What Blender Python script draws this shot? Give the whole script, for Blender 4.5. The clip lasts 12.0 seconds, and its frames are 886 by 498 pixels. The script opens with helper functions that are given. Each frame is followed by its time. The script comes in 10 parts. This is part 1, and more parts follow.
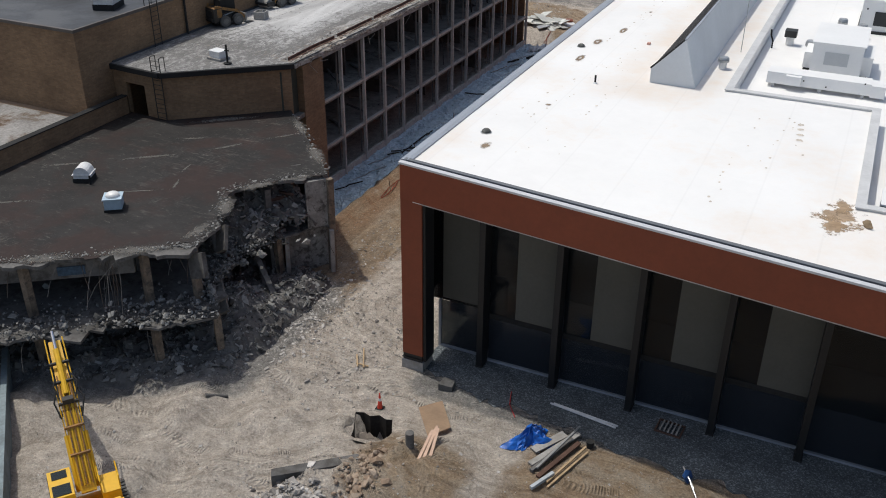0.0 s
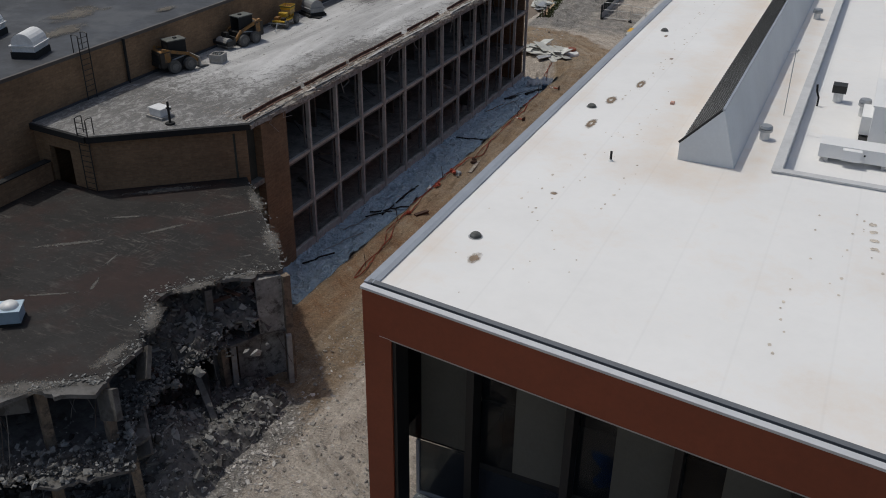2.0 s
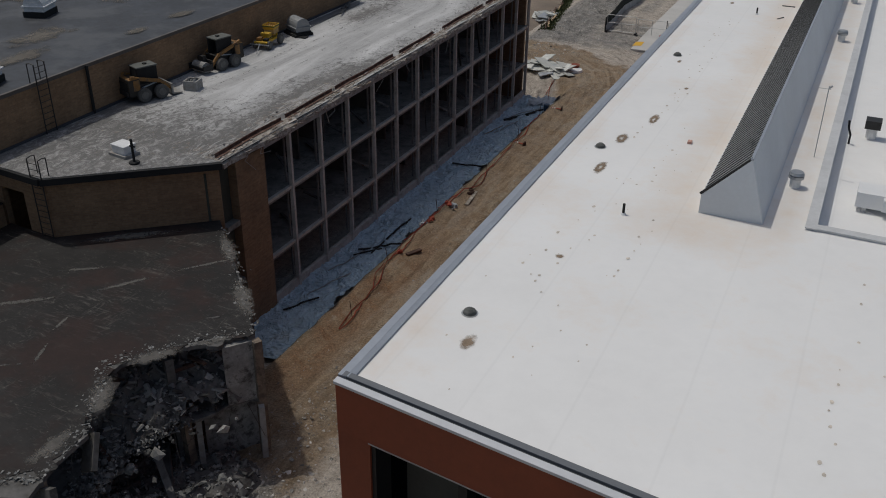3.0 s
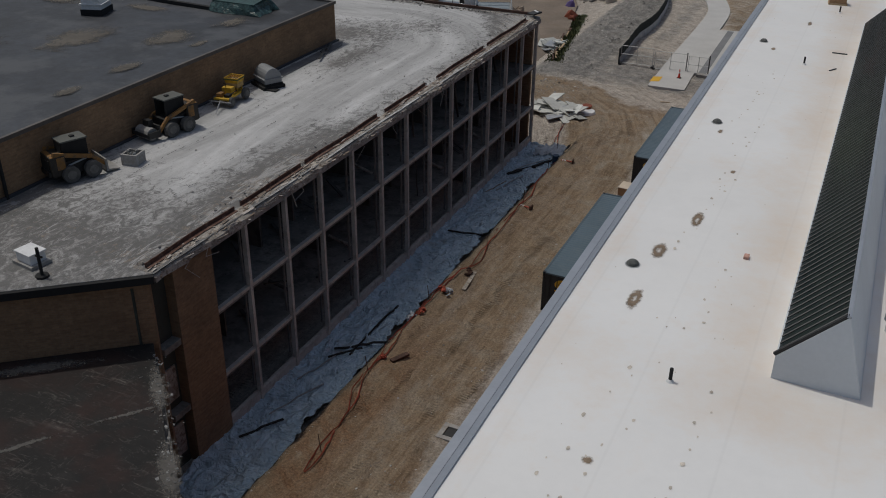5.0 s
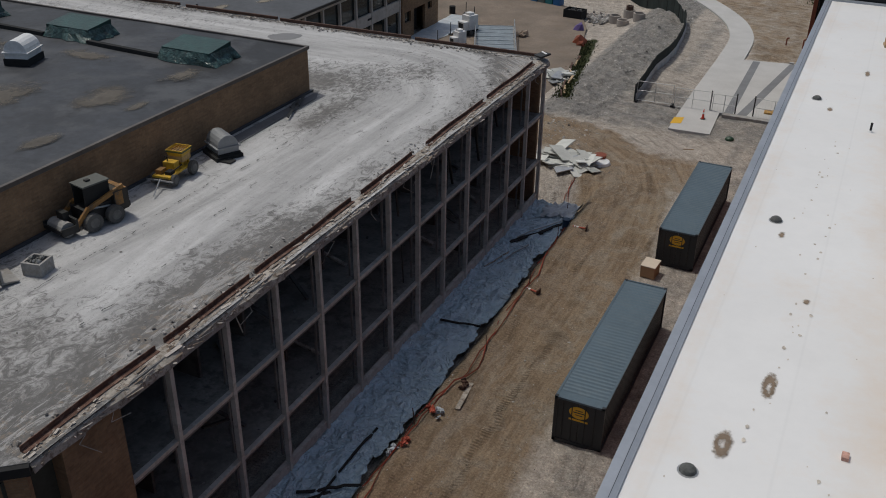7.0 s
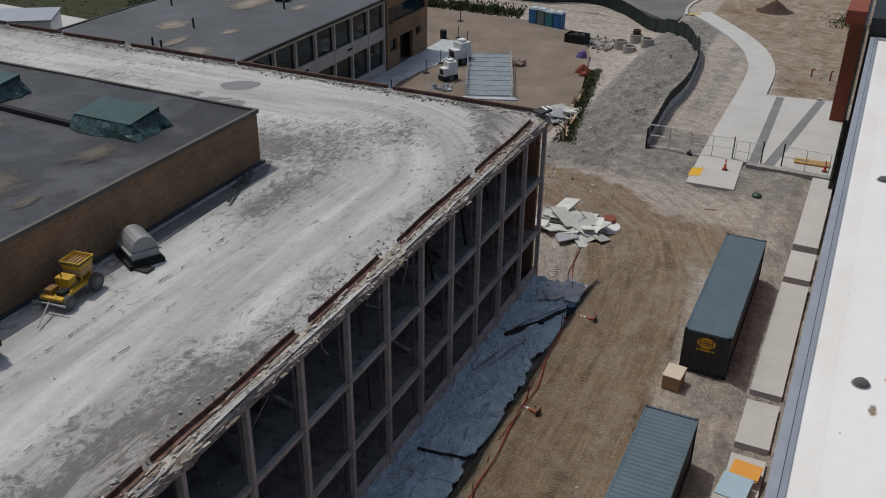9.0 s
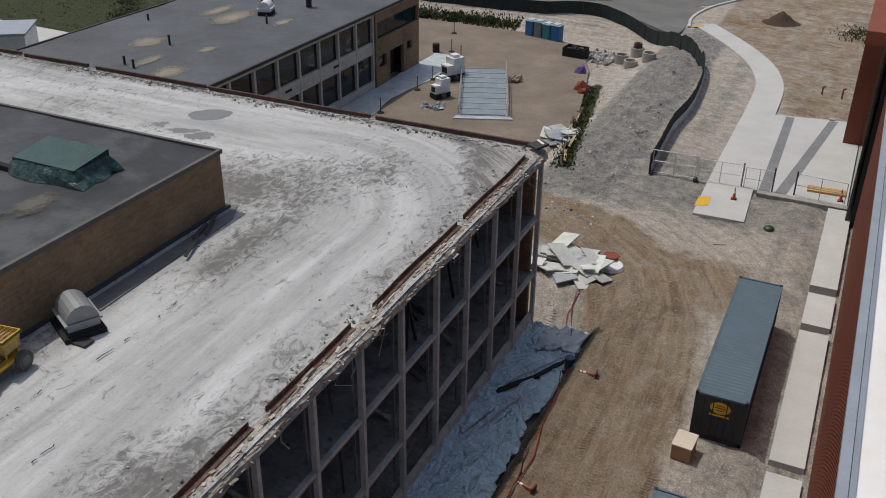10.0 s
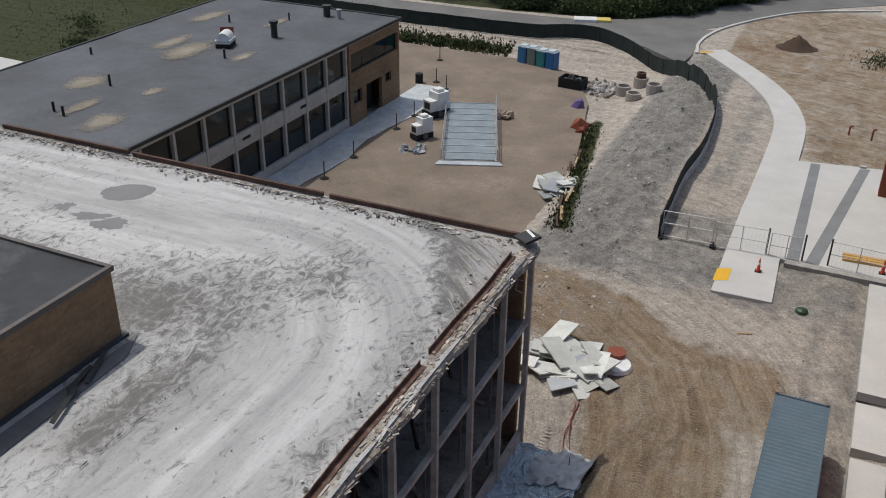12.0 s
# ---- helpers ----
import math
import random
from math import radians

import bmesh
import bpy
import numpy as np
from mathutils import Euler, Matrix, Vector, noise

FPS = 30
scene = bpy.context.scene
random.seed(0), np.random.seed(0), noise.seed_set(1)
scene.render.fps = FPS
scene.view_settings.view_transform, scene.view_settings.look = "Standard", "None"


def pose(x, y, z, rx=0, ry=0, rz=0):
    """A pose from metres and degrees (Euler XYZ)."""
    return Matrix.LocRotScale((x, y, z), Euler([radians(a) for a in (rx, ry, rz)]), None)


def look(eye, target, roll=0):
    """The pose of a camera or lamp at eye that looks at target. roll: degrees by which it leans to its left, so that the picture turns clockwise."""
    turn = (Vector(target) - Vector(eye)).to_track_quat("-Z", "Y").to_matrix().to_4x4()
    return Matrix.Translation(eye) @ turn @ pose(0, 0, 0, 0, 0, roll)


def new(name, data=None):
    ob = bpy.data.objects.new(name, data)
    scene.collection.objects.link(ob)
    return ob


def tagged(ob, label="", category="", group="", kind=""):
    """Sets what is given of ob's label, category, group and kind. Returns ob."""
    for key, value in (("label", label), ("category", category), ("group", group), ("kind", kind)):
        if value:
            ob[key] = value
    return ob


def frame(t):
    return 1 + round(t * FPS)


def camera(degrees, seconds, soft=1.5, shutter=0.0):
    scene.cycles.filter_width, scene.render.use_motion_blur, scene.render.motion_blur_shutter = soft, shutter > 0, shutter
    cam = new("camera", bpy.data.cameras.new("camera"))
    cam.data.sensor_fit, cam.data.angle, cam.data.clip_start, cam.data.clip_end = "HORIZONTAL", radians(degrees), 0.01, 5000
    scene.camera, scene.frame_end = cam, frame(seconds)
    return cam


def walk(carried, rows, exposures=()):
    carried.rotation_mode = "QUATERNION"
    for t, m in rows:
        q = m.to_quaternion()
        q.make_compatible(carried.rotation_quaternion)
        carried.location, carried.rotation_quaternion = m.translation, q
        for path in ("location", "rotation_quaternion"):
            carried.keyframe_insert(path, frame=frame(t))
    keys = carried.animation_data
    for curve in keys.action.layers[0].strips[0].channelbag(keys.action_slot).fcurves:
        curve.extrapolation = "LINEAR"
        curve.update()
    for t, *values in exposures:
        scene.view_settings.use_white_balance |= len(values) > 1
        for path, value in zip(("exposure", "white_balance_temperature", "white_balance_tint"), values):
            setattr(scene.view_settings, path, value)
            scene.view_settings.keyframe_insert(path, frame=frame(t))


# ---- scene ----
cam = camera(51.2, 12.0, 1.0)
METRES, EYE, TILT, LEAN, TURN = 69.0, 29.4, 0.5, -1.0, 25.5
ROWS = [
    (0.0, 0.0, 0.0, 0.0, -0.36, -29.21, 0.64),
    (0.5, 0.003, 0.042, -0.0013, -0.41, -29.16, 0.6),
    (1.0, 0.0056, 0.0836, -0.0015, -0.44, -29.14, 0.57),
    (1.5, 0.0091, 0.1251, -0.0022, -0.45, -29.1, 0.52),
    (2.0, 0.0126, 0.167, -0.0033, -0.46, -29.1, 0.48),
    (2.5, 0.0159, 0.2086, -0.0042, -0.47, -29.09, 0.46),
    (3.0, 0.0187, 0.2503, -0.0041, -0.44, -29.1, 0.42),
    (5.0, 0.0277, 0.4171, -0.0045, -0.29, -28.97, 0.37),
    (5.5, 0.0297, 0.4591, -0.0054, -0.25, -28.94, 0.36),
    (6.0, 0.0321, 0.5011, -0.006, -0.19, -28.95, 0.32),
    (6.5, 0.0346, 0.5432, -0.0064, -0.16, -28.92, 0.32),
    (7.0, 0.0374, 0.5857, -0.0067, -0.14, -28.9, 0.3),
    (9.0, 0.0527, 0.7552, -0.0109, -0.24, -28.77, 0.32),
    (9.5, 0.0573, 0.7933, -0.0116, -0.29, -28.72, 0.33),
    (10.0, 0.0624, 0.8338, -0.0127, -0.35, -28.67, 0.31),
    (10.5, 0.0676, 0.8738, -0.0137, -0.41, -28.61, 0.33),
    (11.0, 0.073, 0.914, -0.0148, -0.46, -28.55, 0.35),
    (11.5, 0.0777, 0.9551, -0.0163, -0.55, -28.51, 0.34),
    (12.0, 0.083, 0.9959, -0.0176, -0.58, -28.5, 0.34),
]
walk(cam, [(t, pose(0, 0, EYE, TILT, LEAN, TURN) @ pose(METRES * x, METRES * y, METRES * z, 90 + pitch, roll, yaw)) for t, x, y, z, yaw, pitch, roll in ROWS],
     exposures=[(0.0, -0.1, 6500, 7), (1.0, -0.32, 6500, 7), (2.5, -0.84, 6500, 7), (5.0, -1.06, 6500, 7), (6.0, -0.84, 6500, 7), (7.0, -0.78, 6500, 7), (9.0, -0.56, 6500, 7), (9.5, -0.45, 6500, 7), (12.0, -0.22, 6500, 7)])

# ---- light: high sun from the -x side, clear sky ----
SUN_WAY = Vector((5.0, -0.9, -12.0)).normalized()
world = bpy.data.worlds.new("sky")
scene.world = world
world.use_nodes = True
wn = world.node_tree
sky = wn.nodes.new("ShaderNodeTexSky")
sky.sky_type = "NISHITA"
sky.sun_disc = False
sky.sun_elevation = math.asin(-SUN_WAY.z)
sky.sun_rotation = math.atan2(-SUN_WAY.x, -SUN_WAY.y)
sky.dust_density = 3.5
sky.ozone_density = 0.35
wn.links.new(sky.outputs[0], wn.nodes["Background"].inputs[0])
wn.nodes["Background"].inputs[1].default_value = 0.12
sun = new("sun", bpy.data.lights.new("sun", "SUN"))
sun.data.energy = 2.55
sun.data.angle = radians(0.6)
sun.data.color = (1.0, 0.96, 0.9)
sun.matrix_world = look((0, 0, 60), Vector((0, 0, 60)) + SUN_WAY)


# ---- materials ----
def nodes_of(name):
    m = bpy.data.materials.new(name)
    m.use_nodes = True
    return m, m.node_tree.nodes, m.node_tree.links, m.node_tree.nodes["Principled BSDF"]


def noise_node(n, l, scale, detail=4.0, rough=0.55, world_space=True, stretch=None):
    if world_space:
        src = n.new("ShaderNodeNewGeometry").outputs["Position"]
    else:
        src = n.new("ShaderNodeTexCoord").outputs["Object"]
    if stretch:
        mp = n.new("ShaderNodeMapping")
        mp.inputs["Scale"].default_value = stretch
        l.new(src, mp.inputs["Vector"])
        src = mp.outputs[0]
    t = n.new("ShaderNodeTexNoise")
    t.inputs["Scale"].default_value = scale
    t.inputs["Detail"].default_value = detail
    t.inputs["Roughness"].default_value = rough
    l.new(src, t.inputs["Vector"])
    return t


def ramp(n, l, fac, stops):
    r = n.new("ShaderNodeValToRGB")
    e = r.color_ramp.elements
    while len(e) < len(stops):
        e.new(0.5)
    for el, (p, c) in zip(e, stops):
        el.position = p
        el.color = (*c, 1) if len(c) == 3 else c
    l.new(fac, r.inputs[0])
    return r.outputs[0]


def mixc(n, l, fac, a, b, mode="MIX"):
    m = n.new("ShaderNodeMix")
    m.data_type = "RGBA"
    m.blend_type = mode
    for sock, v in ((m.inputs[0], fac), (m.inputs[6], a), (m.inputs[7], b)):
        if isinstance(v, (int, float)):
            sock.default_value = v
        elif isinstance(v, tuple):
            sock.default_value = (*v, 1) if len(v) == 3 else v
        else:
            l.new(v, sock)
    return m.outputs[2]


def bump(n, l, bsdf, height, strength=0.4, dist=0.03):
    b = n.new("ShaderNodeBump")
    b.inputs["Strength"].default_value = strength
    b.inputs["Distance"].default_value = dist
    l.new(height, b.inputs["Height"])
    l.new(b.outputs[0], bsdf.inputs["Normal"])


def sc(c, k):
    return tuple(min(1.0, v * k) for v in c)


def plain(name, color, rough=0.7, metal=0.0, spread=0.25, big=0.3, fine=6.0, relief=0.2, dist=0.01, stain=None, world_space=True, stretch=None, rand=0.0):
    """A surface of one base colour with large and fine variation, an optional stain colour and fine relief."""
    m, n, l, b = nodes_of(name)
    t1 = noise_node(n, l, big, 5, 0.6, world_space, stretch)
    t2 = noise_node(n, l, fine, 3, 0.6, world_space, stretch)
    c1 = ramp(n, l, t1.outputs[0], [(0.3, sc(color, 1 - spread)), (0.7, sc(color, 1 + spread))])
    c2 = ramp(n, l, t2.outputs[0], [(0.3, (1 - spread * 0.8,) * 3), (0.7, (1.0,) * 3)])
    c = mixc(n, l, 1.0, c1, c2, "MULTIPLY")
    if stain:
        t3 = noise_node(n, l, big * 2.3, 6, 0.7, world_space, stretch)
        f = ramp(n, l, t3.outputs[0], [(0.5, (0, 0, 0)), (0.62, (1, 1, 1))])
        c = mixc(n, l, f, c, stain)
    if rand:
        oi = n.new("ShaderNodeObjectInfo")
        f = ramp(n, l, oi.outputs["Random"], [(0.0, (1 - rand,) * 3), (1.0, (1.0,) * 3)])
        c = mixc(n, l, 1.0, c, f, "MULTIPLY")
    l.new(c, b.inputs["Base Color"])
    b.inputs["Roughness"].default_value = rough
    b.inputs["Metallic"].default_value = metal
    bump(n, l, b, t2.outputs[0], relief, dist)
    return m


def brick_mat(name, c1, c2, mortar):
    """Small bricks laid in courses along a wall that runs along x, y or a diagonal."""
    m, n, l, b = nodes_of(name)
    pos = n.new("ShaderNodeNewGeometry").outputs["Position"]
    sep = n.new("ShaderNodeSeparateXYZ")
    l.new(pos, sep.inputs[0])
    add = n.new("ShaderNodeMath")
    add.operation = "ADD"
    l.new(sep.outputs[0], add.inputs[0])
    l.new(sep.outputs[1], add.inputs[1])
    comb = n.new("ShaderNodeCombineXYZ")
    l.new(add.outputs[0], comb.inputs[0])
    l.new(sep.outputs[2], comb.inputs[1])
    t = n.new("ShaderNodeTexBrick")
    t.inputs["Scale"].default_value = 1.0
    t.inputs["Brick Width"].default_value = 0.4
    t.inputs["Row Height"].default_value = 0.1
    t.inputs["Mortar Size"].default_value = 0.008
    t.inputs["Color1"].default_value = (*c1, 1)
    t.inputs["Color2"].default_value = (*c2, 1)
    t.inputs["Mortar"].default_value = (*mortar, 1)
    l.new(comb.outputs[0], t.inputs["Vector"])
    big = noise_node(n, l, 0.35, 5, 0.65)
    f = ramp(n, l, big.outputs[0], [(0.3, (0.68, 0.66, 0.64)), (0.7, (1.1, 1.08, 1.05))])
    c = mixc(n, l, 1.0, t.outputs[0], f, "MULTIPLY")
    fine = noise_node(n, l, 5, 4, 0.7)
    f2 = ramp(n, l, fine.outputs[0], [(0.3, (0.75, 0.75, 0.75)), (0.65, (1, 1, 1))])
    c = mixc(n, l, 1.0, c, f2, "MULTIPLY")
    l.new(c, b.inputs["Base Color"])
    b.inputs["Roughness"].default_value = 0.9
    bump(n, l, b, t.outputs["Fac"], -0.3, 0.01)
    return m


def glass_mat(name, color, rough=0.05, clear=0.5):
    m, n, l, b = nodes_of(name)
    b.inputs["Base Color"].default_value = (*color, 1)
    b.inputs["Roughness"].default_value = rough
    tr = n.new("ShaderNodeBsdfTransparent")
    tr.inputs[0].default_value = (0.62, 0.66, 0.66, 1)
    mx = n.new("ShaderNodeMixShader")
    mx.inputs[0].default_value = clear
    l.new(b.outputs[0], mx.inputs[1])
    l.new(tr.outputs[0], mx.inputs[2])
    l.new(mx.outputs[0], n["Material Output"].inputs[0])
    return m


def ground_mat():
    """Site ground: the mesh's own soil attribute says how much is brown soil, grey gravel or grass; noise breaks up the borders."""
    m, n, l, b = nodes_of("site_ground")
    at = n.new("ShaderNodeAttribute")
    at.attribute_name = "soil"
    sep = n.new("ShaderNodeSeparateColor")
    l.new(at.outputs["Color"], sep.inputs[0])
    edge = noise_node(n, l, 0.5, 6, 0.7)
    mid = noise_node(n, l, 1.7, 6, 0.75)
    fine = noise_node(n, l, 9, 5, 0.8)
    tr = n.new("ShaderNodeAttribute")
    tr.attribute_name = "track"
    mp = n.new("ShaderNodeMapping")
    mp.inputs["Scale"].default_value = (2.4, 0.16, 1.0)
    l.new(tr.outputs["Vector"], mp.inputs["Vector"])
    ruts = n.new("ShaderNodeTexNoise")
    ruts.inputs["Scale"].default_value = 1.0
    ruts.inputs["Detail"].default_value = 6.0
    ruts.inputs["Roughness"].default_value = 0.72
    l.new(mp.outputs[0], ruts.inputs["Vector"])
    cleat = n.new("ShaderNodeTexWave")
    cleat.bands_direction = "Y"
    cleat.inputs["Scale"].default_value = 1.6
    cleat.inputs["Distortion"].default_value = 2.2
    cleat.inputs["Detail"].default_value = 4.0
    cleat.inputs["Detail Scale"].default_value = 1.6
    l.new(tr.outputs["Vector"], cleat.inputs["Vector"])
    band = noise_node(n, l, 0.45, 3, 0.6)
    vor = n.new("ShaderNodeTexVoronoi")
    vor.inputs["Scale"].default_value = 15.0
    l.new(n.new("ShaderNodeNewGeometry").outputs["Position"], vor.inputs["Vector"])

    def mask(ch, lo=0.35, hi=0.65):
        a = n.new("ShaderNodeMath")
        a.operation = "ADD"
        l.new(sep.outputs[ch], a.inputs[0])
        s = n.new("ShaderNodeMath")
        s.operation = "MULTIPLY_ADD"
        s.inputs[1].default_value = 0.9
        s.inputs[2].default_value = -0.45
        l.new(edge.outputs[0], s.inputs[0])
        l.new(s.outputs[0], a.inputs[1])
        return ramp(n, l, a.outputs[0], [(lo, (0, 0, 0)), (hi, (1, 1, 1))])

    brown = ramp(n, l, ruts.outputs[0], [(0.28, (0.2, 0.138, 0.085)), (0.43, (0.3, 0.216, 0.14)), (0.55, (0.375, 0.283, 0.19)), (0.72, (0.46, 0.37, 0.27))])
    blot = noise_node(n, l, 0.55, 8, 0.72)
    blot.inputs["Distortion"].default_value = 0.7
    brown = mixc(n, l, ramp(n, l, blot.outputs[0], [(0.46, (0, 0, 0)), (0.6, (0.75, 0.75, 0.75))]), brown, ramp(n, l, fine.outputs[0], [(0.3, (0.3, 0.25, 0.19)), (0.7, (0.48, 0.415, 0.33))]))
    damp = noise_node(n, l, 0.22, 7, 0.7, True, (1.6, 0.7, 1.0))
    damp.inputs["Distortion"].default_value = 0.8
    brown = mixc(n, l, ramp(n, l, damp.outputs[0], [(0.5, (0, 0, 0)), (0.64, (0.7, 0.7, 0.7))]), brown, ramp(n, l, mid.outputs[0], [(0.3, (0.13, 0.088, 0.053)), (0.7, (0.29, 0.212, 0.142))]))
    lane = n.new("ShaderNodeTexNoise")
    lane.inputs["Scale"].default_value = 1.0
    lane.inputs["Detail"].default_value = 7.0
    lane.inputs["Roughness"].default_value = 0.7
    mp2 = n.new("ShaderNodeMapping")
    mp2.inputs["Scale"].default_value = (0.62, 0.13, 1.0)
    mp2.inputs["Location"].default_value = (3.1, 7.7, 0.0)
    l.new(tr.outputs["Vector"], mp2.inputs["Vector"])
    l.new(mp2.outputs[0], lane.inputs["Vector"])
    brown = mixc(n, l, ramp(n, l, lane.outputs[0], [(0.55, (0, 0, 0)), (0.63, (0.6, 0.6, 0.6))]), brown, (0.42, 0.365, 0.295))
    # bands of cleat marks left by tracked machines, each about half a metre wide
    cross = n.new("ShaderNodeSeparateXYZ")
    l.new(tr.outputs["Vector"], cross.inputs[0])
    lanes = n.new("ShaderNodeMath")
    lanes.operation = "MULTIPLY_ADD"
    lanes.inputs[1].default_value = 5.2
    l.new(cross.outputs[0], lanes.inputs[0])
    wob = n.new("ShaderNodeMath")
    wob.operation = "MULTIPLY"
    wob.inputs[1].default_value = 9.0
    l.new(band.outputs[0], wob.inputs[0])
    l.new(wob.outputs[0], lanes.inputs[2])
    sine = n.new("ShaderNodeMath")
    sine.operation = "SINE"
    l.new(lanes.outputs[0], sine.inputs[0])
    in_lane = ramp(n, l, sine.outputs[0], [(0.2, (0, 0, 0)), (0.55, (1, 1, 1))])
    here = ramp(n, l, lane.outputs[0], [(0.36, (1, 1, 1)), (0.52, (0, 0, 0))])
    cl0 = mixc(n, l, 1.0, in_lane, here, "MULTIPLY")
    brown = mixc(n, l, cl0, brown, ramp(n, l, cleat.outputs["Fac"], [(0.25, (0.58, 0.55, 0.52)), (0.6, (1.1, 1.1, 1.1))]), "MULTIPLY")
    ca = n.new("ShaderNodeAttribute")
    ca.attribute_name = "clay"
    cm = n.new("ShaderNodeMath")
    cm.operation = "MULTIPLY"
    l.new(ca.outputs["Fac"], cm.inputs[0])
    l.new(ramp(n, l, blot.outputs[0], [(0.36, (0, 0, 0)), (0.56, (1, 1, 1))]), cm.inputs[1])
    brown = mixc(n, l, cm.outputs[0], brown, ramp(n, l, fine.outputs[0], [(0.3, (0.17, 0.09, 0.045)), (0.7, (0.35, 0.208, 0.113))]))
    # damp trench edge; the shade lying there is painted into the same dark tone
    da = n.new("ShaderNodeAttribute")
    da.attribute_name = "damp"
    damp_shade = n.new("ShaderNodeMath")
    damp_shade.operation = "MULTIPLY"
    damp_shade.inputs[1].default_value = 0.9
    l.new(da.outputs["Fac"], damp_shade.inputs[0])
    brown = mixc(n, l, damp_shade.outputs[0], brown, ramp(n, l, fine.outputs[0], [(0.3, (0.05, 0.045, 0.032)), (0.7, (0.13, 0.112, 0.08))]))
    pale = ramp(n, l, mid.outputs[0], [(0.28, (0.33, 0.285, 0.24)), (0.48, (0.5, 0.445, 0.388)), (0.7, (0.67, 0.62, 0.555))])
    pale = mixc(n, l, 0.75, pale, ramp(n, l, ruts.outputs[0], [(0.32, (0.55, 0.53, 0.5)), (0.46, (0.95, 0.94, 0.93)), (0.66, (1.2, 1.2, 1.2))]), "MULTIPLY")
    grav = ramp(n, l, mid.outputs[0], [(0.28, (0.13, 0.122, 0.112)), (0.47, (0.245, 0.233, 0.217)), (0.7, (0.4, 0.385, 0.36))])
    grav = mixc(n, l, ramp(n, l, blot.outputs[0], [(0.5, (0, 0, 0)), (0.66, (0.6, 0.6, 0.6))]), grav, (0.44, 0.405, 0.36))
    grass = ramp(n, l, mid.outputs[0], [(0.3, (0.018, 0.026, 0.007)), (0.55, (0.045, 0.055, 0.014)), (0.75, (0.1, 0.09, 0.04))])
    gap = ramp(n, l, mid.outputs[0], [(0.3, (0.72, 0.7, 0.68)), (0.7, (1.12, 1.12, 1.12))])
    brown = mixc(n, l, 0.8, brown, gap, "MULTIPLY")
    c = mixc(n, l, mask(0), pale, brown)
    c = mixc(n, l, mask(1), c, grav)
    c = mixc(n, l, mask(2, 0.5, 0.72), c, grass)
    f = ramp(n, l, fine.outputs[0], [(0.3, (0.58, 0.58, 0.58)), (0.52, (1, 1, 1)), (0.76, (1.3, 1.3, 1.3))])
    c = mixc(n, l, 1.0, c, f, "MULTIPLY")
    vc = n.new("ShaderNodeSeparateColor")
    l.new(vor.outputs["Color"], vc.inputs[0])
    pebbles = n.new("ShaderNodeMath")
    pebbles.operation = "MULTIPLY_ADD"
    pebbles.inputs[1].default_value = 0.45
    pebbles.inputs[2].default_value = 0.22
    l.new(sep.outputs[1], pebbles.inputs[0])
    c = mixc(n, l, pebbles.outputs[0], c, ramp(n, l, vc.outputs[0], [(0.0, (0.7, 0.7, 0.7)), (0.75, (1.0, 1.0, 1.0)), (0.97, (1.6, 1.57, 1.55))]), "MULTIPLY")
    l.new(c, b.inputs["Base Color"])
    b.inputs["Roughness"].default_value = 0.95
    h = n.new("ShaderNodeMath")
    h.operation = "ADD"
    l.new(fine.outputs[0], h.inputs[0])
    l.new(mid.outputs[0], h.inputs[1])
    cw = n.new("ShaderNodeMath")
    cw.operation = "MULTIPLY"
    l.new(cleat.outputs["Fac"], cw.inputs[0])
    l.new(cl0, cw.inputs[1])
    h2 = n.new("ShaderNodeMath")
    h2.operation = "ADD"
    l.new(h.outputs[0], h2.inputs[0])
    l.new(cw.outputs[0], h2.inputs[1])
    h3 = n.new("ShaderNodeMath")
    h3.operation = "ADD"
    l.new(h2.outputs[0], h3.inputs[0])
    l.new(ruts.outputs[0], h3.inputs[1])
    bump(n, l, b, h3.outputs[0], 1.0, 0.16)
    return m


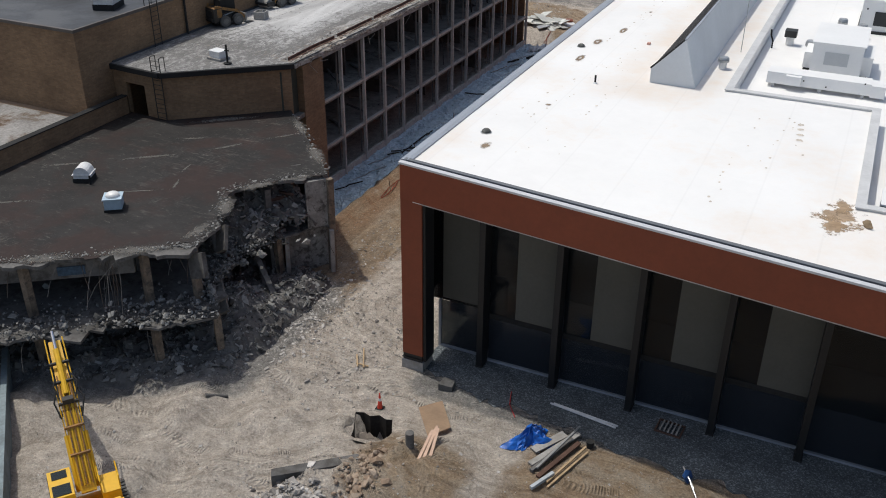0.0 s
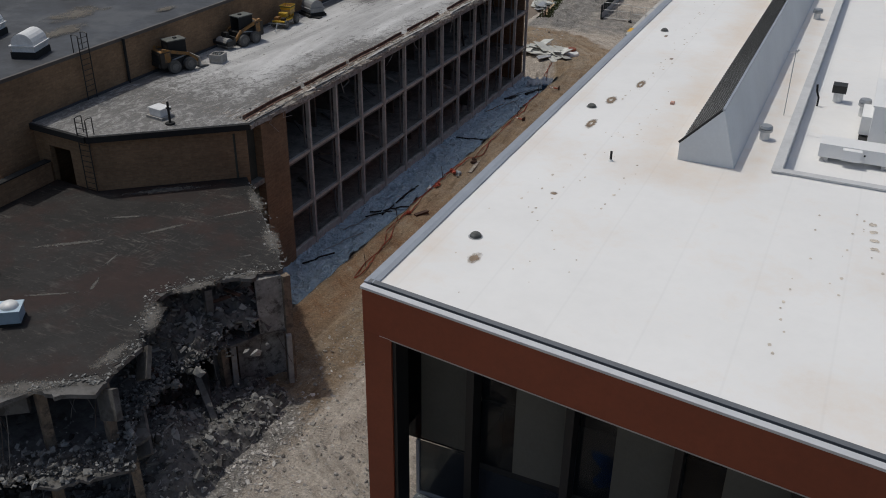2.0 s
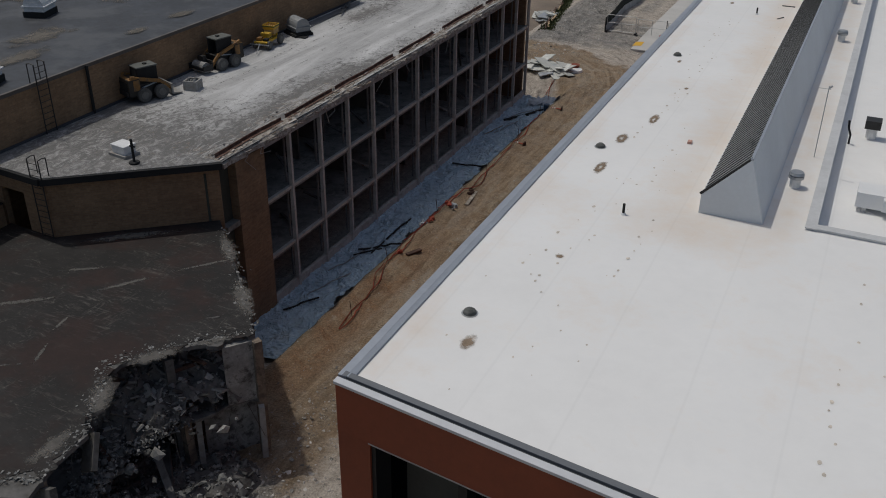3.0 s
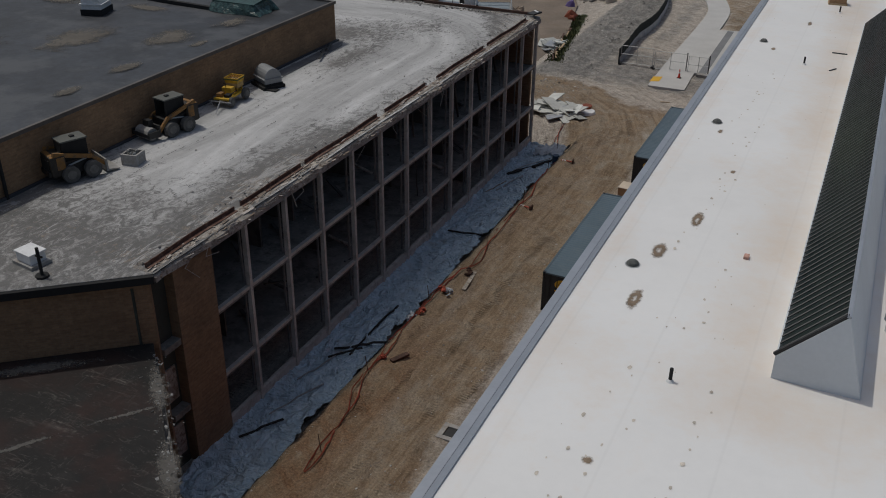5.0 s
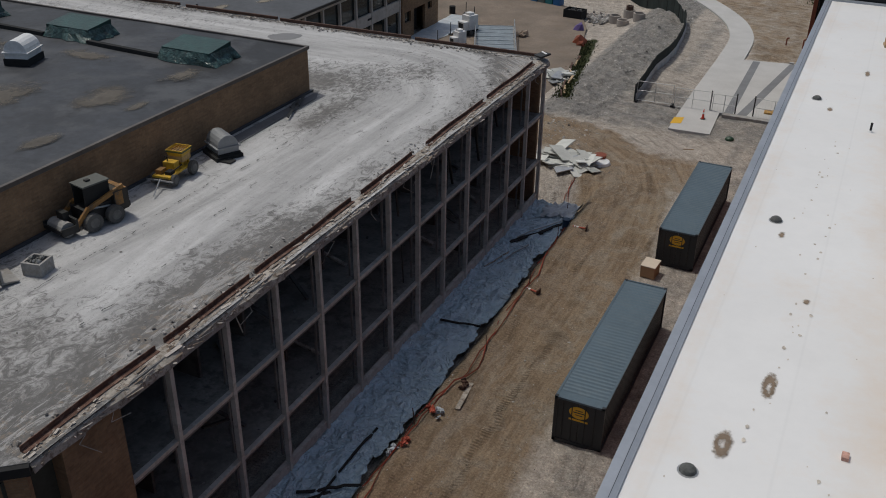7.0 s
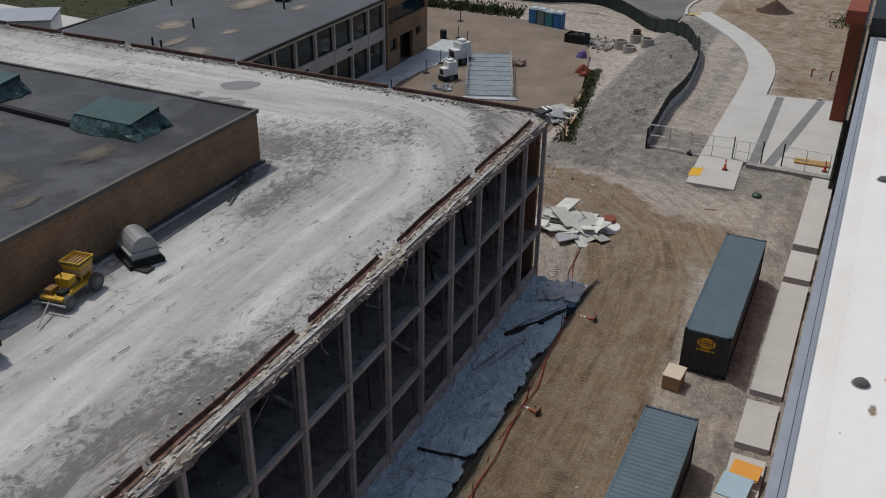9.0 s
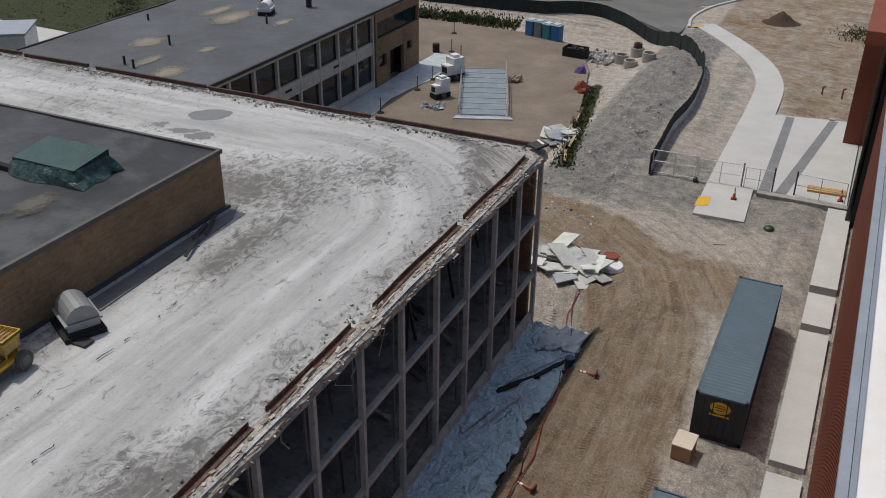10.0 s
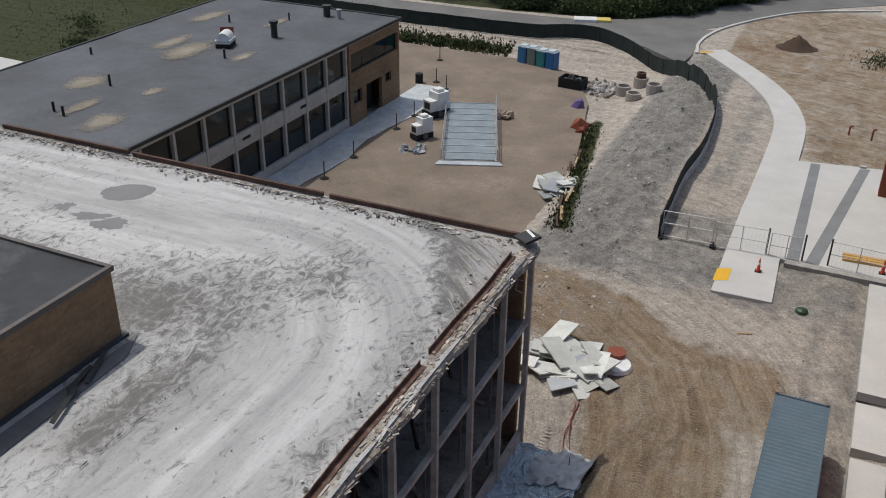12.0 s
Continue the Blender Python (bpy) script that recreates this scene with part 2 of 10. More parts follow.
def dusty_roof_mat():
    """Bare grey roof deck: pale dust with fine sweep streaks, scuffed dark patches where the dirt attribute says, tan silt."""
    m, n, l, b = nodes_of("dusty_deck")
    tk = n.new("ShaderNodeAttribute")
    tk.attribute_name = "track"

    def along(sx, sy, detail, rough, dis=0.0):
        mp = n.new("ShaderNodeMapping")
        mp.inputs["Scale"].default_value = (sx, sy, 1.0)
        l.new(tk.outputs["Vector"], mp.inputs["Vector"])
        t = n.new("ShaderNodeTexNoise")
        t.inputs["Scale"].default_value = 1.0
        t.inputs["Detail"].default_value = detail
        t.inputs["Roughness"].default_value = rough
        t.inputs["Distortion"].default_value = dis
        l.new(mp.outputs[0], t.inputs["Vector"])
        return t

    sweep = along(0.55, 0.06, 8, 0.66, 0.5)
    scrape = along(4.2, 0.45, 7, 0.76, 0.4)
    scuff = noise_node(n, l, 1.5, 10, 0.78, True, (1.3, 0.8, 1.0))
    scuff.inputs["Distortion"].default_value = 1.3
    blot = noise_node(n, l, 0.17, 5, 0.6)
    fine = noise_node(n, l, 9, 4, 0.8)
    mid = noise_node(n, l, 1.2, 8, 0.75)
    c = ramp(n, l, sweep.outputs[0], [(0.32, (0.31, 0.308, 0.307)), (0.5, (0.43, 0.428, 0.427)), (0.64, (0.55, 0.548, 0.548))])
    f = ramp(n, l, scrape.outputs[0], [(0.36, (0.72, 0.71, 0.7)), (0.52, (1.02, 1.02, 1.02))])
    c = mixc(n, l, 0.32, c, f, "MULTIPLY")
    at = n.new("ShaderNodeAttribute")
    at.attribute_name = "dirt"

    def over(src, gain, lo, hi, top, color, c):
        a = n.new("ShaderNodeMath")
        a.operation = "MULTIPLY_ADD"
        a.inputs[1].default_value = gain
        l.new(src.outputs[0], a.inputs[0])
        l.new(at.outputs["Fac"], a.inputs[2])
        half = n.new("ShaderNodeMath")
        half.operation = "MULTIPLY"
        half.inputs[1].default_value = 0.5
        l.new(a.outputs[0], half.inputs[0])
        return mixc(n, l, ramp(n, l, half.outputs[0], [(lo / 2, (0, 0, 0)), (hi / 2, (top,) * 3)]), c, color)

    c = over(mid, 1.3, 0.85, 1.3, 0.5, (0.31, 0.298, 0.284), c)
    c = over(sweep, 0.9, 0.72, 1.05, 0.62, (0.2, 0.188, 0.175), c)
    c = over(scuff, 2.4, 1.38, 1.66, 0.92, (0.13, 0.127, 0.124), c)
    crumb = noise_node(n, l, 4.5, 6, 0.85)
    c = over(crumb, 2.4, 1.56, 1.8, 0.6, (0.1, 0.096, 0.092), c)
    rust = noise_node(n, l, 2.6, 5, 0.8)
    c = over(rust, 2.2, 1.74, 1.98, 0.5, (0.38, 0.28, 0.18), c)
    stroke = along(2.6, 0.5, 9, 0.82, 1.6)
    c = over(stroke, 2.4, 1.78, 2.02, 0.65, (0.56, 0.555, 0.55), c)
    c = over(blot, 2.0, 1.3, 1.6, 0.35, (0.17, 0.163, 0.158), c)
    f = ramp(n, l, mid.outputs[0], [(0.3, (0.8, 0.8, 0.8)), (0.55, (1.02, 1.02, 1.02))])
    c = mixc(n, l, 0.5, c, f, "MULTIPLY")
    f = ramp(n, l, fine.outputs[0], [(0.28, (0.8, 0.8, 0.8)), (0.44, (1.0, 1.0, 1.0)), (0.75, (1.08, 1.08, 1.08))])
    c = mixc(n, l, 1.0, c, f, "MULTIPLY")
    l.new(c, b.inputs["Base Color"])
    b.inputs["Roughness"].default_value = 0.92
    bump(n, l, b, scuff.outputs[0], 0.5, 0.05)
    return m


def tar_roof_mat():
    """Dark bitumen roof with grey weathering, pale dust lines and rusty patches."""
    m, n, l, b = nodes_of("worn_bitumen")
    big = noise_node(n, l, 0.22, 6, 0.65)
    mid = noise_node(n, l, 1.3, 6, 0.75)
    line = noise_node(n, l, 1.0, 4, 0.7, True, (0.5, 1.9, 1.0))
    c = ramp(n, l, big.outputs[0], [(0.3, (0.006, 0.0052, 0.005)), (0.5, (0.014, 0.0125, 0.012)), (0.7, (0.034, 0.031, 0.03))])
    f = ramp(n, l, line.outputs[0], [(0.6, (0, 0, 0)), (0.74, (0.6, 0.6, 0.6))])
    c = mixc(n, l, f, c, (0.13, 0.115, 0.105))
    thin = noise_node(n, l, 2.2, 6, 0.8, True, (0.6, 1.5, 1.0))
    thin.inputs["Distortion"].default_value = 1.5
    f = ramp(n, l, thin.outputs[0], [(0.57, (0, 0, 0)), (0.66, (0.6, 0.6, 0.6))])
    c = mixc(n, l, f, c, (0.15, 0.138, 0.125))
    # a few broken, wandering pale scratches
    where = noise_node(n, l, 0.16, 3, 0.6)
    for st, top in (((0.5, 2.6, 1.0), 0.6), ((2.2, 0.6, 1.0), 0.35)):
        scr = noise_node(n, l, 1.3, 8, 0.8, True, st)
        scr.inputs["Distortion"].default_value = 1.4
        both = n.new("ShaderNodeMath")
        both.operation = "MULTIPLY_ADD"
        both.inputs[1].default_value = 0.5
        l.new(where.outputs[0], both.inputs[0])
        l.new(scr.outputs[0], both.inputs[2])
        f = ramp(n, l, both.outputs[0], [(0.86, (0, 0, 0)), (0.95, (top,) * 3)])
        c = mixc(n, l, f, c, (0.22, 0.2, 0.18))
    speck = noise_node(n, l, 5.0, 5, 0.85)
    f = ramp(n, l, speck.outputs[0], [(0.66, (0, 0, 0)), (0.72, (0.8, 0.8, 0.8))])
    c = mixc(n, l, f, c, (0.3, 0.285, 0.27))
    red = noise_node(n, l, 0.35, 4, 0.6)
    f = ramp(n, l, red.outputs[0], [(0.46, (0, 0, 0)), (0.62, (0.85, 0.85, 0.85))])
    c = mixc(n, l, f, c, (0.03, 0.0125, 0.0095))
    f = ramp(n, l, mid.outputs[0], [(0.25, (0.4, 0.4, 0.4)), (0.55, (0.78, 0.78, 0.78)), (0.8, (1.15, 1.15, 1.15))])
    c = mixc(n, l, 1.0, c, f, "MULTIPLY")
    l.new(c, b.inputs["Base Color"])
    b.inputs["Roughness"].default_value = 0.85
    bump(n, l, b, mid.outputs[0], 0.5, 0.04)
    return m


def membrane_mat():
    """White roof membrane with faint tan dust, lap seams and scuffs."""
    m, n, l, b = nodes_of("white_membrane")
    big = noise_node(n, l, 0.11, 5, 0.6)
    mid = noise_node(n, l, 0.8, 6, 0.7)
    at = n.new("ShaderNodeAttribute")
    at.attribute_name = "dirt"
    c = ramp(n, l, big.outputs[0], [(0.3, (0.79, 0.785, 0.775)), (0.7, (0.84, 0.838, 0.832))])
    ad = n.new("ShaderNodeMath")
    ad.operation = "MULTIPLY_ADD"
    ad.inputs[1].default_value = 0.55
    l.new(mid.outputs[0], ad.inputs[0])
    l.new(at.outputs["Fac"], ad.inputs[2])
    f = ramp(n, l, ad.outputs[0], [(0.3, (0, 0, 0)), (1.0, (1, 1, 1))])
    c = mixc(n, l, f, c, (0.62, 0.47, 0.33))
    wv = n.new("ShaderNodeTexWave")
    wv.bands_direction = "X"
    wv.inputs["Scale"].default_value = 0.105
    wv.inputs["Distortion"].default_value = 0.15
    l.new(n.new("ShaderNodeNewGeometry").outputs["Position"], wv.inputs["Vector"])
    f = ramp(n, l, wv.outputs["Fac"], [(0.0, (0.965, 0.965, 0.965)), (0.004, (1, 1, 1))])
    c = mixc(n, l, 1.0, c, f, "MULTIPLY")
    f = ramp(n, l, mid.outputs[0], [(0.3, (0.96, 0.96, 0.96)), (0.6, (1, 1, 1))])
    c = mixc(n, l, 1.0, c, f, "MULTIPLY")
    l.new(c, b.inputs["Base Color"])
    b.inputs["Roughness"].default_value = 0.55
    bump(n, l, b, mid.outputs[0], 0.15, 0.02)
    return m


def tarp_mat():
    """Woven plastic sheet: sharp small folds, dusty patches."""
    m, n, l, b = nodes_of("blue_grey_tarp")
    big = noise_node(n, l, 0.9, 6, 0.7)
    c = ramp(n, l, big.outputs[0], [(0.3, (0.42, 0.525, 0.6)), (0.55, (0.51, 0.645, 0.74)), (0.75, (0.57, 0.69, 0.77))])
    dust = noise_node(n, l, 0.5, 7, 0.75)
    c = mixc(n, l, ramp(n, l, dust.outputs[0], [(0.55, (0, 0, 0)), (0.72, (0.45, 0.45, 0.45))]), c, (0.4, 0.37, 0.33))
    l.new(c, b.inputs["Base Color"])
    b.inputs["Roughness"].default_value = 0.4
    total = None
    for scale, dis, gain in ((0.55, 1.6, 1.0), (1.5, 1.4, 0.45), (4.0, 0.8, 0.1)):
        t = noise_node(n, l, scale, 2, 0.5)
        t.inputs["Distortion"].default_value = dis
        fold = ramp(n, l, t.outputs[0], [(0.38, (0, 0, 0)), (0.5, (gain,) * 3), (0.62, (0, 0, 0))])
        total = fold if total is None else mixc(n, l, 1.0, total, fold, "ADD")
    bump(n, l, b, total, 0.85, 0.15)
    return m


M_GROUND = ground_mat()
M_DUST = dusty_roof_mat()
M_TAR = tar_roof_mat()
M_WHITE = membrane_mat()
M_GREYROOF = plain("grey_bitumen_sheet", (0.034, 0.039, 0.05), 0.6, spread=0.6, big=0.1, fine=2, relief=0.1, stain=(0.062, 0.066, 0.074))
M_RUST = plain("rust_red_panel", (0.225, 0.052, 0.021), 0.6, spread=0.12, big=0.4, fine=5)
M_CAP = plain("grey_metal_cap", (0.36, 0.39, 0.44), 0.45, 0.3, spread=0.08, big=0.8)
M_CAPDARK = plain("dark_gutter_line", (0.05, 0.055, 0.065), 0.6, spread=0.1)
M_FIN = plain("black_metal_fin", (0.012, 0.013, 0.015), 0.5, 0.1, spread=0.15)
M_BLIND = plain("grey_green_panel", (0.105, 0.102, 0.088), 0.9, spread=0.12, big=0.2)
M_GLASS = glass_mat("tinted_glass", (0.015, 0.018, 0.022), 0.04, 0.55)
# base colour lifted to blue-grey to paint the reflection in the lower panes
M_LOWGLASS = glass_mat("reflection_toned_glass", (0.03, 0.036, 0.047), 0.1, 0.35)
M_DARKGLASS = glass_mat("dark_glass", (0.012, 0.02, 0.022), 0.06, 0.2)
M_CONC = plain("weathered_concrete", (0.36, 0.35, 0.335), 0.9, spread=0.25, big=0.7, fine=6, stain=(0.26, 0.24, 0.215))
M_FRAME = plain("pale_concrete_frame", (0.56, 0.525, 0.475), 0.9, spread=0.14, big=0.8, fine=6, stain=(0.4, 0.37, 0.325))
M_POST = plain("grey_inner_post", (0.22, 0.21, 0.2), 0.85, spread=0.25, big=1.0)
M_FLOORDUST = plain("dusty_floor_screed", (0.25, 0.235, 0.21), 0.95, spread=0.3, big=0.5, fine=5, stain=(0.13, 0.12, 0.105))
M_CONCDARK = plain("sooty_concrete", (0.15, 0.145, 0.14), 0.95, spread=0.35, big=0.6, fine=5, stain=(0.07, 0.065, 0.06))
M_NEWCONC = plain("new_concrete", (0.5, 0.492, 0.478), 0.85, spread=0.08, big=0.35, fine=5)
M_STRIPE = plain("grey_tinted_concrete", (0.2, 0.205, 0.215), 0.85, spread=0.12, big=0.6, fine=5)
M_BRICK = brick_mat("buff_brown_brick", (0.26, 0.16, 0.09), (0.34, 0.218, 0.124), (0.27, 0.2, 0.14))
# stained plaster; its low base tone also holds the shade of the bays
M_PLASTER = plain("stained_shade_plaster", (0.13, 0.12, 0.105), 0.95, spread=0.3, big=0.4, fine=3, stain=(0.06, 0.055, 0.05))
# for black parts, and as flat black in place of unlit rooms
M_BLACK = plain("black_and_unlit_rooms", (0.02, 0.02, 0.02), 0.95, spread=0.3)
M_WOODROT = plain("torn_brown_fascia", (0.1, 0.055, 0.04), 0.9, spread=0.4, big=1.5, fine=8)
M_SPLINTER = plain("pale_torn_timber", (0.42, 0.38, 0.33), 0.9, spread=0.4, big=1.6, fine=9, stain=(0.16, 0.12, 0.09))
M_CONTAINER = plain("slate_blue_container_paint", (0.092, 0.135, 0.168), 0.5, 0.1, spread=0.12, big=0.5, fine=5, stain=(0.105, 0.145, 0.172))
M_CONTEND = plain("black_container_steel", (0.025, 0.028, 0.033), 0.5, 0.1, spread=0.15, world_space=False)
M_YELLOW = plain("faded_yellow_paint", (0.62, 0.38, 0.03), 0.55, spread=0.15, big=1.0, fine=6, stain=(0.4, 0.24, 0.04), world_space=False)
M_SIGNYEL = plain("yellow_sign_paint", (0.7, 0.4, 0.02), 0.5, spread=0.06)
M_STEEL = plain("galvanised_steel", (0.45, 0.46, 0.47), 0.4, 0.6, spread=0.12, big=1.2)
M_DARKSTEEL = plain("dark_oily_steel", (0.05, 0.05, 0.05), 0.55, 0.5, spread=0.25)
M_RUBBER = plain("dusty_rubber", (0.11, 0.107, 0.102), 0.9, spread=0.3, big=2)
M_TARP = tarp_mat()
M_PALETARP = plain("pale_plastic_sheet", (0.46, 0.5, 0.54), 0.45, spread=0.2, big=0.8, fine=2.5, relief=0.6, dist=0.06)
M_ORANGE = plain("orange_mesh_fence", (0.45, 0.095, 0.055), 0.7, spread=0.2, big=1.5)
M_ASPHALT = plain("grey_asphalt", (0.16, 0.158, 0.155), 0.9, spread=0.18, big=0.25, fine=6)
M_SCREEN = plain("dark_green_fence_mesh", (0.02, 0.03, 0.028), 0.9, spread=0.3, big=0.8)
M_TIMBER = plain("sawn_timber", (0.45, 0.33, 0.2), 0.85, spread=0.2, big=2, fine=9)


from mathutils.geometry import delaunay_2d_cdt


# ---- mesh helpers ----
def box(bm, x0, x1, y0, y1, z0, z1, m=None):
    vs = [bm.verts.new(Vector(p) if m is None else m @ Vector(p)) for p in
          ((x0, y0, z0), (x1, y0, z0), (x1, y1, z0), (x0, y1, z0), (x0, y0, z1), (x1, y0, z1), (x1, y1, z1), (x0, y1, z1))]
    for f in ((0, 3, 2, 1), (4, 5, 6, 7), (0, 1, 5, 4), (1, 2, 6, 5), (2, 3, 7, 6), (3, 0, 4, 7)):
        bm.faces.new([vs[i] for i in f])
    return vs


def beam(bm, a, b, w, h, roll=0.0):
    """A squared bar from a to b."""
    a, b = Vector(a), Vector(b)
    q = (b - a).to_track_quat("Z", "Y").to_matrix().to_4x4()
    box(bm, -w / 2, w / 2, -h / 2, h / 2, 0, (b - a).length, Matrix.Translation(a) @ q @ Matrix.Rotation(roll, 4, "Z"))


def rod(bm, a, b, r, r2=None, seg=8):
    """A round bar from a to b."""
    a, b = Vector(a), Vector(b)
    q = (b - a).to_track_quat("Z", "Y").to_matrix().to_4x4()
    m = Matrix.Translation((a + b) / 2) @ q
    bmesh.ops.create_cone(bm, cap_ends=True, segments=seg, radius1=r, radius2=r if r2 is None else r2, depth=(b - a).length, matrix=m)


def prism(bm, poly, z0, z1):
    """An upright block over a counter-clockwise outline; z0 and z1 may be one height or a height for each corner."""
    k = len(poly)
    zl = [z0] * k if isinstance(z0, (int, float)) else z0
    zh = [z1] * k if isinstance(z1, (int, float)) else z1
    lo = [bm.verts.new((x, y, z)) for (x, y), z in zip(poly, zl)]
    hi = [bm.verts.new((x, y, z)) for (x, y), z in zip(poly, zh)]
    bm.faces.new(lo[::-1])
    bm.faces.new(hi)
    for i in range(k):
        j = (i + 1) % k
        bm.faces.new((lo[i], lo[j], hi[j], hi[i]))


def plate(bm, poly, z0, z1):
    """A level slab over any outline, also a ragged one."""
    k = len(poly)
    co, _, tris, *_ = delaunay_2d_cdt([Vector(p) for p in poly], [(i, (i + 1) % k) for i in range(k)], [], 1, 1e-5)
    lo = [bm.verts.new((c.x, c.y, z0)) for c in co]
    hi = [bm.verts.new((c.x, c.y, z1)) for c in co]
    count = {}
    for t in tris:
        bm.faces.new([hi[i] for i in t])
        bm.faces.new([lo[i] for i in t[::-1]])
        for a, b in zip(t, t[1:] + t[:1]):
            e = (min(a, b), max(a, b))
            count[e] = count.get(e, []) + [(a, b)]
    for pairs in count.values():
        if len(pairs) == 1:
            a, b = pairs[0]
            bm.faces.new((lo[a], lo[b], hi[b], hi[a]))


def tube(bm, pts, r, seg=6):
    for a, b in zip(pts[:-1], pts[1:]):
        rod(bm, a, b, r, seg=seg)


def lump(bm, c, size, rnd, flat=1.0):
    """A broken lump of stone or concrete."""
    r = bmesh.ops.create_icosphere(bm, subdivisions=1, radius=1.0, matrix=Matrix.Translation(c) @ Euler((rnd.random() * 6, rnd.random() * 6, rnd.random() * 6)).to_matrix().to_4x4() @ Matrix.Diagonal((size * rnd.uniform(0.6, 1.2), size * rnd.uniform(0.5, 1.0), size * flat * rnd.uniform(0.4, 0.9), 1)))
    for v in r["verts"]:
        v.co += Vector((rnd.uniform(-1, 1), rnd.uniform(-1, 1), rnd.uniform(-1, 1))) * size * 0.22


def empty(name, label, category, at=(0, 0, 0), group="", kind="", rz=0.0):
    ob = new(name)
    ob.matrix_basis = pose(*at, 0, 0, rz)
    ob.empty_display_size = 0.2
    return tagged(ob, label, category, group, kind)


def part(name, bm, material, parent=None, label="", smooth=False):
    """Links a bmesh as one mesh object, under a thing or a part if one is given; vertices are in the parent's space."""
    me = bpy.data.meshes.new(name)
    bmesh.ops.recalc_face_normals(bm, faces=bm.faces[:])
    bm.to_mesh(me)
    bm.free()
    me.materials.append(material)
    if smooth:
        me.shade_smooth()
    ob = new(name, me)
    if parent is not None:
        ob.parent = parent
    if label:
        ob["label"] = label
    return ob


def solo(name, bm, material, label, category, group="", kind="", smooth=False):
    """A thing that is one mesh, moved so that its origin lies at its base."""
    co = np.array([v.co[:] for v in bm.verts])
    base = Vector(((co[:, 0].min() + co[:, 0].max()) / 2, (co[:, 1].min() + co[:, 1].max()) / 2, co[:, 2].min()))
    bmesh.ops.translate(bm, verts=bm.verts[:], vec=-base)
    ob = part(name, bm, material, None, "", smooth)
    ob.location = base
    return tagged(ob, label, category, group, kind)


def mesh_bm():
    return bmesh.new()


def boxes(*rows):
    bm = bmesh.new()
    for r in rows:
        box(bm, *r)
    return bm


def grid_sheet(name, xs, ys, zf, material, parent=None, attr=None, attr_name="dirt", smooth=True):
    """One sheet over a grid; zf(X, Y) gives heights, attr(X, Y) a colour or value per vertex."""
    X, Y = np.meshgrid(xs, ys)
    Z = zf(X, Y)
    co = np.stack([X, Y, Z], -1).reshape(-1, 3)
    nx, ny = len(xs), len(ys)
    i = np.arange(nx * ny).reshape(ny, nx)
    f = np.stack([i[:-1, :-1], i[:-1, 1:], i[1:, 1:], i[1:, :-1]], -1).reshape(-1, 4)
    me = bpy.data.meshes.new(name)
    me.from_pydata(co.tolist(), [], f.tolist())
    if attr is not None:
        a = attr(X, Y)
        if a.ndim == 3:
            at = me.attributes.new(attr_name, "FLOAT_COLOR", "POINT")
            col = np.ones((nx * ny, 4), dtype=np.float32)
            col[:, :3] = a.reshape(-1, 3)
            at.data.foreach_set("color", col.ravel())
        else:
            at = me.attributes.new(attr_name, "FLOAT", "POINT")
            at.data.foreach_set("value", a.astype(np.float32).ravel())
    me.materials.append(material)
    if smooth:
        me.shade_smooth()
    ob = new(name, me)
    if parent is not None:
        ob.parent = parent
    return ob


def sm(v, a, b):
    """Smooth step from 0 at a to 1 at b."""
    t = np.clip((v - a) / (b - a), 0, 1)
    return t * t * (3 - 2 * t)


def waves(X, Y, seed, size):
    """Cheap smooth noise between about -1 and 1."""
    r = np.random.RandomState(seed)
    out = 0
    for k in range(9):
        a, p, s = r.uniform(0, 6.28), r.uniform(0, 6.28), r.uniform(0.6, 1.7) / size * 6.28
        out = out + np.sin((X * math.cos(a) + Y * math.sin(a)) * s + p) / 3
    return out


def near_poly(X, Y, pts):
    """Distance to an open line of points."""
    d = np.full(X.shape, 1e9)
    for (ax, ay), (bx, by) in zip(pts[:-1], pts[1:]):
        ux, uy = bx - ax, by - ay
        t = np.clip(((X - ax) * ux + (Y - ay) * uy) / (ux * ux + uy * uy), 0, 1)
        d = np.minimum(d, np.hypot(X - ax - t * ux, Y - ay - t * uy))
    return d


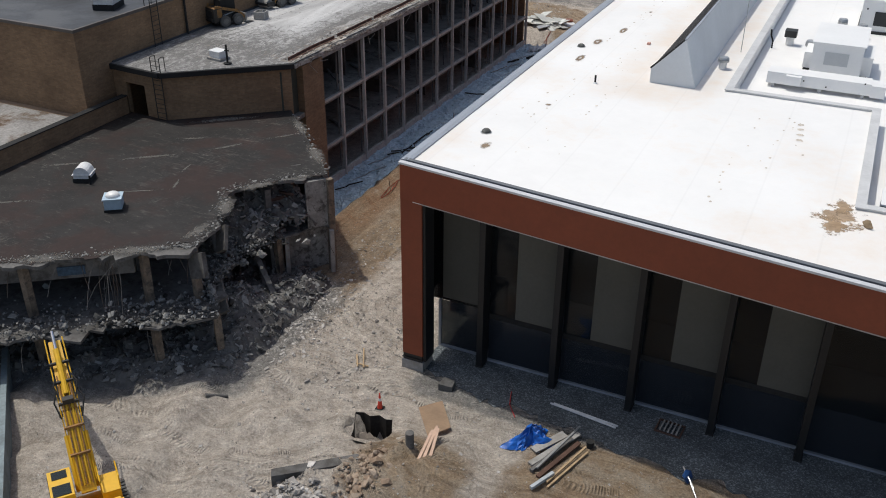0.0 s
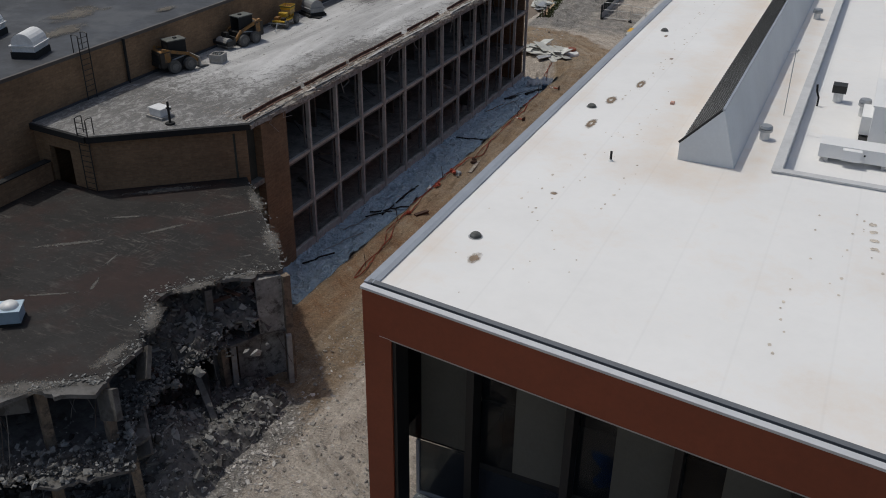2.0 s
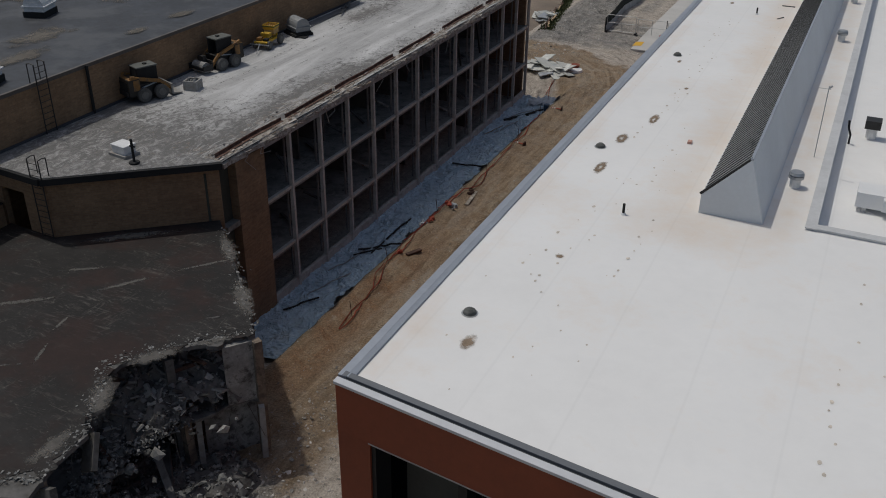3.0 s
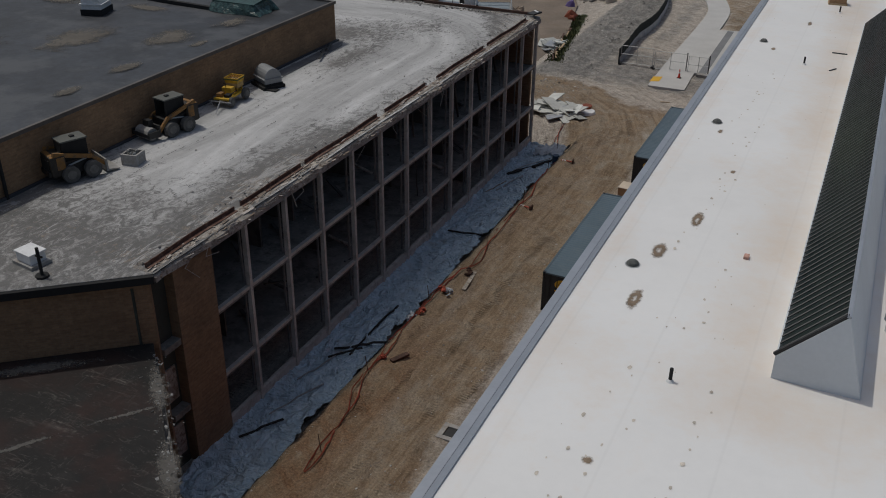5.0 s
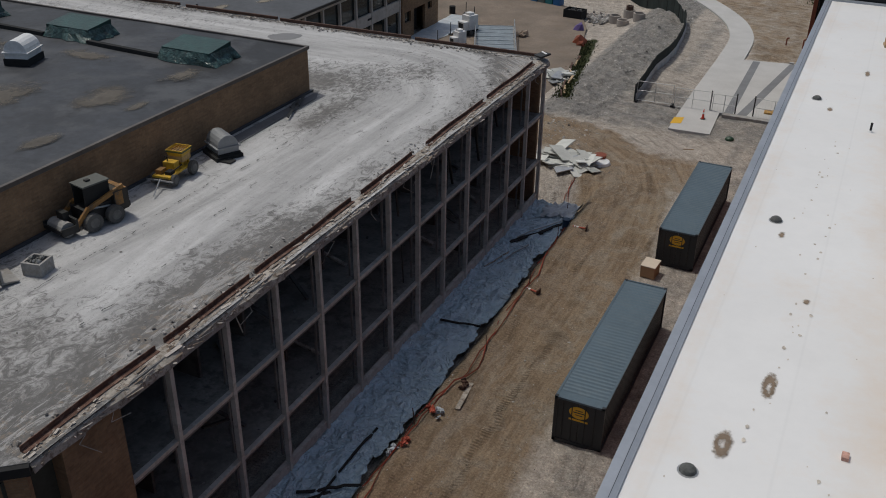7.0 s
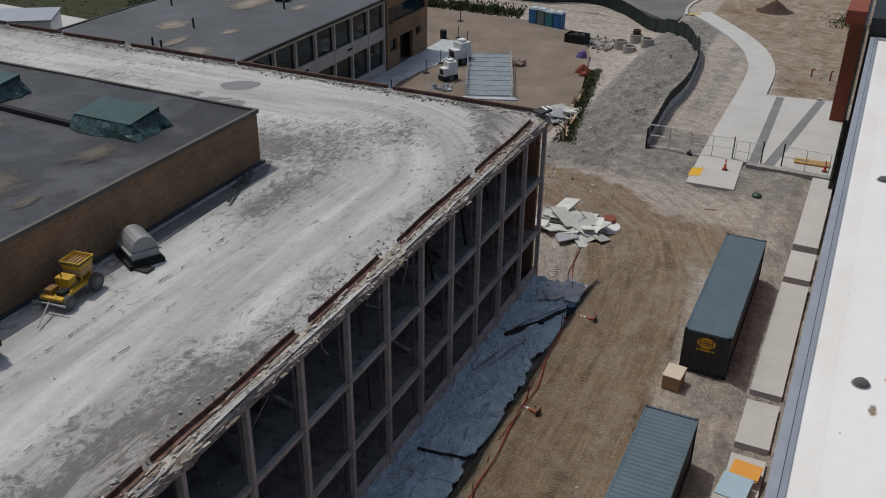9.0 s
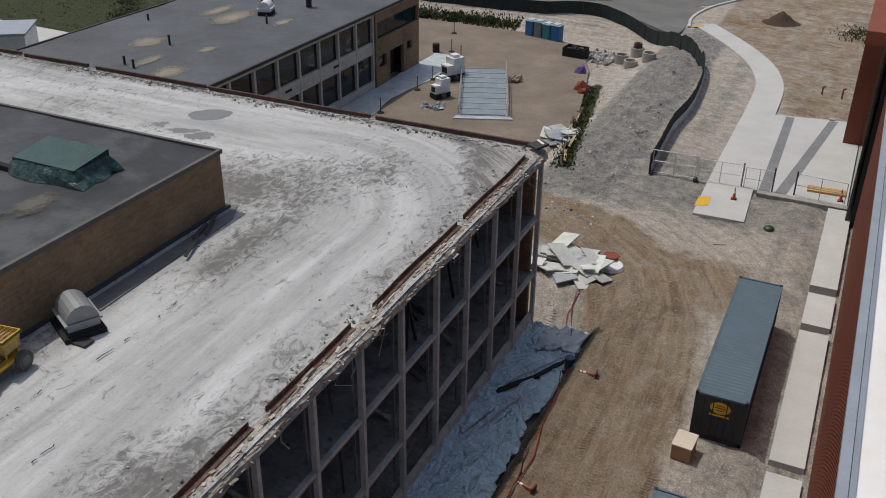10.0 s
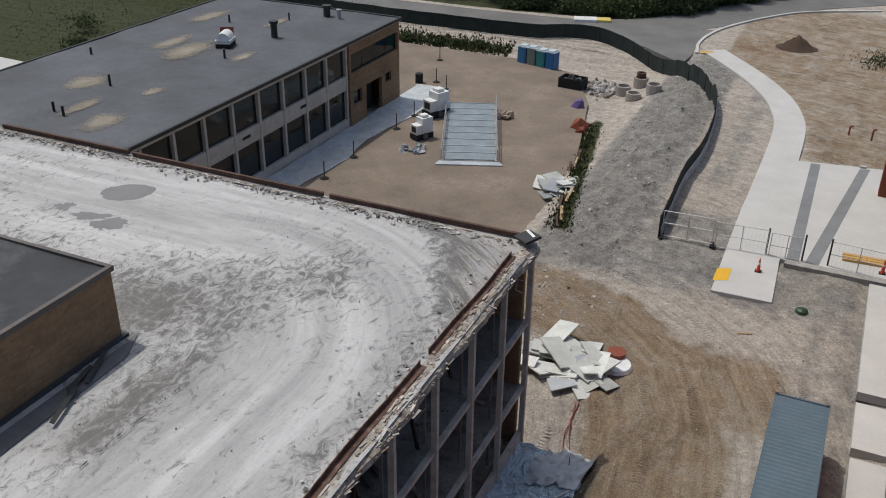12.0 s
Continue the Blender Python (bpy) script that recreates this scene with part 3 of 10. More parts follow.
# ---- ground ----
def ground_z(X, Y):
    z = -0.3 * sm(Y, 96, 116)
    z = z - 1.75 * sm(-X, 39.5, 46) * sm(Y, 104, 118) * (1 - sm(Y, 163, 171))
    # trench along the old building
    inside = sm(Y, 46, 52) * (1 - sm(Y, 99, 103))
    z = z - 1.35 * inside * (1 - sm(X, -32.5, -31.5)) * sm(X, -60, -44)
    z = z + 0.14 * np.exp(-((X + 30.9) / 0.7) ** 2) * inside
    # tracked soil
    track = np.exp(-((X + 28.6) / 3.6) ** 4) * sm(Y, 36, 46) * (1 - sm(Y, 104, 112))
    z = z + track * (0.05 * np.sin(X * 5.2 + 0.7 * waves(X, Y, 3, 14)) + 0.05 * waves(X, Y, 4, 2.2))
    front = (1 - sm(Y, 33, 37)) * sm(-X, 17, 20)
    z = z + front * (0.26 * waves(X, Y, 12, 4.6) + 0.1 * waves(X, Y, 13, 2.1))
    rough = sm(Y, 15, 20) * (1 - sm(Y, 150, 190)) * (1 - sm(Y, 32.0, 34.5) * sm(X, -20, -18))
    z = z + rough * (0.04 * waves(X, Y, 5, 1.4) + 0.05 * waves(X, Y, 6, 5.0))
    # loose heaps near the corner of the new building
    for hx, hy, hr, hh in ((-15.3, 28.6, 2.6, 0.7), (-18.4, 26.5, 2.4, 0.45), (-12.6, 29.0, 2.0, 0.35), (-23.8, 40.5, 2.2, 0.4), (-38.5, 112, 3.2, 0.35), (-37.8, 133, 3.5, 0.5), (-38.5, 148, 3.2, 0.4)):
        z = z + hh * np.exp(-(((X - hx) ** 2 + (Y - hy) ** 2) / hr ** 2)) * (1 + 0.25 * waves(X, Y, 8, 1.5))
    # rough gravel along the embankment
    z = z + sm(-X, 35, 37) * (1 - sm(-X, 41.5, 43.5)) * sm(Y, 108, 114) * (1 - sm(Y, 158, 166)) * (0.16 * waves(X, Y, 9, 3.2) + 0.09 * waves(X, Y, 10, 1.3))
    # levelled beds under the paving
    z = z - 0.3 * sm(X, -21.7, -21.3) * (1 - sm(X, -19.4, -19.0)) * sm(Y, 48.5, 49.5) * (1 - sm(Y, 121.5, 122.5))
    z = z - 0.14 * (1 - sm(near_poly(X, Y, WALK_MID), 1.3, 1.8)) - 0.14 * sm(X, -26.9, -26.3) * (1 - sm(X, -19.9, -19.4)) * sm(Y, 121.5, 122.2) * (1 - sm(Y, 141.2, 142))
    # pit by the corner
    z = z - 2.2 * np.exp(-(((X + 18.05) / 1.0) ** 8 + ((Y - 30.75) / 0.95) ** 8))
    return z


WALK_MID = [(-28.08, 116.75), (-28.4, 127), (-28.55, 134), (-28.7, 141.3), (-28.9, 148.7), (-29.75, 153.6), (-31.5, 158.6), (-34.9, 164.7), (-39.85, 171.7)]


FAR_X, FAR_Y = (-160, -79, -66.7, -53.8, -47.5, -43, -37, -20, 40), (177, 177, 177.5, 179, 183.9, 191.7, 201, 220, 285)


def ground_soil(X, Y):
    mid = np.interp(Y, [p[1] for p in TRACK[:7]], [p[0] for p in TRACK[:7]])
    lat, run = track_coords(X, Y)
    brown = 0.95 * np.exp(-((np.where(Y < 42, X - mid, lat) + 0.2) / 3.9) ** 4) * sm(Y, 30, 40)
    brown = np.maximum(brown, 0.8 * np.exp(-(((X + 28.0) / 4.5) ** 4 + ((Y - 106.5) / 4.5) ** 4)))
    edge = np.interp(Y, [p[1] for p in WALK_MID], [p[0] for p in WALK_MID])
    brown = np.maximum(brown, 0.6 * sm(X - edge, 0.5, 2.0) * sm(Y, 140, 143) * (1 - sm(Y, 196, 202)))
    brown = np.maximum(brown, 0.8 * np.exp(-(((X + 14.8) / 3.2) ** 4 + ((Y - 28.2) / 3) ** 4)))
    brown = np.maximum(brown, 0.72 * sm(X, -13.5, -9) * (1 - sm(X, 2, 22)) * (1 - sm(Y, 36, 38)) * sm(Y, 8, 27))
    brown = np.maximum(brown, 0.8 * np.exp(-((X + 31.2) / 1.2) ** 4) * sm(Y, 46, 50) * (1 - sm(Y, 96, 100)))
    grav = 0.45 * sm(X, -25.4, -23.6) * sm(Y, 45, 50) * (1 - sm(Y, 139, 142))
    grav = np.maximum(grav, 0.75 * sm(-X, 34.8, 36.5) * (1 - sm(-X, 42, 44.5)) * sm(Y, 112, 118) * (1 - sm(Y, 166, 174)))
    grav = np.maximum(grav, 0.6 * sm(Y, 113, 117) * (1 - sm(Y, 126, 132)) * sm(-X, 20, 22) * (1 - sm(-X, 40, 43)))
    grav = np.maximum(grav, 0.95 * sm(Y, 33.0, 35.0) * sm(X, -19.5, -16.5) * (1 - sm(Y, 60, 62)))
    grav = np.maximum(grav, 0.8 * sm(-X, 23.5, 26.5) * (1 - sm(-X, 48, 52)) * sm(Y - 0.53 * X, 42.2, 45) * (1 - sm(Y, 40, 44)))
    grav = np.maximum(grav, 0.5 * np.exp(-((X + 32.5) / 1.8) ** 2) * sm(Y, 128, 135) * (1 - sm(Y, 160, 172)))
    grass = sm(-X, 84.5, 87.5) * sm(Y, 108, 112)
    grass = np.maximum(grass, 0.9 * np.exp(-((X + 41.6 + (Y - 123) * 0.185) / 0.9) ** 2) * sm(Y, 119, 123) * (1 - sm(Y, 146, 152)))
    grass = np.maximum(grass, 0.75 * np.exp(-(((X + 70) / 9) ** 4 + ((Y - 165.5) / 1.6) ** 4)))
    grass = np.maximum(grass, sm(Y - np.interp(X, FAR_X, FAR_Y), 0.6, 2.0))
    return np.stack([brown, grav, grass], -1)


def spread(lo, hi, step, far, n=14):
    core = np.arange(lo, hi + step, step)
    g = np.geomspace(step * 2, far, n).cumsum()
    return np.concatenate([(lo - g)[::-1], core, hi + g])


TRACK = [(-28.2, 20), (-28.3, 40), (-28.6, 60), (-28.6, 84), (-28.8, 95), (-29.6, 102), (-31.6, 107), (-35.5, 110.5), (-41, 112.5), (-60, 114)]


def track_coords(X, Y):
    """Distance from the tracked way's middle line, and distance along it."""
    best = np.full(X.shape, 1e9)
    lat = np.zeros(X.shape)
    run = np.zeros(X.shape)
    s = 0.0
    for (ax, ay), (bx, by) in zip(TRACK[:-1], TRACK[1:]):
        ln = math.hypot(bx - ax, by - ay)
        ux, uy = (bx - ax) / ln, (by - ay) / ln
        t = np.clip((X - ax) * ux + (Y - ay) * uy, 0, ln)
        d = np.hypot(X - ax - t * ux, Y - ay - t * uy)
        side = np.sign((X - ax) * uy - (Y - ay) * ux)
        m = d < best
        best, lat, run = np.where(m, d, best), np.where(m, d * side, lat), np.where(m, s + t, run)
        s += ln
    # machines turn in the front yard
    along = sm(Y, 33, 41)
    cx, cy = X + 12 + 0.6 * waves(X, Y, 14, 7.0), Y + 10 + 0.6 * waves(X, Y, 15, 6.0)
    r = np.hypot(cx, cy)
    return lat * along + (r - 49) * (1 - along), run * along + (np.arctan2(cy, cx) * 49 - 76) * (1 - along)


ground = grid_sheet("ground", spread(-62, 2, 0.4, 400), spread(14, 205, 0.45, 400), ground_z, M_GROUND, None, ground_soil, "soil")
_X, _Y = np.meshgrid(spread(-62, 2, 0.4, 400), spread(14, 205, 0.45, 400))
_lat, _run = track_coords(_X, _Y)
_at = ground.data.attributes.new("track", "FLOAT_VECTOR", "POINT")
_at.data.foreach_set("vector", np.stack([_lat, _run, 0 * _lat], -1).astype(np.float32).ravel())
_at = ground.data.attributes.new("clay", "FLOAT", "POINT")
_clay = np.maximum(np.exp(-((_X + 30.2) / 1.5) ** 4) * sm(_Y, 44, 50) * (1 - 0.8 * sm(_Y, 60, 70)) * (1 - sm(_Y, 96, 100)), 0.9 * np.exp(-(((_X + 35.5) / 3.2) ** 2 + ((_Y - 174.6) / 2.6) ** 2)))
_at.data.foreach_set("value", _clay.astype(np.float32).ravel())
# strip of damp soil beside the tarpaulin, darkened for the trench's shade too
_at = ground.data.attributes.new("damp", "FLOAT", "POINT")
_at.data.foreach_set("value", (np.exp(-((_X + 32.05 + 0.25 * np.sin(_Y * 0.7)) / 0.62) ** 4) * sm(_Y, 48, 54) * (1 - sm(_Y, 96, 99))).astype(np.float32).ravel())
tagged(ground, "brown soil and grey gravel of a building site", "ground", kind="structure")


def gz(x, y):
    return float(ground_z(np.array([[x]], dtype=float), np.array([[y]], dtype=float))[0, 0])


def on_ground(rows, lift=0.01):
    """Rows of x, y, size set down on the ground as x, y, z, size."""
    a = np.array(rows)
    return np.column_stack([a[:, 0], a[:, 1], ground_z(a[:, 0], a[:, 1]) + lift, a[:, 2]])


# ---- new building ----
ROOF_Z = 11.83


def south(x):
    """The skewed south edge of the new roof."""
    return 35.87 - 0.1264 * (x + 19.05)


new_building = empty("new_building", "new white-roofed building with rust-red panels and tall dark glazing", "building", (-10, 78, 0))


def nb(name, bm, material, label="", parent=None, smooth=False):
    """A part of the new building, given in world coordinates."""
    root = new_building
    ob = part(name, bm, material, None, label, smooth)
    ob.parent = parent or root
    ob.matrix_parent_inverse = Matrix() if parent else Matrix.Translation((10, -78, 0))
    return ob


def keep_in(ob, thing, label=""):
    ob.parent = thing
    ob.matrix_parent_inverse = thing.matrix_basis.inverted()
    if label:
        ob["label"] = label
    return ob


def roof_dirt(X, Y):
    d = 0.28 * np.exp(-((X + 12.0) / 1.6) ** 2) * sm(Y, 50, 56)
    d = d + 0.22 * np.exp(-((X + 7.8) / 0.9) ** 2) * sm(Y, 50, 54)
    d = d + 0.2 * np.exp(-(((X + 12) / 4) ** 2 + ((Y - 51) / 3.0) ** 2))
    d = d + 0.16 * sm(X, -6, 2) * (1 - sm(Y, 40, 52))
    d = d + 0.14 * np.exp(-((X + 18.2) / 0.5) ** 2)
    return d + 0.05 * waves(X, Y, 21, 9)


def roof_sheet(name, x0, x1, y1, step=0.5):
    xs = np.arange(x0, x1 + step / 2, step)
    vs = np.linspace(0, 1, max(3, int((y1 - 33) / step)))
    ob = grid_sheet(name, xs, vs, lambda X, Y: np.full(X.shape, ROOF_Z), M_WHITE, None)
    me = ob.data
    co = np.zeros(len(me.vertices) * 3)
    me.vertices.foreach_get("co", co)
    co = co.reshape(-1, 3)
    s = 35.87 - 0.1264 * (co[:, 0] + 19.05) + 0.6
    co[:, 1] = s + (y1 - s) * co[:, 1]
    co[:, 2] += 0.006 * waves(co[:, 0], co[:, 1], 31, 3.0)
    me.vertices.foreach_set("co", co.ravel())
    at = me.attributes.new("dirt", "FLOAT", "POINT")
    at.data.foreach_set("value", roof_dirt(co[:, 0], co[:, 1]).astype(np.float32))
    return keep_in(ob, new_building, "white roof membrane with tan dust")


roof_sheet("roof_membrane", -18.68, -6.8, 119.4)
roof_sheet("roof_membrane", -6.8, 1.2, 53.5)
roof_sheet("roof_membrane", 1.2, 26.2, 40.2)

bm = mesh_bm()
prism(bm, [(-18.8, south(-18.8) + 0.1), (-6.9, south(-6.9) + 0.1), (-6.9, 119.4), (-18.8, 119.4)], 9.9, 11.78)
prism(bm, [(-6.9, south(-6.9) + 0.1), (1.1, south(1.1) + 0.1), (1.1, 53.5), (-6.9, 53.5)], 9.9, 11.78)
prism(bm, [(1.1, south(1.1) + 0.1), (26, south(26) + 0.1), (26, 40.2), (1.1, 40.2)], 9.9, 11.78)
box(bm, -6.9, 26, 53.5, 119.4, 9.9, 10.95)
box(bm, 1.1, 26, 40.2, 53.5, 9.9, 10.95)
nb("roof_slab", bm, M_WHITE)

# sunken roof well with its kerb
nb("well_floor", boxes((-6.5, 26, 53.75, 119.3, 10.96, 11.0), (1.5, 26, 40.45, 53.75, 10.96, 11.0)), M_WHITE, "white sunken plant roof")
bm = boxes((-6.9, -6.55, 53.4, 119.4, 10.9, 11.92), (-6.55, 1.35, 53.4, 53.75, 10.9, 11.92), (1.0, 1.35, 40.1, 53.4, 10.9, 11.92), (1.35, 26, 40.1, 40.45, 10.9, 11.92))
nb("well_kerb", bm, plain("pale_grey_kerb", (0.68, 0.69, 0.7), 0.5, 0.1, spread=0.08))
nb("kerb_cap", boxes((-6.96, -6.5, 53.3, 119.4, 11.92, 11.97), (-6.5, 0.95, 53.34, 53.8, 11.92, 11.97), (0.95, 1.41, 40.0, 53.8, 11.92, 11.97), (1.41, 26, 40.04, 40.5, 11.92, 11.97)), plain("pale_kerb_cap", (0.6, 0.605, 0.61), 0.5, 0.1, spread=0.1, big=0.8))

# parapet caps
def south_strip(o0, o1, z0, z1, x0=-19.06, x1=26):
    bm = mesh_bm()
    prism(bm, [(x0, south(x0) + o0), (x1, south(x1) + o0), (x1, south(x1) + o1), (x0, south(x0) + o1)], z0, z1)
    return bm


def west_strip(x0, x1, z0, z1, zin=None, y0=36.2):
    """A long strip of the west parapet; zin is the height of its inner top edge."""
    bm = mesh_bm()
    prism(bm, [(x0, y0), (x1, y0), (x1 - 0.12, 119.5), (x0 - 0.12, 119.5)], z0, [z1, z1 if zin is None else zin, z1 if zin is None else zin, z1])
    return bm


nb("parapet_cap", south_strip(-0.04, 0.24, 11.82, 11.92), plain("pale_metal_cap", (0.6, 0.61, 0.63), 0.45, 0.2, spread=0.06, big=0.8), "pale metal cap strip")
nb("parapet_gap", south_strip(0.24, 0.36, 11.7, 11.84, -18.95), M_CAPDARK)
nb("parapet_cap", south_strip(0.36, 0.6, 11.7, 11.94, -18.95), plain("dark_grey_cap", (0.16, 0.17, 0.185), 0.5, 0.3, spread=0.08, big=0.8))
nb("parapet_cap", west_strip(-19.1, -18.8, 11.7, 11.93), M_CAP)
nb("parapet_gap", west_strip(-18.8, -18.775, 11.7, 11.915), M_CAPDARK)
nb("parapet_upstand", west_strip(-18.775, -18.6, 11.7, 11.955, 11.9), plain("blue_grey_flashing", (0.36, 0.39, 0.44), 0.5, 0.2, spread=0.1))
nb("parapet_cap", boxes((-18.72, -7.0, 119.1, 119.5, 11.8, 11.96)), M_CAP)

# south fascia, corner column
nb("fascia", south_strip(0.0, 0.35, 10.0, 11.82, -19.0), M_RUST, "rust-red metal fascia")
nb("fascia_trim", south_strip(-0.02, 0.02, 9.96, 10.0, -17.8), M_STEEL)
nb("soffit", (lambda b: (prism(b, [(-18.8, south(-18.8) + 0.36), (26, south(26) + 0.36), (26, 38.4), (-18.8, 38.6)], 10.02, 10.12), b)[1])(mesh_bm()), M_FIN)
column = nb("corner_column", boxes((-19.0, -17.85, 35.88, 36.98, 0.95, 10.0)), M_RUST)
nb("column_collar", boxes((-18.98, -17.88, 35.9, 36.96, 0.55, 0.95), (-19.03, -17.82, 35.85, 37.01, 0.66, 0.72)), M_FIN, "", column)
nb("column_footing", boxes((-19.05, -17.8, 35.83, 37.03, -0.3, 0.55)), M_CONC, "bare concrete footing", column)
nb("column_back", boxes((-17.85, -17.7, 35.98, 36.98, 0.6, 10.0)), M_FIN, "", column)

nb("return_panel", boxes((-18.95, -18.8, 36.98, 38.6, 3.1, 10.0)), M_FIN)
# south glazing: fins, panes, blinds behind; its line is slightly skewed to the roof's grid
for k in range(8):
    x = -15.46 + 4.09 * k
    g = 38.4 - 0.1 * k
    fin = nb("fin", boxes((x, x + 0.32, g - 0.88, g - 0.05, -0.05, 10.05)), M_FIN)
    nb("fin_foot", boxes((x - 0.04, x + 0.36, g - 0.92, g - 0.02, -0.05, 0.1)), M_DARKSTEEL, "", fin)
    nb("pane", boxes((x + 0.34, x + 4.07, g - 0.02, g, 2.76, 10.02)), M_GLASS)
    nb("lower_pane", boxes((x + 0.34, x + 4.07, g - 0.02, g, 0.16, 2.75)), M_LOWGLASS, "lower pane with a blue-grey reflection put into its colour")
    nb("sill", boxes((x + 0.3, x + 4.09, g - 0.15, g, 0.0, 0.14)), M_CAP)
    if k < 4:
        nb("spandrel_panel", boxes((x + 1.8, x + 4.07, g - 0.07, g - 0.03, 3.05, 10.0)), M_BLIND)
        nb("transom", boxes((x + 0.34, x + 4.07, g - 0.05, g - 0.03, 2.72, 3.03)), M_BLACK)
nb("pane", boxes((-18.7, -15.46, 38.58, 38.6, 3.1, 10.02)), M_GLASS)
nb("spandrel_panel", boxes((-17.9, -15.5, 38.53, 38.57, 3.2, 10.0)), M_BLIND)
nb("pane", boxes((-15.48, -15.46, 38.6, 42.0, 0.16, 3.0)), M_GLASS)
nb("pane", boxes((-19.0, -15.46, 41.98, 42.0, 0.16, 3.0)), M_DARKGLASS)
nb("lower_pane", boxes((-18.0, -15.48, 38.58, 38.6, 0.16, 3.0)), M_LOWGLASS)
nb("door_frame", boxes((-18.15, -18.0, 38.5, 38.65, 0.0, 3.0), (-18.0, -15.48, 38.5, 38.6, 0.0, 0.16)), M_CAP)
nb("lintel", boxes((-18.9, -15.46, 38.7, 42.0, 2.95, 3.15)), M_FIN)
nb("inner_floor", boxes((-15.4, 26, 38.45, 52.0, -0.1, 0.06)), plain("grey_screed", (0.3, 0.33, 0.38), 0.5, spread=0.15))
# the unlit hall behind the glass is put into this wall's dark colour
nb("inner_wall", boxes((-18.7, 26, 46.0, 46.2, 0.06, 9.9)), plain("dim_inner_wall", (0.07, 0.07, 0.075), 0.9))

# west wall of rust-red ribbed panels
nb("wall", boxes((-19.04, -18.8, 42.0, 119.5, 0.0, 11.69), (-19.04, -18.8, 38.7, 42.0, 3.1, 11.69), (-19.0, -18.8, 36.3, 38.7, 10.0, 11.69)), M_RUST)
nb("wall", boxes((-18.6, 26, 119.2, 119.5, 0.0, 11.8)), M_DARKGLASS)
rib0 = None
for k in range(128):
    y = 42.3 + 0.6 * k
    if rib0 is None:
        rib0 = nb("rib", boxes((-0.09, 0, -0.14, 0.14, 0.3, 11.6)), M_RUST)
        rib0.location = (-19.04, y, 0)
    else:
        r = rib0.copy()
        scene.collection.objects.link(r)
        r.location = (-19.04, y, 0)

# entrance block beyond the roof's end
nb("portal_column", boxes((-21.1, -19.75, 136.6, 137.9, -0.5, 13.5)), M_RUST)
nb("portal_beam", boxes((-21.1, -19.75, 119.9, 136.6, 12.6, 13.5)), M_RUST)
nb("entrance_glazing", boxes((-19.75, -19.6, 119.7, 137.6, -0.4, 12.6)), M_DARKGLASS)
nb("entrance_block", boxes((-19.4, 20, 119.7, 137.6, -0.4, 13.2)), M_FIN)

# skylight: white back, dark glazed slope with bars
skylight = nb("skylight", (lambda b: (
    b.faces.new([b.verts.new(p) for p in ((-11.25, 53, 11.8), (-8.57, 53, 11.8), (-9.42, 53, 14.62), (-11.25, 53, 12.66))]),
    bmesh.ops.translate(b, verts=bmesh.ops.extrude_face_region(b, geom=b.faces[:])["geom"][:4], vec=(0, 45, 0)), b)[-1])(mesh_bm()),
    plain("white_metal_skylight", (0.62, 0.66, 0.7), 0.5, 0.05, spread=0.06), "white sawtooth skylight with dark louvred glazing")
gl = mesh_bm()
vs = [gl.verts.new(p) for p in ((-11.2, 53.35, 12.74), (-9.5, 53.35, 14.58), (-9.5, 97.8, 14.58), (-11.2, 97.8, 12.74))]
gl.faces.new(vs)
nb("glazing", gl, M_DARKGLASS, "dark tinted glazing", skylight)
bar0 = None
for k in range(106):
    y = 53.3 + 0.42 * k
    if bar0 is None:
        b = mesh_bm()
        beam(b, (-11.2, 0, 12.74), (-9.52, 0, 14.56), 0.08, 0.035)
        bar0 = nb("bar", b, plain("brown_grey_louvre", (0.13, 0.126, 0.122), 0.6, 0.2, spread=0.15), "", skylight)
        bar0.location = (0, y, 0)
    else:
        r = bar0.copy()
        scene.collection.objects.link(r)
        r.location = (0, y, 0)
nb("ridge_cap", boxes((-9.52, -9.4, 53.0, 98, 14.58, 14.66)), M_CAP, "", skylight)
b = mesh_bm()
beam(b, (-11.3, 53.08, 12.7), (-9.45, 53.08, 14.64), 0.1, 0.1)
nb("edge_trim", b, M_FIN, "", skylight)

# ---- old building: stripped three-storey frame ----
OLD_Z = 9.9
old_building = empty("old_building", "stripped brick and concrete building with empty window bays", "building", (-41, 75, 0))


def ob_(name, bm, material, label="", parent=None):
    o = part(name, bm, material, None, label)
    o.parent = parent or old_building
    o.matrix_parent_inverse = Matrix() if parent else Matrix.Translation((41, -75, 0))
    return o


def deck_dirt(X, Y):
    d = 0.24 * np.exp(-((X + 36.8) / 1.3) ** 2) + 0.2 * sm(-X, 44.6, 46.8) * (1 - sm(Y, 80, 90))
    d = d + 0.4 * np.exp(-(((X + 46.5) / 5.0) ** 2 + ((Y - 88.6) / 3.2) ** 2)) + 0.26 * np.exp(-(((X + 42.6) / 3.0) ** 2 + ((Y - 93.2) / 2.6) ** 2))
    d = d + 0.5 * sm(X + 0.55 * (Y - 98), -42.2, -38.5) * sm(Y, 90.5, 94.0) + 0.42 * (1 - sm(Y, 53, 64)) + 0.3 * np.exp(-(((X + 37.4) / 1.6) ** 2 + ((Y - 62) / 4) ** 2))
    d = d + 0.42 * np.exp(-(((X + 43.9) / 1.2) ** 2 + ((Y - 82) / 4.0) ** 2))
    d = d + 0.3 * np.exp(-((Y - 99.0) / 0.8) ** 2) + 0.34 * np.exp(-(((X + 57) / 5) ** 2 + ((Y - 88.5) / 2.6) ** 2)) + 0.28 * np.exp(-(((X + 38) / 2) ** 2 + ((Y - 67) / 6) ** 2))
    return d + 0.12 * sm(-X, 56, 62) + 0.05 * waves(X, Y, 43, 6.0)


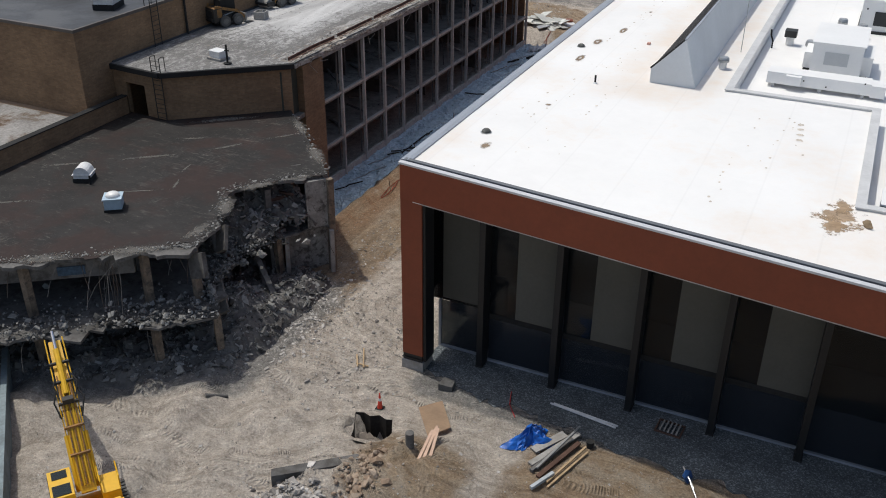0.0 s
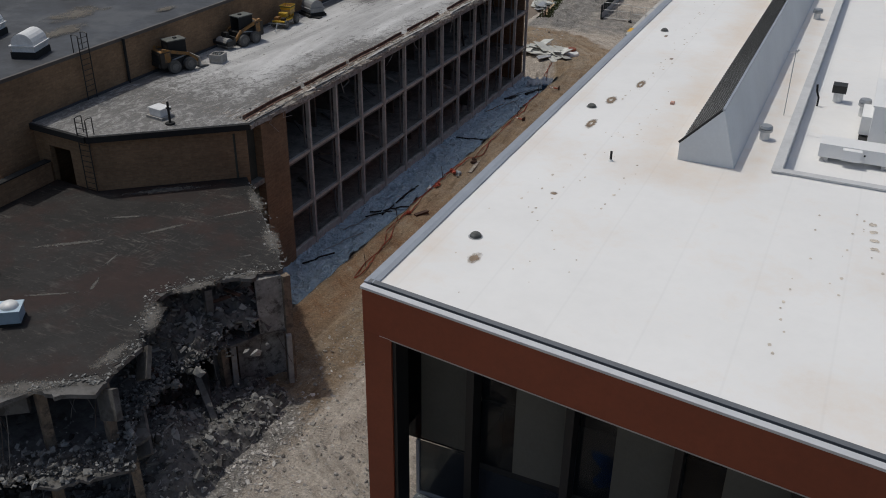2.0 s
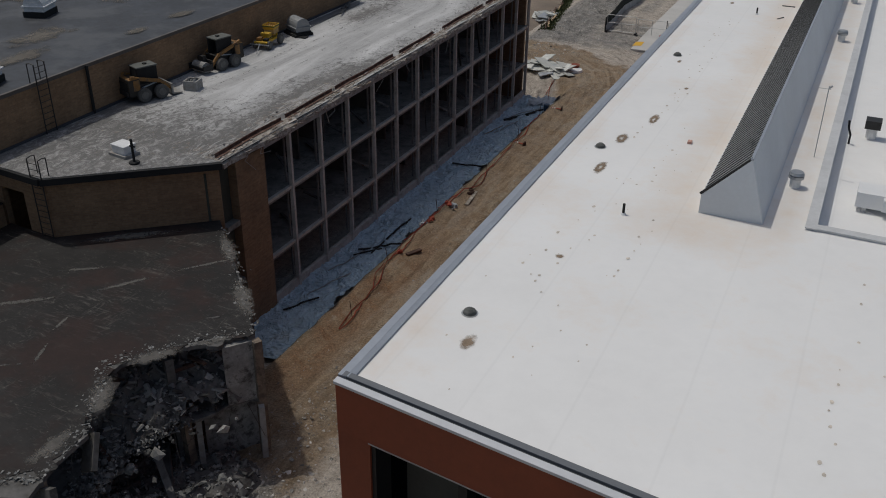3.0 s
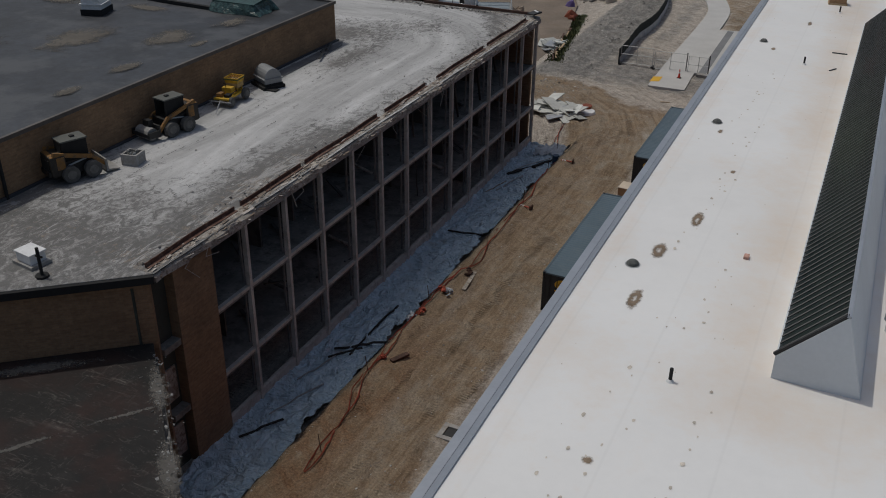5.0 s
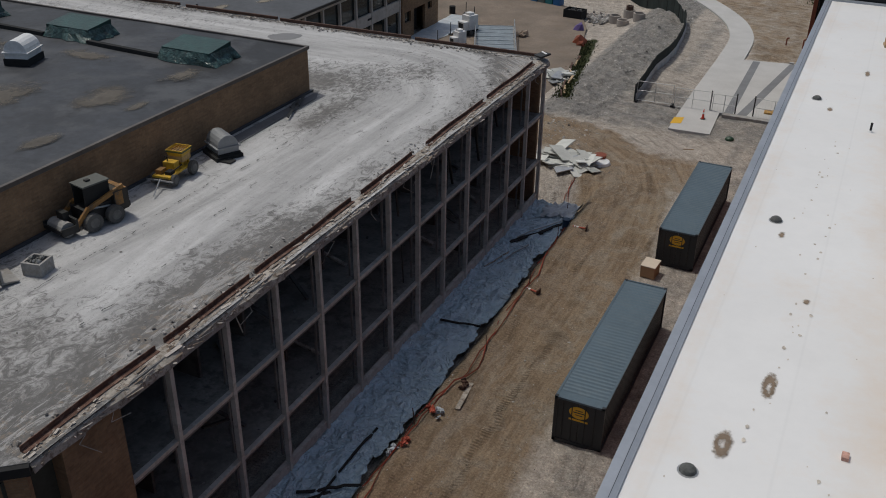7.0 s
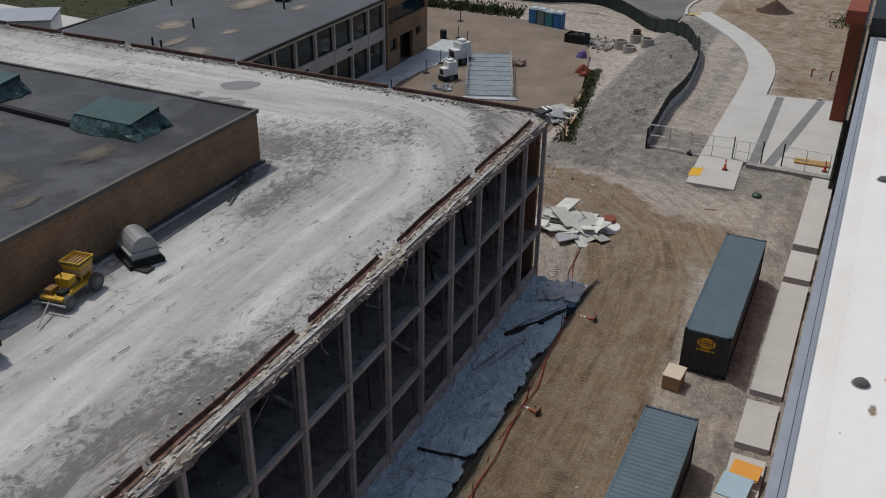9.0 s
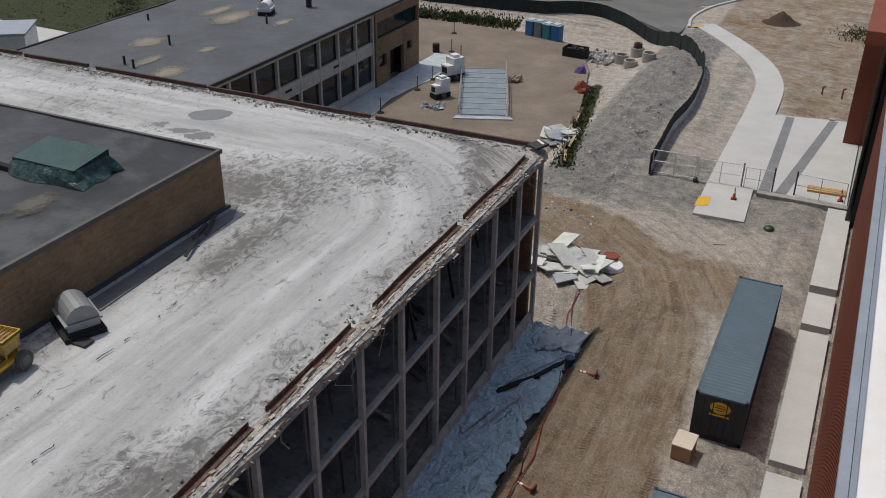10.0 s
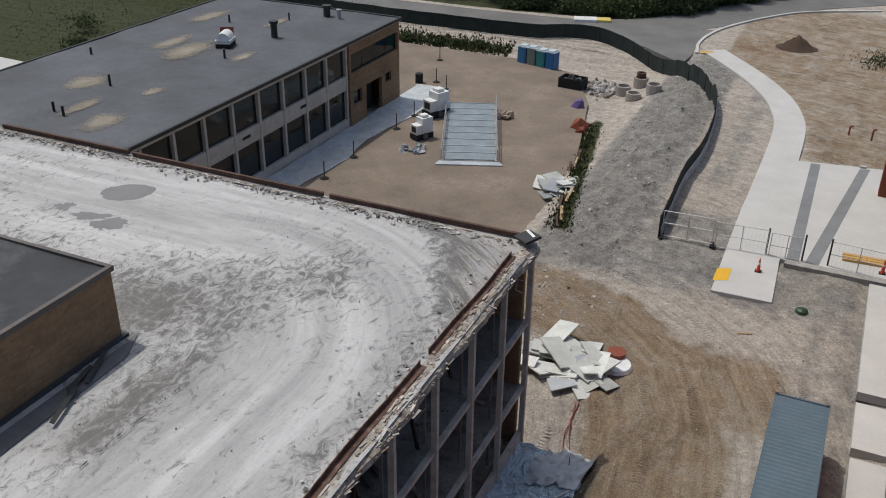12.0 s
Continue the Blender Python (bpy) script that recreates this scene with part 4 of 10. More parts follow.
def put_track(o):
    """Distance from the upper block's walls, and distance along them, for the sweep marks."""
    me = o.data
    co = np.zeros(len(me.vertices) * 3)
    me.vertices.foreach_get("co", co)
    co = co.reshape(-1, 3)
    dx, dy = co[:, 0] + 47.0, co[:, 1] - 85.55
    corner = (dx > 0) & (dy > 0)
    d = np.where(corner, np.hypot(dx, dy), np.maximum(dx, dy))
    run = np.where(corner, 60 + 6 * np.arctan2(dy, dx), np.where(dy > 0, 60 + 9.4 - dx, 60 + dy))
    at = me.attributes.new("track", "FLOAT_VECTOR", "POINT")
    at.data.foreach_set("vector", np.stack([d, run, 0 * d], -1).astype(np.float32).ravel())


def deck_z(X, Y):
    return OLD_Z + 0.012 * waves(X, Y, 41, 5.0)


def deck(xs, ys):
    o = grid_sheet("roof_deck", xs, ys, deck_z, M_DUST, None, deck_dirt)
    put_track(o)
    return keep_in(o, old_building, "dust-covered bare roof deck")


deck(np.linspace(-47, -35.7, 34), np.linspace(52, 99.5, 120))
deck(np.linspace(-100, -47, 90), np.linspace(85.5, 99.5, 36))
bm = mesh_bm()
prism(bm, [(-35.7, 52.0), (-47, 52.0), (-47.4, 46.5), (-42.5, 46.2)], 9.6, OLD_Z + 0.02)
bmesh.ops.subdivide_edges(bm, edges=bm.edges[:], cuts=12, use_grid_fill=True)
o = ob_("roof_deck", bm, M_DUST)
at = o.data.attributes.new("dirt", "FLOAT", "POINT")
at.data.foreach_set("value", [0.4] * len(o.data.vertices))
put_track(o)

# floors, roof slab, back walls
ob_("roof_slab", boxes((-47, -35.75, 52, 99.4, 9.45, 9.84), (-100, -47, 85.6, 99.4, 9.45, 9.84)), M_CONCDARK)
for z in (5.84, 2.16, -1.6):
    ob_("floor_slab", boxes((-46.9, -35.92, 52.2, 99.3, z - 0.32, z)), M_FLOORDUST, "dusty concrete floor slab")
# back walls and partitions are coloured dark for the shade deep inside
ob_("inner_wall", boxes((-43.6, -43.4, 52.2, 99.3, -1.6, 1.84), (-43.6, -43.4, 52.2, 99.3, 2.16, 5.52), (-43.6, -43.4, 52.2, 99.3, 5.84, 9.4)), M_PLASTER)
rnd = random.Random(5)
for lv, z in enumerate((-1.6, 2.16, 5.84)):
    for k in range(1, 13):
        y = 55.12 + 3.4 * k
        if rnd.random() < 0.45:
            h = (3.44, 3.36, 3.56)[lv]
            if rnd.random() < 0.7:
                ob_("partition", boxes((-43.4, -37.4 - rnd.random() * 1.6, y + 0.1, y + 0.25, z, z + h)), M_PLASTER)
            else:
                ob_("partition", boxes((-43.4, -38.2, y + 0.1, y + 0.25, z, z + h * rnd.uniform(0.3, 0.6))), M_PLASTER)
ob_("plinth", boxes((-36.1, -35.86, 56.0, 99.3, -2.1, -0.6)), M_FRAME)
ob_("edge_beam", boxes((-36.1, -35.82, 55.9, 99.3, 9.15, 9.5)), M_CONC)
for z in (5.84, 2.16):
    ob_("slab_edge", boxes((-36.08, -35.86, 55.9, 99.3, z - 0.16, z + 0.02)), M_FRAME)
for k in range(13):
    y = 58.52 + 3.4 * k
    if k == 12:
        y = 99.2
    ob_("column", boxes((-36.02, -35.78, y - 0.1, y + 0.1, -2.0, 9.3)), M_FRAME)
    for z, h in ((-0.6, 2.3), (2.16, 3.36), (5.84, 3.3)):
        if k < 12:
            ob_("inner_post", boxes((-36.5, -36.4, y + 0.2, y + 0.28, z, z + h)), M_POST)
# south end: brick pier and recess
ob_("pier", boxes((-36.5, -35.85, 53.3, 55.95, -2.1, 9.3)), M_BRICK, "brown brick end pier")
ob_("recess_wall", boxes((-36.6, -36.4, 51.4, 53.3, -2.1, 9.3)), plain("dark_green_panel", (0.05, 0.06, 0.05), 0.8, spread=0.3))
for z in (2.6, -0.6):
    ob_("loose_panel", boxes((-36.4, -36.33, 52.0, 53.1, z, z + 1.8)), M_SPLINTER)
ob_("north_wall", boxes((-100, -36.2, 99.1, 99.4, -2.1, 9.35)), M_BRICK)

# chamfered corner walls
bm = mesh_bm()
prism(bm, [(-35.9, 51.9), (-36.1, 52.2), (-42.7, 46.75), (-42.55, 46.35)], -1.5, 9.45)
ob_("chamfer_wall", bm, M_BRICK)
bm = mesh_bm()
prism(bm, [(-42.5, 46.35), (-42.6, 46.7), (-44.2, 46.75), (-44.2, 46.4)], 0, 9.45)
prism(bm, [(-45.9, 46.5), (-45.9, 46.85), (-47.2, 46.9), (-47.2, 46.55)], 0, 9.45)
prism(bm, [(-44.2, 46.4), (-44.2, 46.75), (-45.9, 46.85), (-45.9, 46.5)], 8.7, 9.45)
ob_("corner_wall", bm, M_BRICK)
# black sheet paints the darkness inside the opening
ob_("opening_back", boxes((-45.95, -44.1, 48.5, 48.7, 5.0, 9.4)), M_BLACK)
bm = mesh_bm()
for a, b2 in (((-35.65, 51.95), (-42.55, 46.15)), ((-42.55, 46.15), (-47.4, 46.5))):
    beam(bm, (a[0], a[1], 9.72), (b2[0], b2[1], 9.72), 0.3, 0.35)
ob_("edge_coping", bm, M_BLACK)

# upper block
pent = ob_("upper_block", boxes((-105, -47, 43.7, 85.55, 0.0, 12.66)), M_BRICK, "brown brick upper storey with a grey flat roof")
o = grid_sheet("upper_roof", np.linspace(-105, -47.05, 60), np.linspace(43.75, 85.5, 54), lambda X, Y: 12.76 + 0.02 * waves(X, Y, 51, 7.0), M_GREYROOF)
keep_in(o, old_building)
ob_("coping", boxes((-47.1, -46.92, 43.6, 85.65, 12.66, 12.87), (-105, -47.1, 85.48, 85.65, 12.66, 12.87), (-105, -47.1, 43.6, 43.8, 12.66, 12.87)), plain("brown_metal_coping", (0.12, 0.105, 0.096), 0.6, 0.2, spread=0.3), "", pent)
ob_("flashing", boxes((-46.98, -46.82, 46.6, 85.6, 9.88, 10.02), (-105, -46.82, 85.56, 85.72, 9.88, 10.02)), M_CAPDARK)

# low roof to the south-west
west_block = tagged(part("west_block", boxes((-100, -46.2, 5, 43.65, -0.5, 6.9)), M_BRICK), "low brick building with a flat roof", "building")
o = grid_sheet("roof", np.arange(-100, -46.3, 1.2), np.arange(5, 43.6, 1.0), lambda X, Y: 6.95 + 0 * X, plain("pale_dusty_roof", (0.27, 0.26, 0.25), 0.9, spread=0.5, big=0.2, stain=(0.1, 0.062, 0.036)))
keep_in(o, west_block)
o = part("parapet", boxes((-46.25, -45.85, 5, 46.3, 5.5, 7.75)), M_BRICK)
keep_in(o, west_block)
o = part("coping", boxes((-46.3, -45.8, 5, 46.3, 7.75, 7.82)), M_BLACK)
keep_in(o, west_block)

# ---- half-demolished wing ----
wing = empty("demolished_wing", "half-demolished concrete wing with torn slabs", "ruin", (-37, 38, 0))


def wg(name, bm, material, label="", parent=None):
    return keep_in(part(name, bm, material, None, label), parent or wing)


def torn(pts, rnd, amp=0.4):
    """Breaks an outline's flagged sides into a ragged line; a flag of 1 marks a side that starts there."""
    out = []
    for i, (x, y, rag) in enumerate(pts):
        x2, y2, _ = pts[(i + 1) % len(pts)]
        out.append((x, y))
        if rag:
            d = math.hypot(x2 - x, y2 - y)
            t, o = 0.0, 0.0
            while True:
                t += rnd.choice((0.12, 0.2, 0.35, 0.7)) * rnd.uniform(0.7, 1.3) / d
                if t > 0.97:
                    break
                o = max(-amp * rag, min(amp * rag, 0.6 * o + rnd.gauss(0, 0.13) * rag))
                out.append((x + (x2 - x) * t - (y2 - y) / d * o, y + (y2 - y) * t + (x2 - x) / d * o))
    return out


M_PANEL = plain("stained_wall_panel", (0.32, 0.315, 0.3), 0.95, spread=0.35, big=1.1, fine=6, stain=(0.09, 0.085, 0.08))
M_OLDCOL = plain("sooty_tan_column", (0.24, 0.19, 0.145), 0.95, spread=0.35, big=1.2, fine=6, stain=(0.1, 0.085, 0.07))
rnd = random.Random(11)
ROOF_OUT = [(-27.9, 43.4, 0), (-35.4, 51.1, 0), (-36.0, 51.7, 0), (-42.5, 46.3, 0), (-45.8, 46.5, 0), (-45.8, 22.0, 1.6), (-41.5, 23.6, 1.6), (-36.8, 26.8, 1.6), (-31.5, 30.6, 1.6), (-29.2, 32.4, 1), (-29.7, 35.2, 2), (-31.9, 38.6, 2), (-29.9, 41.3, 1)]
FLOOR_OUT = [(-27.7, 43.1, 0), (-35.4, 51.1, 0), (-42.5, 46.3, 0), (-45.8, 46.5, 0), (-45.8, 21.5, 2.4), (-40.5, 21.9, 2.4), (-35.9, 25.1, 2.4), (-30.5, 29.2, 2.4), (-27.6, 31.7, 2), (-29.4, 33.7, 2), (-30.3, 37.0, 2), (-29.4, 40.6, 1)]


def slab(name, outline, z0, z1, material, label):
    bm = mesh_bm()
    p = torn(outline, rnd)
    plate(bm, p, z0, z1)
    return wg(name, bm, material, label)


slab("roof_slab", ROOF_OUT, 6.3, 6.496, M_CONCDARK, "torn concrete roof slab")
roofing = slab("roofing", [(x + (0.12 if r else 0) * (-1 if x > -40 else 0), y + (0.12 if r else 0), r) for x, y, r in ROOF_OUT], 6.5, 6.53, M_TAR, "weathered dark bitumen roofing")
slab("floor_slab", FLOOR_OUT, 3.06, 3.2, M_CONCDARK, "torn concrete floor slab")
wg("inner_wall", (lambda b: (prism(b, [(-29.5, 45.0), (-29.3, 45.2), (-35.5, 51.3), (-35.7, 51.1)], 0, 6.1), b)[1])(mesh_bm()), M_CONCDARK)
wg("inner_wall", (lambda b: (prism(b, [(-34.5, 33.5), (-34.3, 33.8), (-44.0, 40.5), (-45.6, 40.5)], 0, 6.1), b)[1])(mesh_bm()), M_CONCDARK)
wg("inner_wall", (lambda b: (prism(b, [(-40.5, 28.0), (-40.2, 28.3), (-45.6, 32.6), (-45.6, 32.0)], 0, 6.1), b)[1])(mesh_bm()), M_CONCDARK)
wg("inner_wall", (lambda b: (prism(b, [(-30.5, 40.5), (-30.3, 40.8), (-38.0, 46.0), (-38.2, 45.6)], 0, 6.1), b)[1])(mesh_bm()), M_CONCDARK)
wg("end_wall", (lambda b: (prism(b, [(-27.75, 43.3), (-28.7, 42.1), (-28.9, 42.3), (-28.0, 43.5)], 3.2, 6.3), b)[1])(mesh_bm()), M_PANEL)
wg("end_wall", (lambda b: (prism(b, [(-28.2, 43.7), (-29.9, 41.7), (-30.1, 41.9), (-28.4, 43.9)], 0, 2.98), b)[1])(mesh_bm()), M_PANEL)
for x, y, z0, z1 in ((-27.8, 43.25, 0, 6.3), (-31.6, 31.2, 3.2, 6.3), (-29.5, 32.6, 3.2, 6.3), (-30.6, 30.2, 0, 2.98), (-28.2, 32.3, 0, 2.98), (-30.0, 40.7, 0, 2.98), (-36.2, 27.6, 0, 6.3), (-41, 24.5, 0, 6.3)):
    bm = mesh_bm()
    beam(bm, (x, y, z0), (x + rnd.uniform(-0.08, 0.08), y + rnd.uniform(-0.08, 0.08), z1), 0.38, 0.38, 0.75)
    wg("column", bm, M_OLDCOL)
for x, y, z0, z1 in ((-29.6, 40.95, 0, 2.98), (-27.62, 42.95, 0, 2.98)):
    bm = mesh_bm()
    beam(bm, (x, y, z0), (x + 0.05, y, z1), 0.3, 0.26, 0.75)
    wg("column", bm, M_CONC, "pale bare concrete post")

# ---- containers ----
def container(x, y, label):
    """A 40 ft box: x, y is its south-west corner on the ground."""
    z = gz(x + 1.2, y + 6)
    e = empty("shipping_container", label, "container", (x, y, z), "containers")
    L, W, H = 12.19, 2.44, 2.6
    # corrugated roof and sides
    def corr(n0, n1, depth, f):
        pts = []
        p = 0.28
        k = int((n1 - n0) / p)
        for i in range(k):
            a = n0 + (n1 - n0) * i / k
            w = (n1 - n0) / k
            for q, d in ((0, 0), (0.3, 0), (0.5, depth), (0.8, depth)):
                pts.append((a + q * w, d))
        pts.append((n1, 0))
        bm = mesh_bm()
        prev = None
        for a, d in pts:
            v1, v2 = bm.verts.new(f(a, d, 0)), bm.verts.new(f(a, d, 1))
            if prev:
                bm.faces.new((prev[0], v1, v2, prev[1]))
            prev = (v1, v2)
        return bm
    part("roof", corr(0.5, L - 0.15, -0.011, lambda a, d, s: (0.1 + s * (W - 0.2), a, H - 0.02 + d)), M_CONTAINER, e)
    part("roof_plate", boxes((0.1, W - 0.1, 0.1, 0.5, H - 0.06, H - 0.015)), M_CONTAINER, e, "pale worn end plate")
    # sides, ends, posts and frame are much darker than the roof
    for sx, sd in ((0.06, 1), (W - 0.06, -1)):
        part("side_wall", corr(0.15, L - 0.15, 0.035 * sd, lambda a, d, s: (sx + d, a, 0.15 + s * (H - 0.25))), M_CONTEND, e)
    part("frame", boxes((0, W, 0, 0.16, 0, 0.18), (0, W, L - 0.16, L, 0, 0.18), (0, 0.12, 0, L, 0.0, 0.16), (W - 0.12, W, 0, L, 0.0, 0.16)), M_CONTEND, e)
    part("roof_rail", boxes((0, 0.1, 0, L, H - 0.1, H), (W - 0.1, W, 0, L, H - 0.1, H), (0.1, W - 0.1, 0, 0.1, H - 0.1, H), (0.1, W - 0.1, L - 0.1, L, H - 0.1, H)), M_CONTAINER, e)
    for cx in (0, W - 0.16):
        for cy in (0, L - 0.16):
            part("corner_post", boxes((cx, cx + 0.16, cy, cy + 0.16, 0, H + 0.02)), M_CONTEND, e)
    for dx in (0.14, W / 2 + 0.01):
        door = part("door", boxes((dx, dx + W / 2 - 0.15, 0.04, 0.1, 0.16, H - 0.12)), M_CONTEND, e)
        for q in (0.3, 0.75):
            rr = mesh_bm()
            rod(rr, (dx + q, 0.0, 0.18), (dx + q, 0.0, H - 0.14), 0.022, seg=6)
            part("locking_bar", rr, M_CONTEND, door)
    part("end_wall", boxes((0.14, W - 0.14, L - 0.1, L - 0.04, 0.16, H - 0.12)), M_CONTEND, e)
    # round yellow mark and a bar under it
    bm = mesh_bm()
    bmesh.ops.create_cone(bm, cap_ends=True, segments=24, radius1=0.42, radius2=0.42, depth=0.01, matrix=Matrix.Translation((1.22, 0.03, 1.95)) @ Matrix.Rotation(radians(90), 4, "X") @ Matrix.Diagonal((1.15, 0.8, 1, 1)))
    box(bm, 0.75, 1.68, 0.025, 0.035, 1.46, 1.56)
    part("mark", bm, M_SIGNYEL, e, "yellow oval mark with a bar")
    bm = boxes((0.95, 1.5, 0.018, 0.024, 1.93, 1.98), (1.05, 1.4, 0.018, 0.024, 2.06, 2.1), (1.05, 1.4, 0.018, 0.024, 1.8, 1.84))
    part("mark_bar", bm, M_CONTEND, e)
    return e


container(-25.0, 71.6, "slate-blue steel shipping container with black doors")
container(-24.8, 91.1, "slate-blue steel shipping container beside a pale crate")

# ---- pavements ----
k = 0
for y0, y1 in ((109.0, 121.4), (104.1, 108.0), (90.9, 103.3), (86.3, 90.0), (73.0, 85.4), (68.2, 72.0), (55.0, 67.4), (50.0, 54.0)):
    tagged(part("pavement_slab", boxes((-21.0, -19.4, y0, y1, -0.45, 0.07)), M_NEWCONC), "pale new concrete paving slab beside the wall", "slab", "slabs along the wall", "structure")


def ribbon(bm, mid, widths, z0, z1):
    """A strip of paving along a line."""
    n = len(mid)
    rows = []
    for i in range(n):
        a, b2 = Vector(mid[max(i - 1, 0)]), Vector(mid[min(i + 1, n - 1)])
        d = (b2 - a).normalized()
        s = Vector((-d.y, d.x))
        w = widths[i] / 2 if not isinstance(widths, (int, float)) else widths / 2
        p = Vector(mid[i])
        rows.append((p + s * w, p - s * w))
    for (a, b2), (c, d) in zip(rows[:-1], rows[1:]):
        prism(bm, [(b2.x, b2.y), (d.x, d.y), (c.x, c.y), (a.x, a.y)], z0, z1)


def curve(pts, n=8):
    """A smooth line through points."""
    out = []
    P = [Vector((*p, 0)[:3]) for p in pts]
    P = [P[0] * 2 - P[1]] + P + [P[-1] * 2 - P[-2]]
    for i in range(1, len(P) - 2):
        for j in range(n):
            t = j / n
            a, b2, c, d = P[i - 1], P[i], P[i + 1], P[i + 2]
            v = 0.5 * ((2 * b2) + (c - a) * t + (2 * a - 5 * b2 + 4 * c - d) * t * t + (3 * b2 - a - 3 * c + d) * t ** 3)
            out.append((v.x, v.y))
    out.append((P[-2].x, P[-2].y))
    return out


bm = mesh_bm()
wk = curve(WALK_MID)
ribbon(bm, wk, [3.65 - 0.9 * min(1, i / 24) for i in range(len(wk))], -0.6, -0.2)
prism(bm, [(-26.55, 122.9), (-19.8, 122.5), (-19.8, 142.6), (-27.5, 141.3)], -0.6, -0.204)
tagged(part("footpath", bm, M_NEWCONC), "curving pale new concrete footpath", "footpath", kind="structure")
bm = mesh_bm()
prism(bm, [(-26.15, 123.0), (-25.35, 123.0), (-25.6, 141.3), (-26.35, 141.2)], -0.3, -0.195)
prism(bm, [(-24.98, 123.0), (-24.13, 123.0), (-21.85, 141.9), (-22.63, 141.7)], -0.3, -0.195)
tagged(part("paving_bands", bm, M_STRIPE), "two grey tinted bands in the pale paving", "paving", kind="structure")
tagged(part("kerb", boxes((-26.2, -19.6, 122.2, 122.85, -0.6, -0.12)), M_CONC), "grey concrete kerb strip", "kerb", kind="structure")
bm = mesh_bm()
ribbon(bm, curve([(-160, 173), (-110, 173.2), (-79, 173.4), (-66.7, 173.9), (-56, 175.1), (-49.6, 178.4), (-44.8, 184), (-40.8, 190.2), (-35.6, 198), (-27, 206.5), (5, 232), (40, 255)]), 7.4, -1.2, -0.25)
prism(bm, [(-53, 172.4), (-47.2, 169.6), (-44.0, 166.6), (-42.0, 165.2), (-41.7, 168), (-42, 174), (-41, 181), (-47, 179)], -1.2, -0.254)
tagged(part("road", bm, M_ASPHALT), "grey asphalt road bending past the site", "road", kind="structure")
# wet gravel bed; its dark blue-grey also paints in the canopy's shade
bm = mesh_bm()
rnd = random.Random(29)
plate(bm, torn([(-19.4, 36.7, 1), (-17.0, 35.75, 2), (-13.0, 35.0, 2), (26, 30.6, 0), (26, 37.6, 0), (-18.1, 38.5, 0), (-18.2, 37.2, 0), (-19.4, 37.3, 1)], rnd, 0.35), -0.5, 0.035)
gm, gn, gl_, gb = nodes_of("wet_shade_gravel")
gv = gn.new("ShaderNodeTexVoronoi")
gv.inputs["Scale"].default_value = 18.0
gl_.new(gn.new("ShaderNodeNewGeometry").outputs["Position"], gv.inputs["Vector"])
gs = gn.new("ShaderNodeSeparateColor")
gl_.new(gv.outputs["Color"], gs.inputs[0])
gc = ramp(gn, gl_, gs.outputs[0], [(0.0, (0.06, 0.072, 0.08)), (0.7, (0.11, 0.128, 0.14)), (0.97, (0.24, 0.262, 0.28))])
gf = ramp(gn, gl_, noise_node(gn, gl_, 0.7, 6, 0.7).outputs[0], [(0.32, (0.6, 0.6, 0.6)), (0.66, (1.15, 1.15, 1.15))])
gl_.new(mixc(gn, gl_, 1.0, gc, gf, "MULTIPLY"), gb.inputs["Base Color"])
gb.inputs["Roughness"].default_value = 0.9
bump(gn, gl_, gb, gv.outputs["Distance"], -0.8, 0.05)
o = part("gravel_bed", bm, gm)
tagged(o, "wet gravel bed with the canopy's shade put into its blue-grey colour", "gravel", kind="structure")


# ---- scatter helper ----
def lump_shapes(seed, n=10):
    r = np.random.RandomState(seed)
    b = bmesh.new()
    bmesh.ops.create_icosphere(b, subdivisions=1, radius=1.0)
    v0 = np.array([v.co[:] for v in b.verts])
    f0 = np.array([[v.index for v in f.verts] for f in b.faces])
    b.free()
    return [(v0 * r.uniform(0.7, 1.2, (len(v0), 1)) + r.uniform(-0.15, 0.15, v0.shape), f0) for _ in range(n)]


def slab_shapes(seed, n=10):
    """Flat broken pieces with uneven corners."""
    r = np.random.RandomState(seed)
    out = []
    for _ in range(n):
        c = np.array([(-1, -1), (1, -1), (1, 1), (-1, 1)], dtype=float) * r.uniform(0.6, 1.1, (4, 1)) + r.uniform(-0.2, 0.2, (4, 2))
        t = r.uniform(0.12, 0.3)
        v = np.array([(x, y, -t) for x, y in c] + [(x * 0.95, y * 0.95, t) for x, y in c])
        f = np.array([(0, 3, 2, 1), (4, 5, 6, 7), (0, 1, 5, 4), (1, 2, 6, 5), (2, 3, 7, 6), (3, 0, 4, 7)])
        out.append((v, f))
    return out


def scatter(name, shapes, places, material, seed, parent=None, tilt=0.6):
    """places: rows of x, y, z, size. All pieces in one mesh."""
    r = np.random.RandomState(seed)
    V, F, n = [], [], 0
    for x, y, z, s in places:
        v, f = shapes[r.randint(len(shapes))]
        e = Euler((r.uniform(-tilt, tilt), r.uniform(-tilt, tilt), r.uniform(0, 6.28))).to_matrix()
        w = (v * s * r.uniform(0.6, 1.2, (1, 3))) @ np.array(e).T + (x, y, z)
        V.append(w)
        F += (f + n).tolist()
        n += len(v)
    me = bpy.data.meshes.new(name)
    me.from_pydata(np.concatenate(V).tolist(), [], F)
    me.materials.append(material)
    ob = new(name, me)
    if parent is not None:
        keep_in(ob, parent)
    return ob


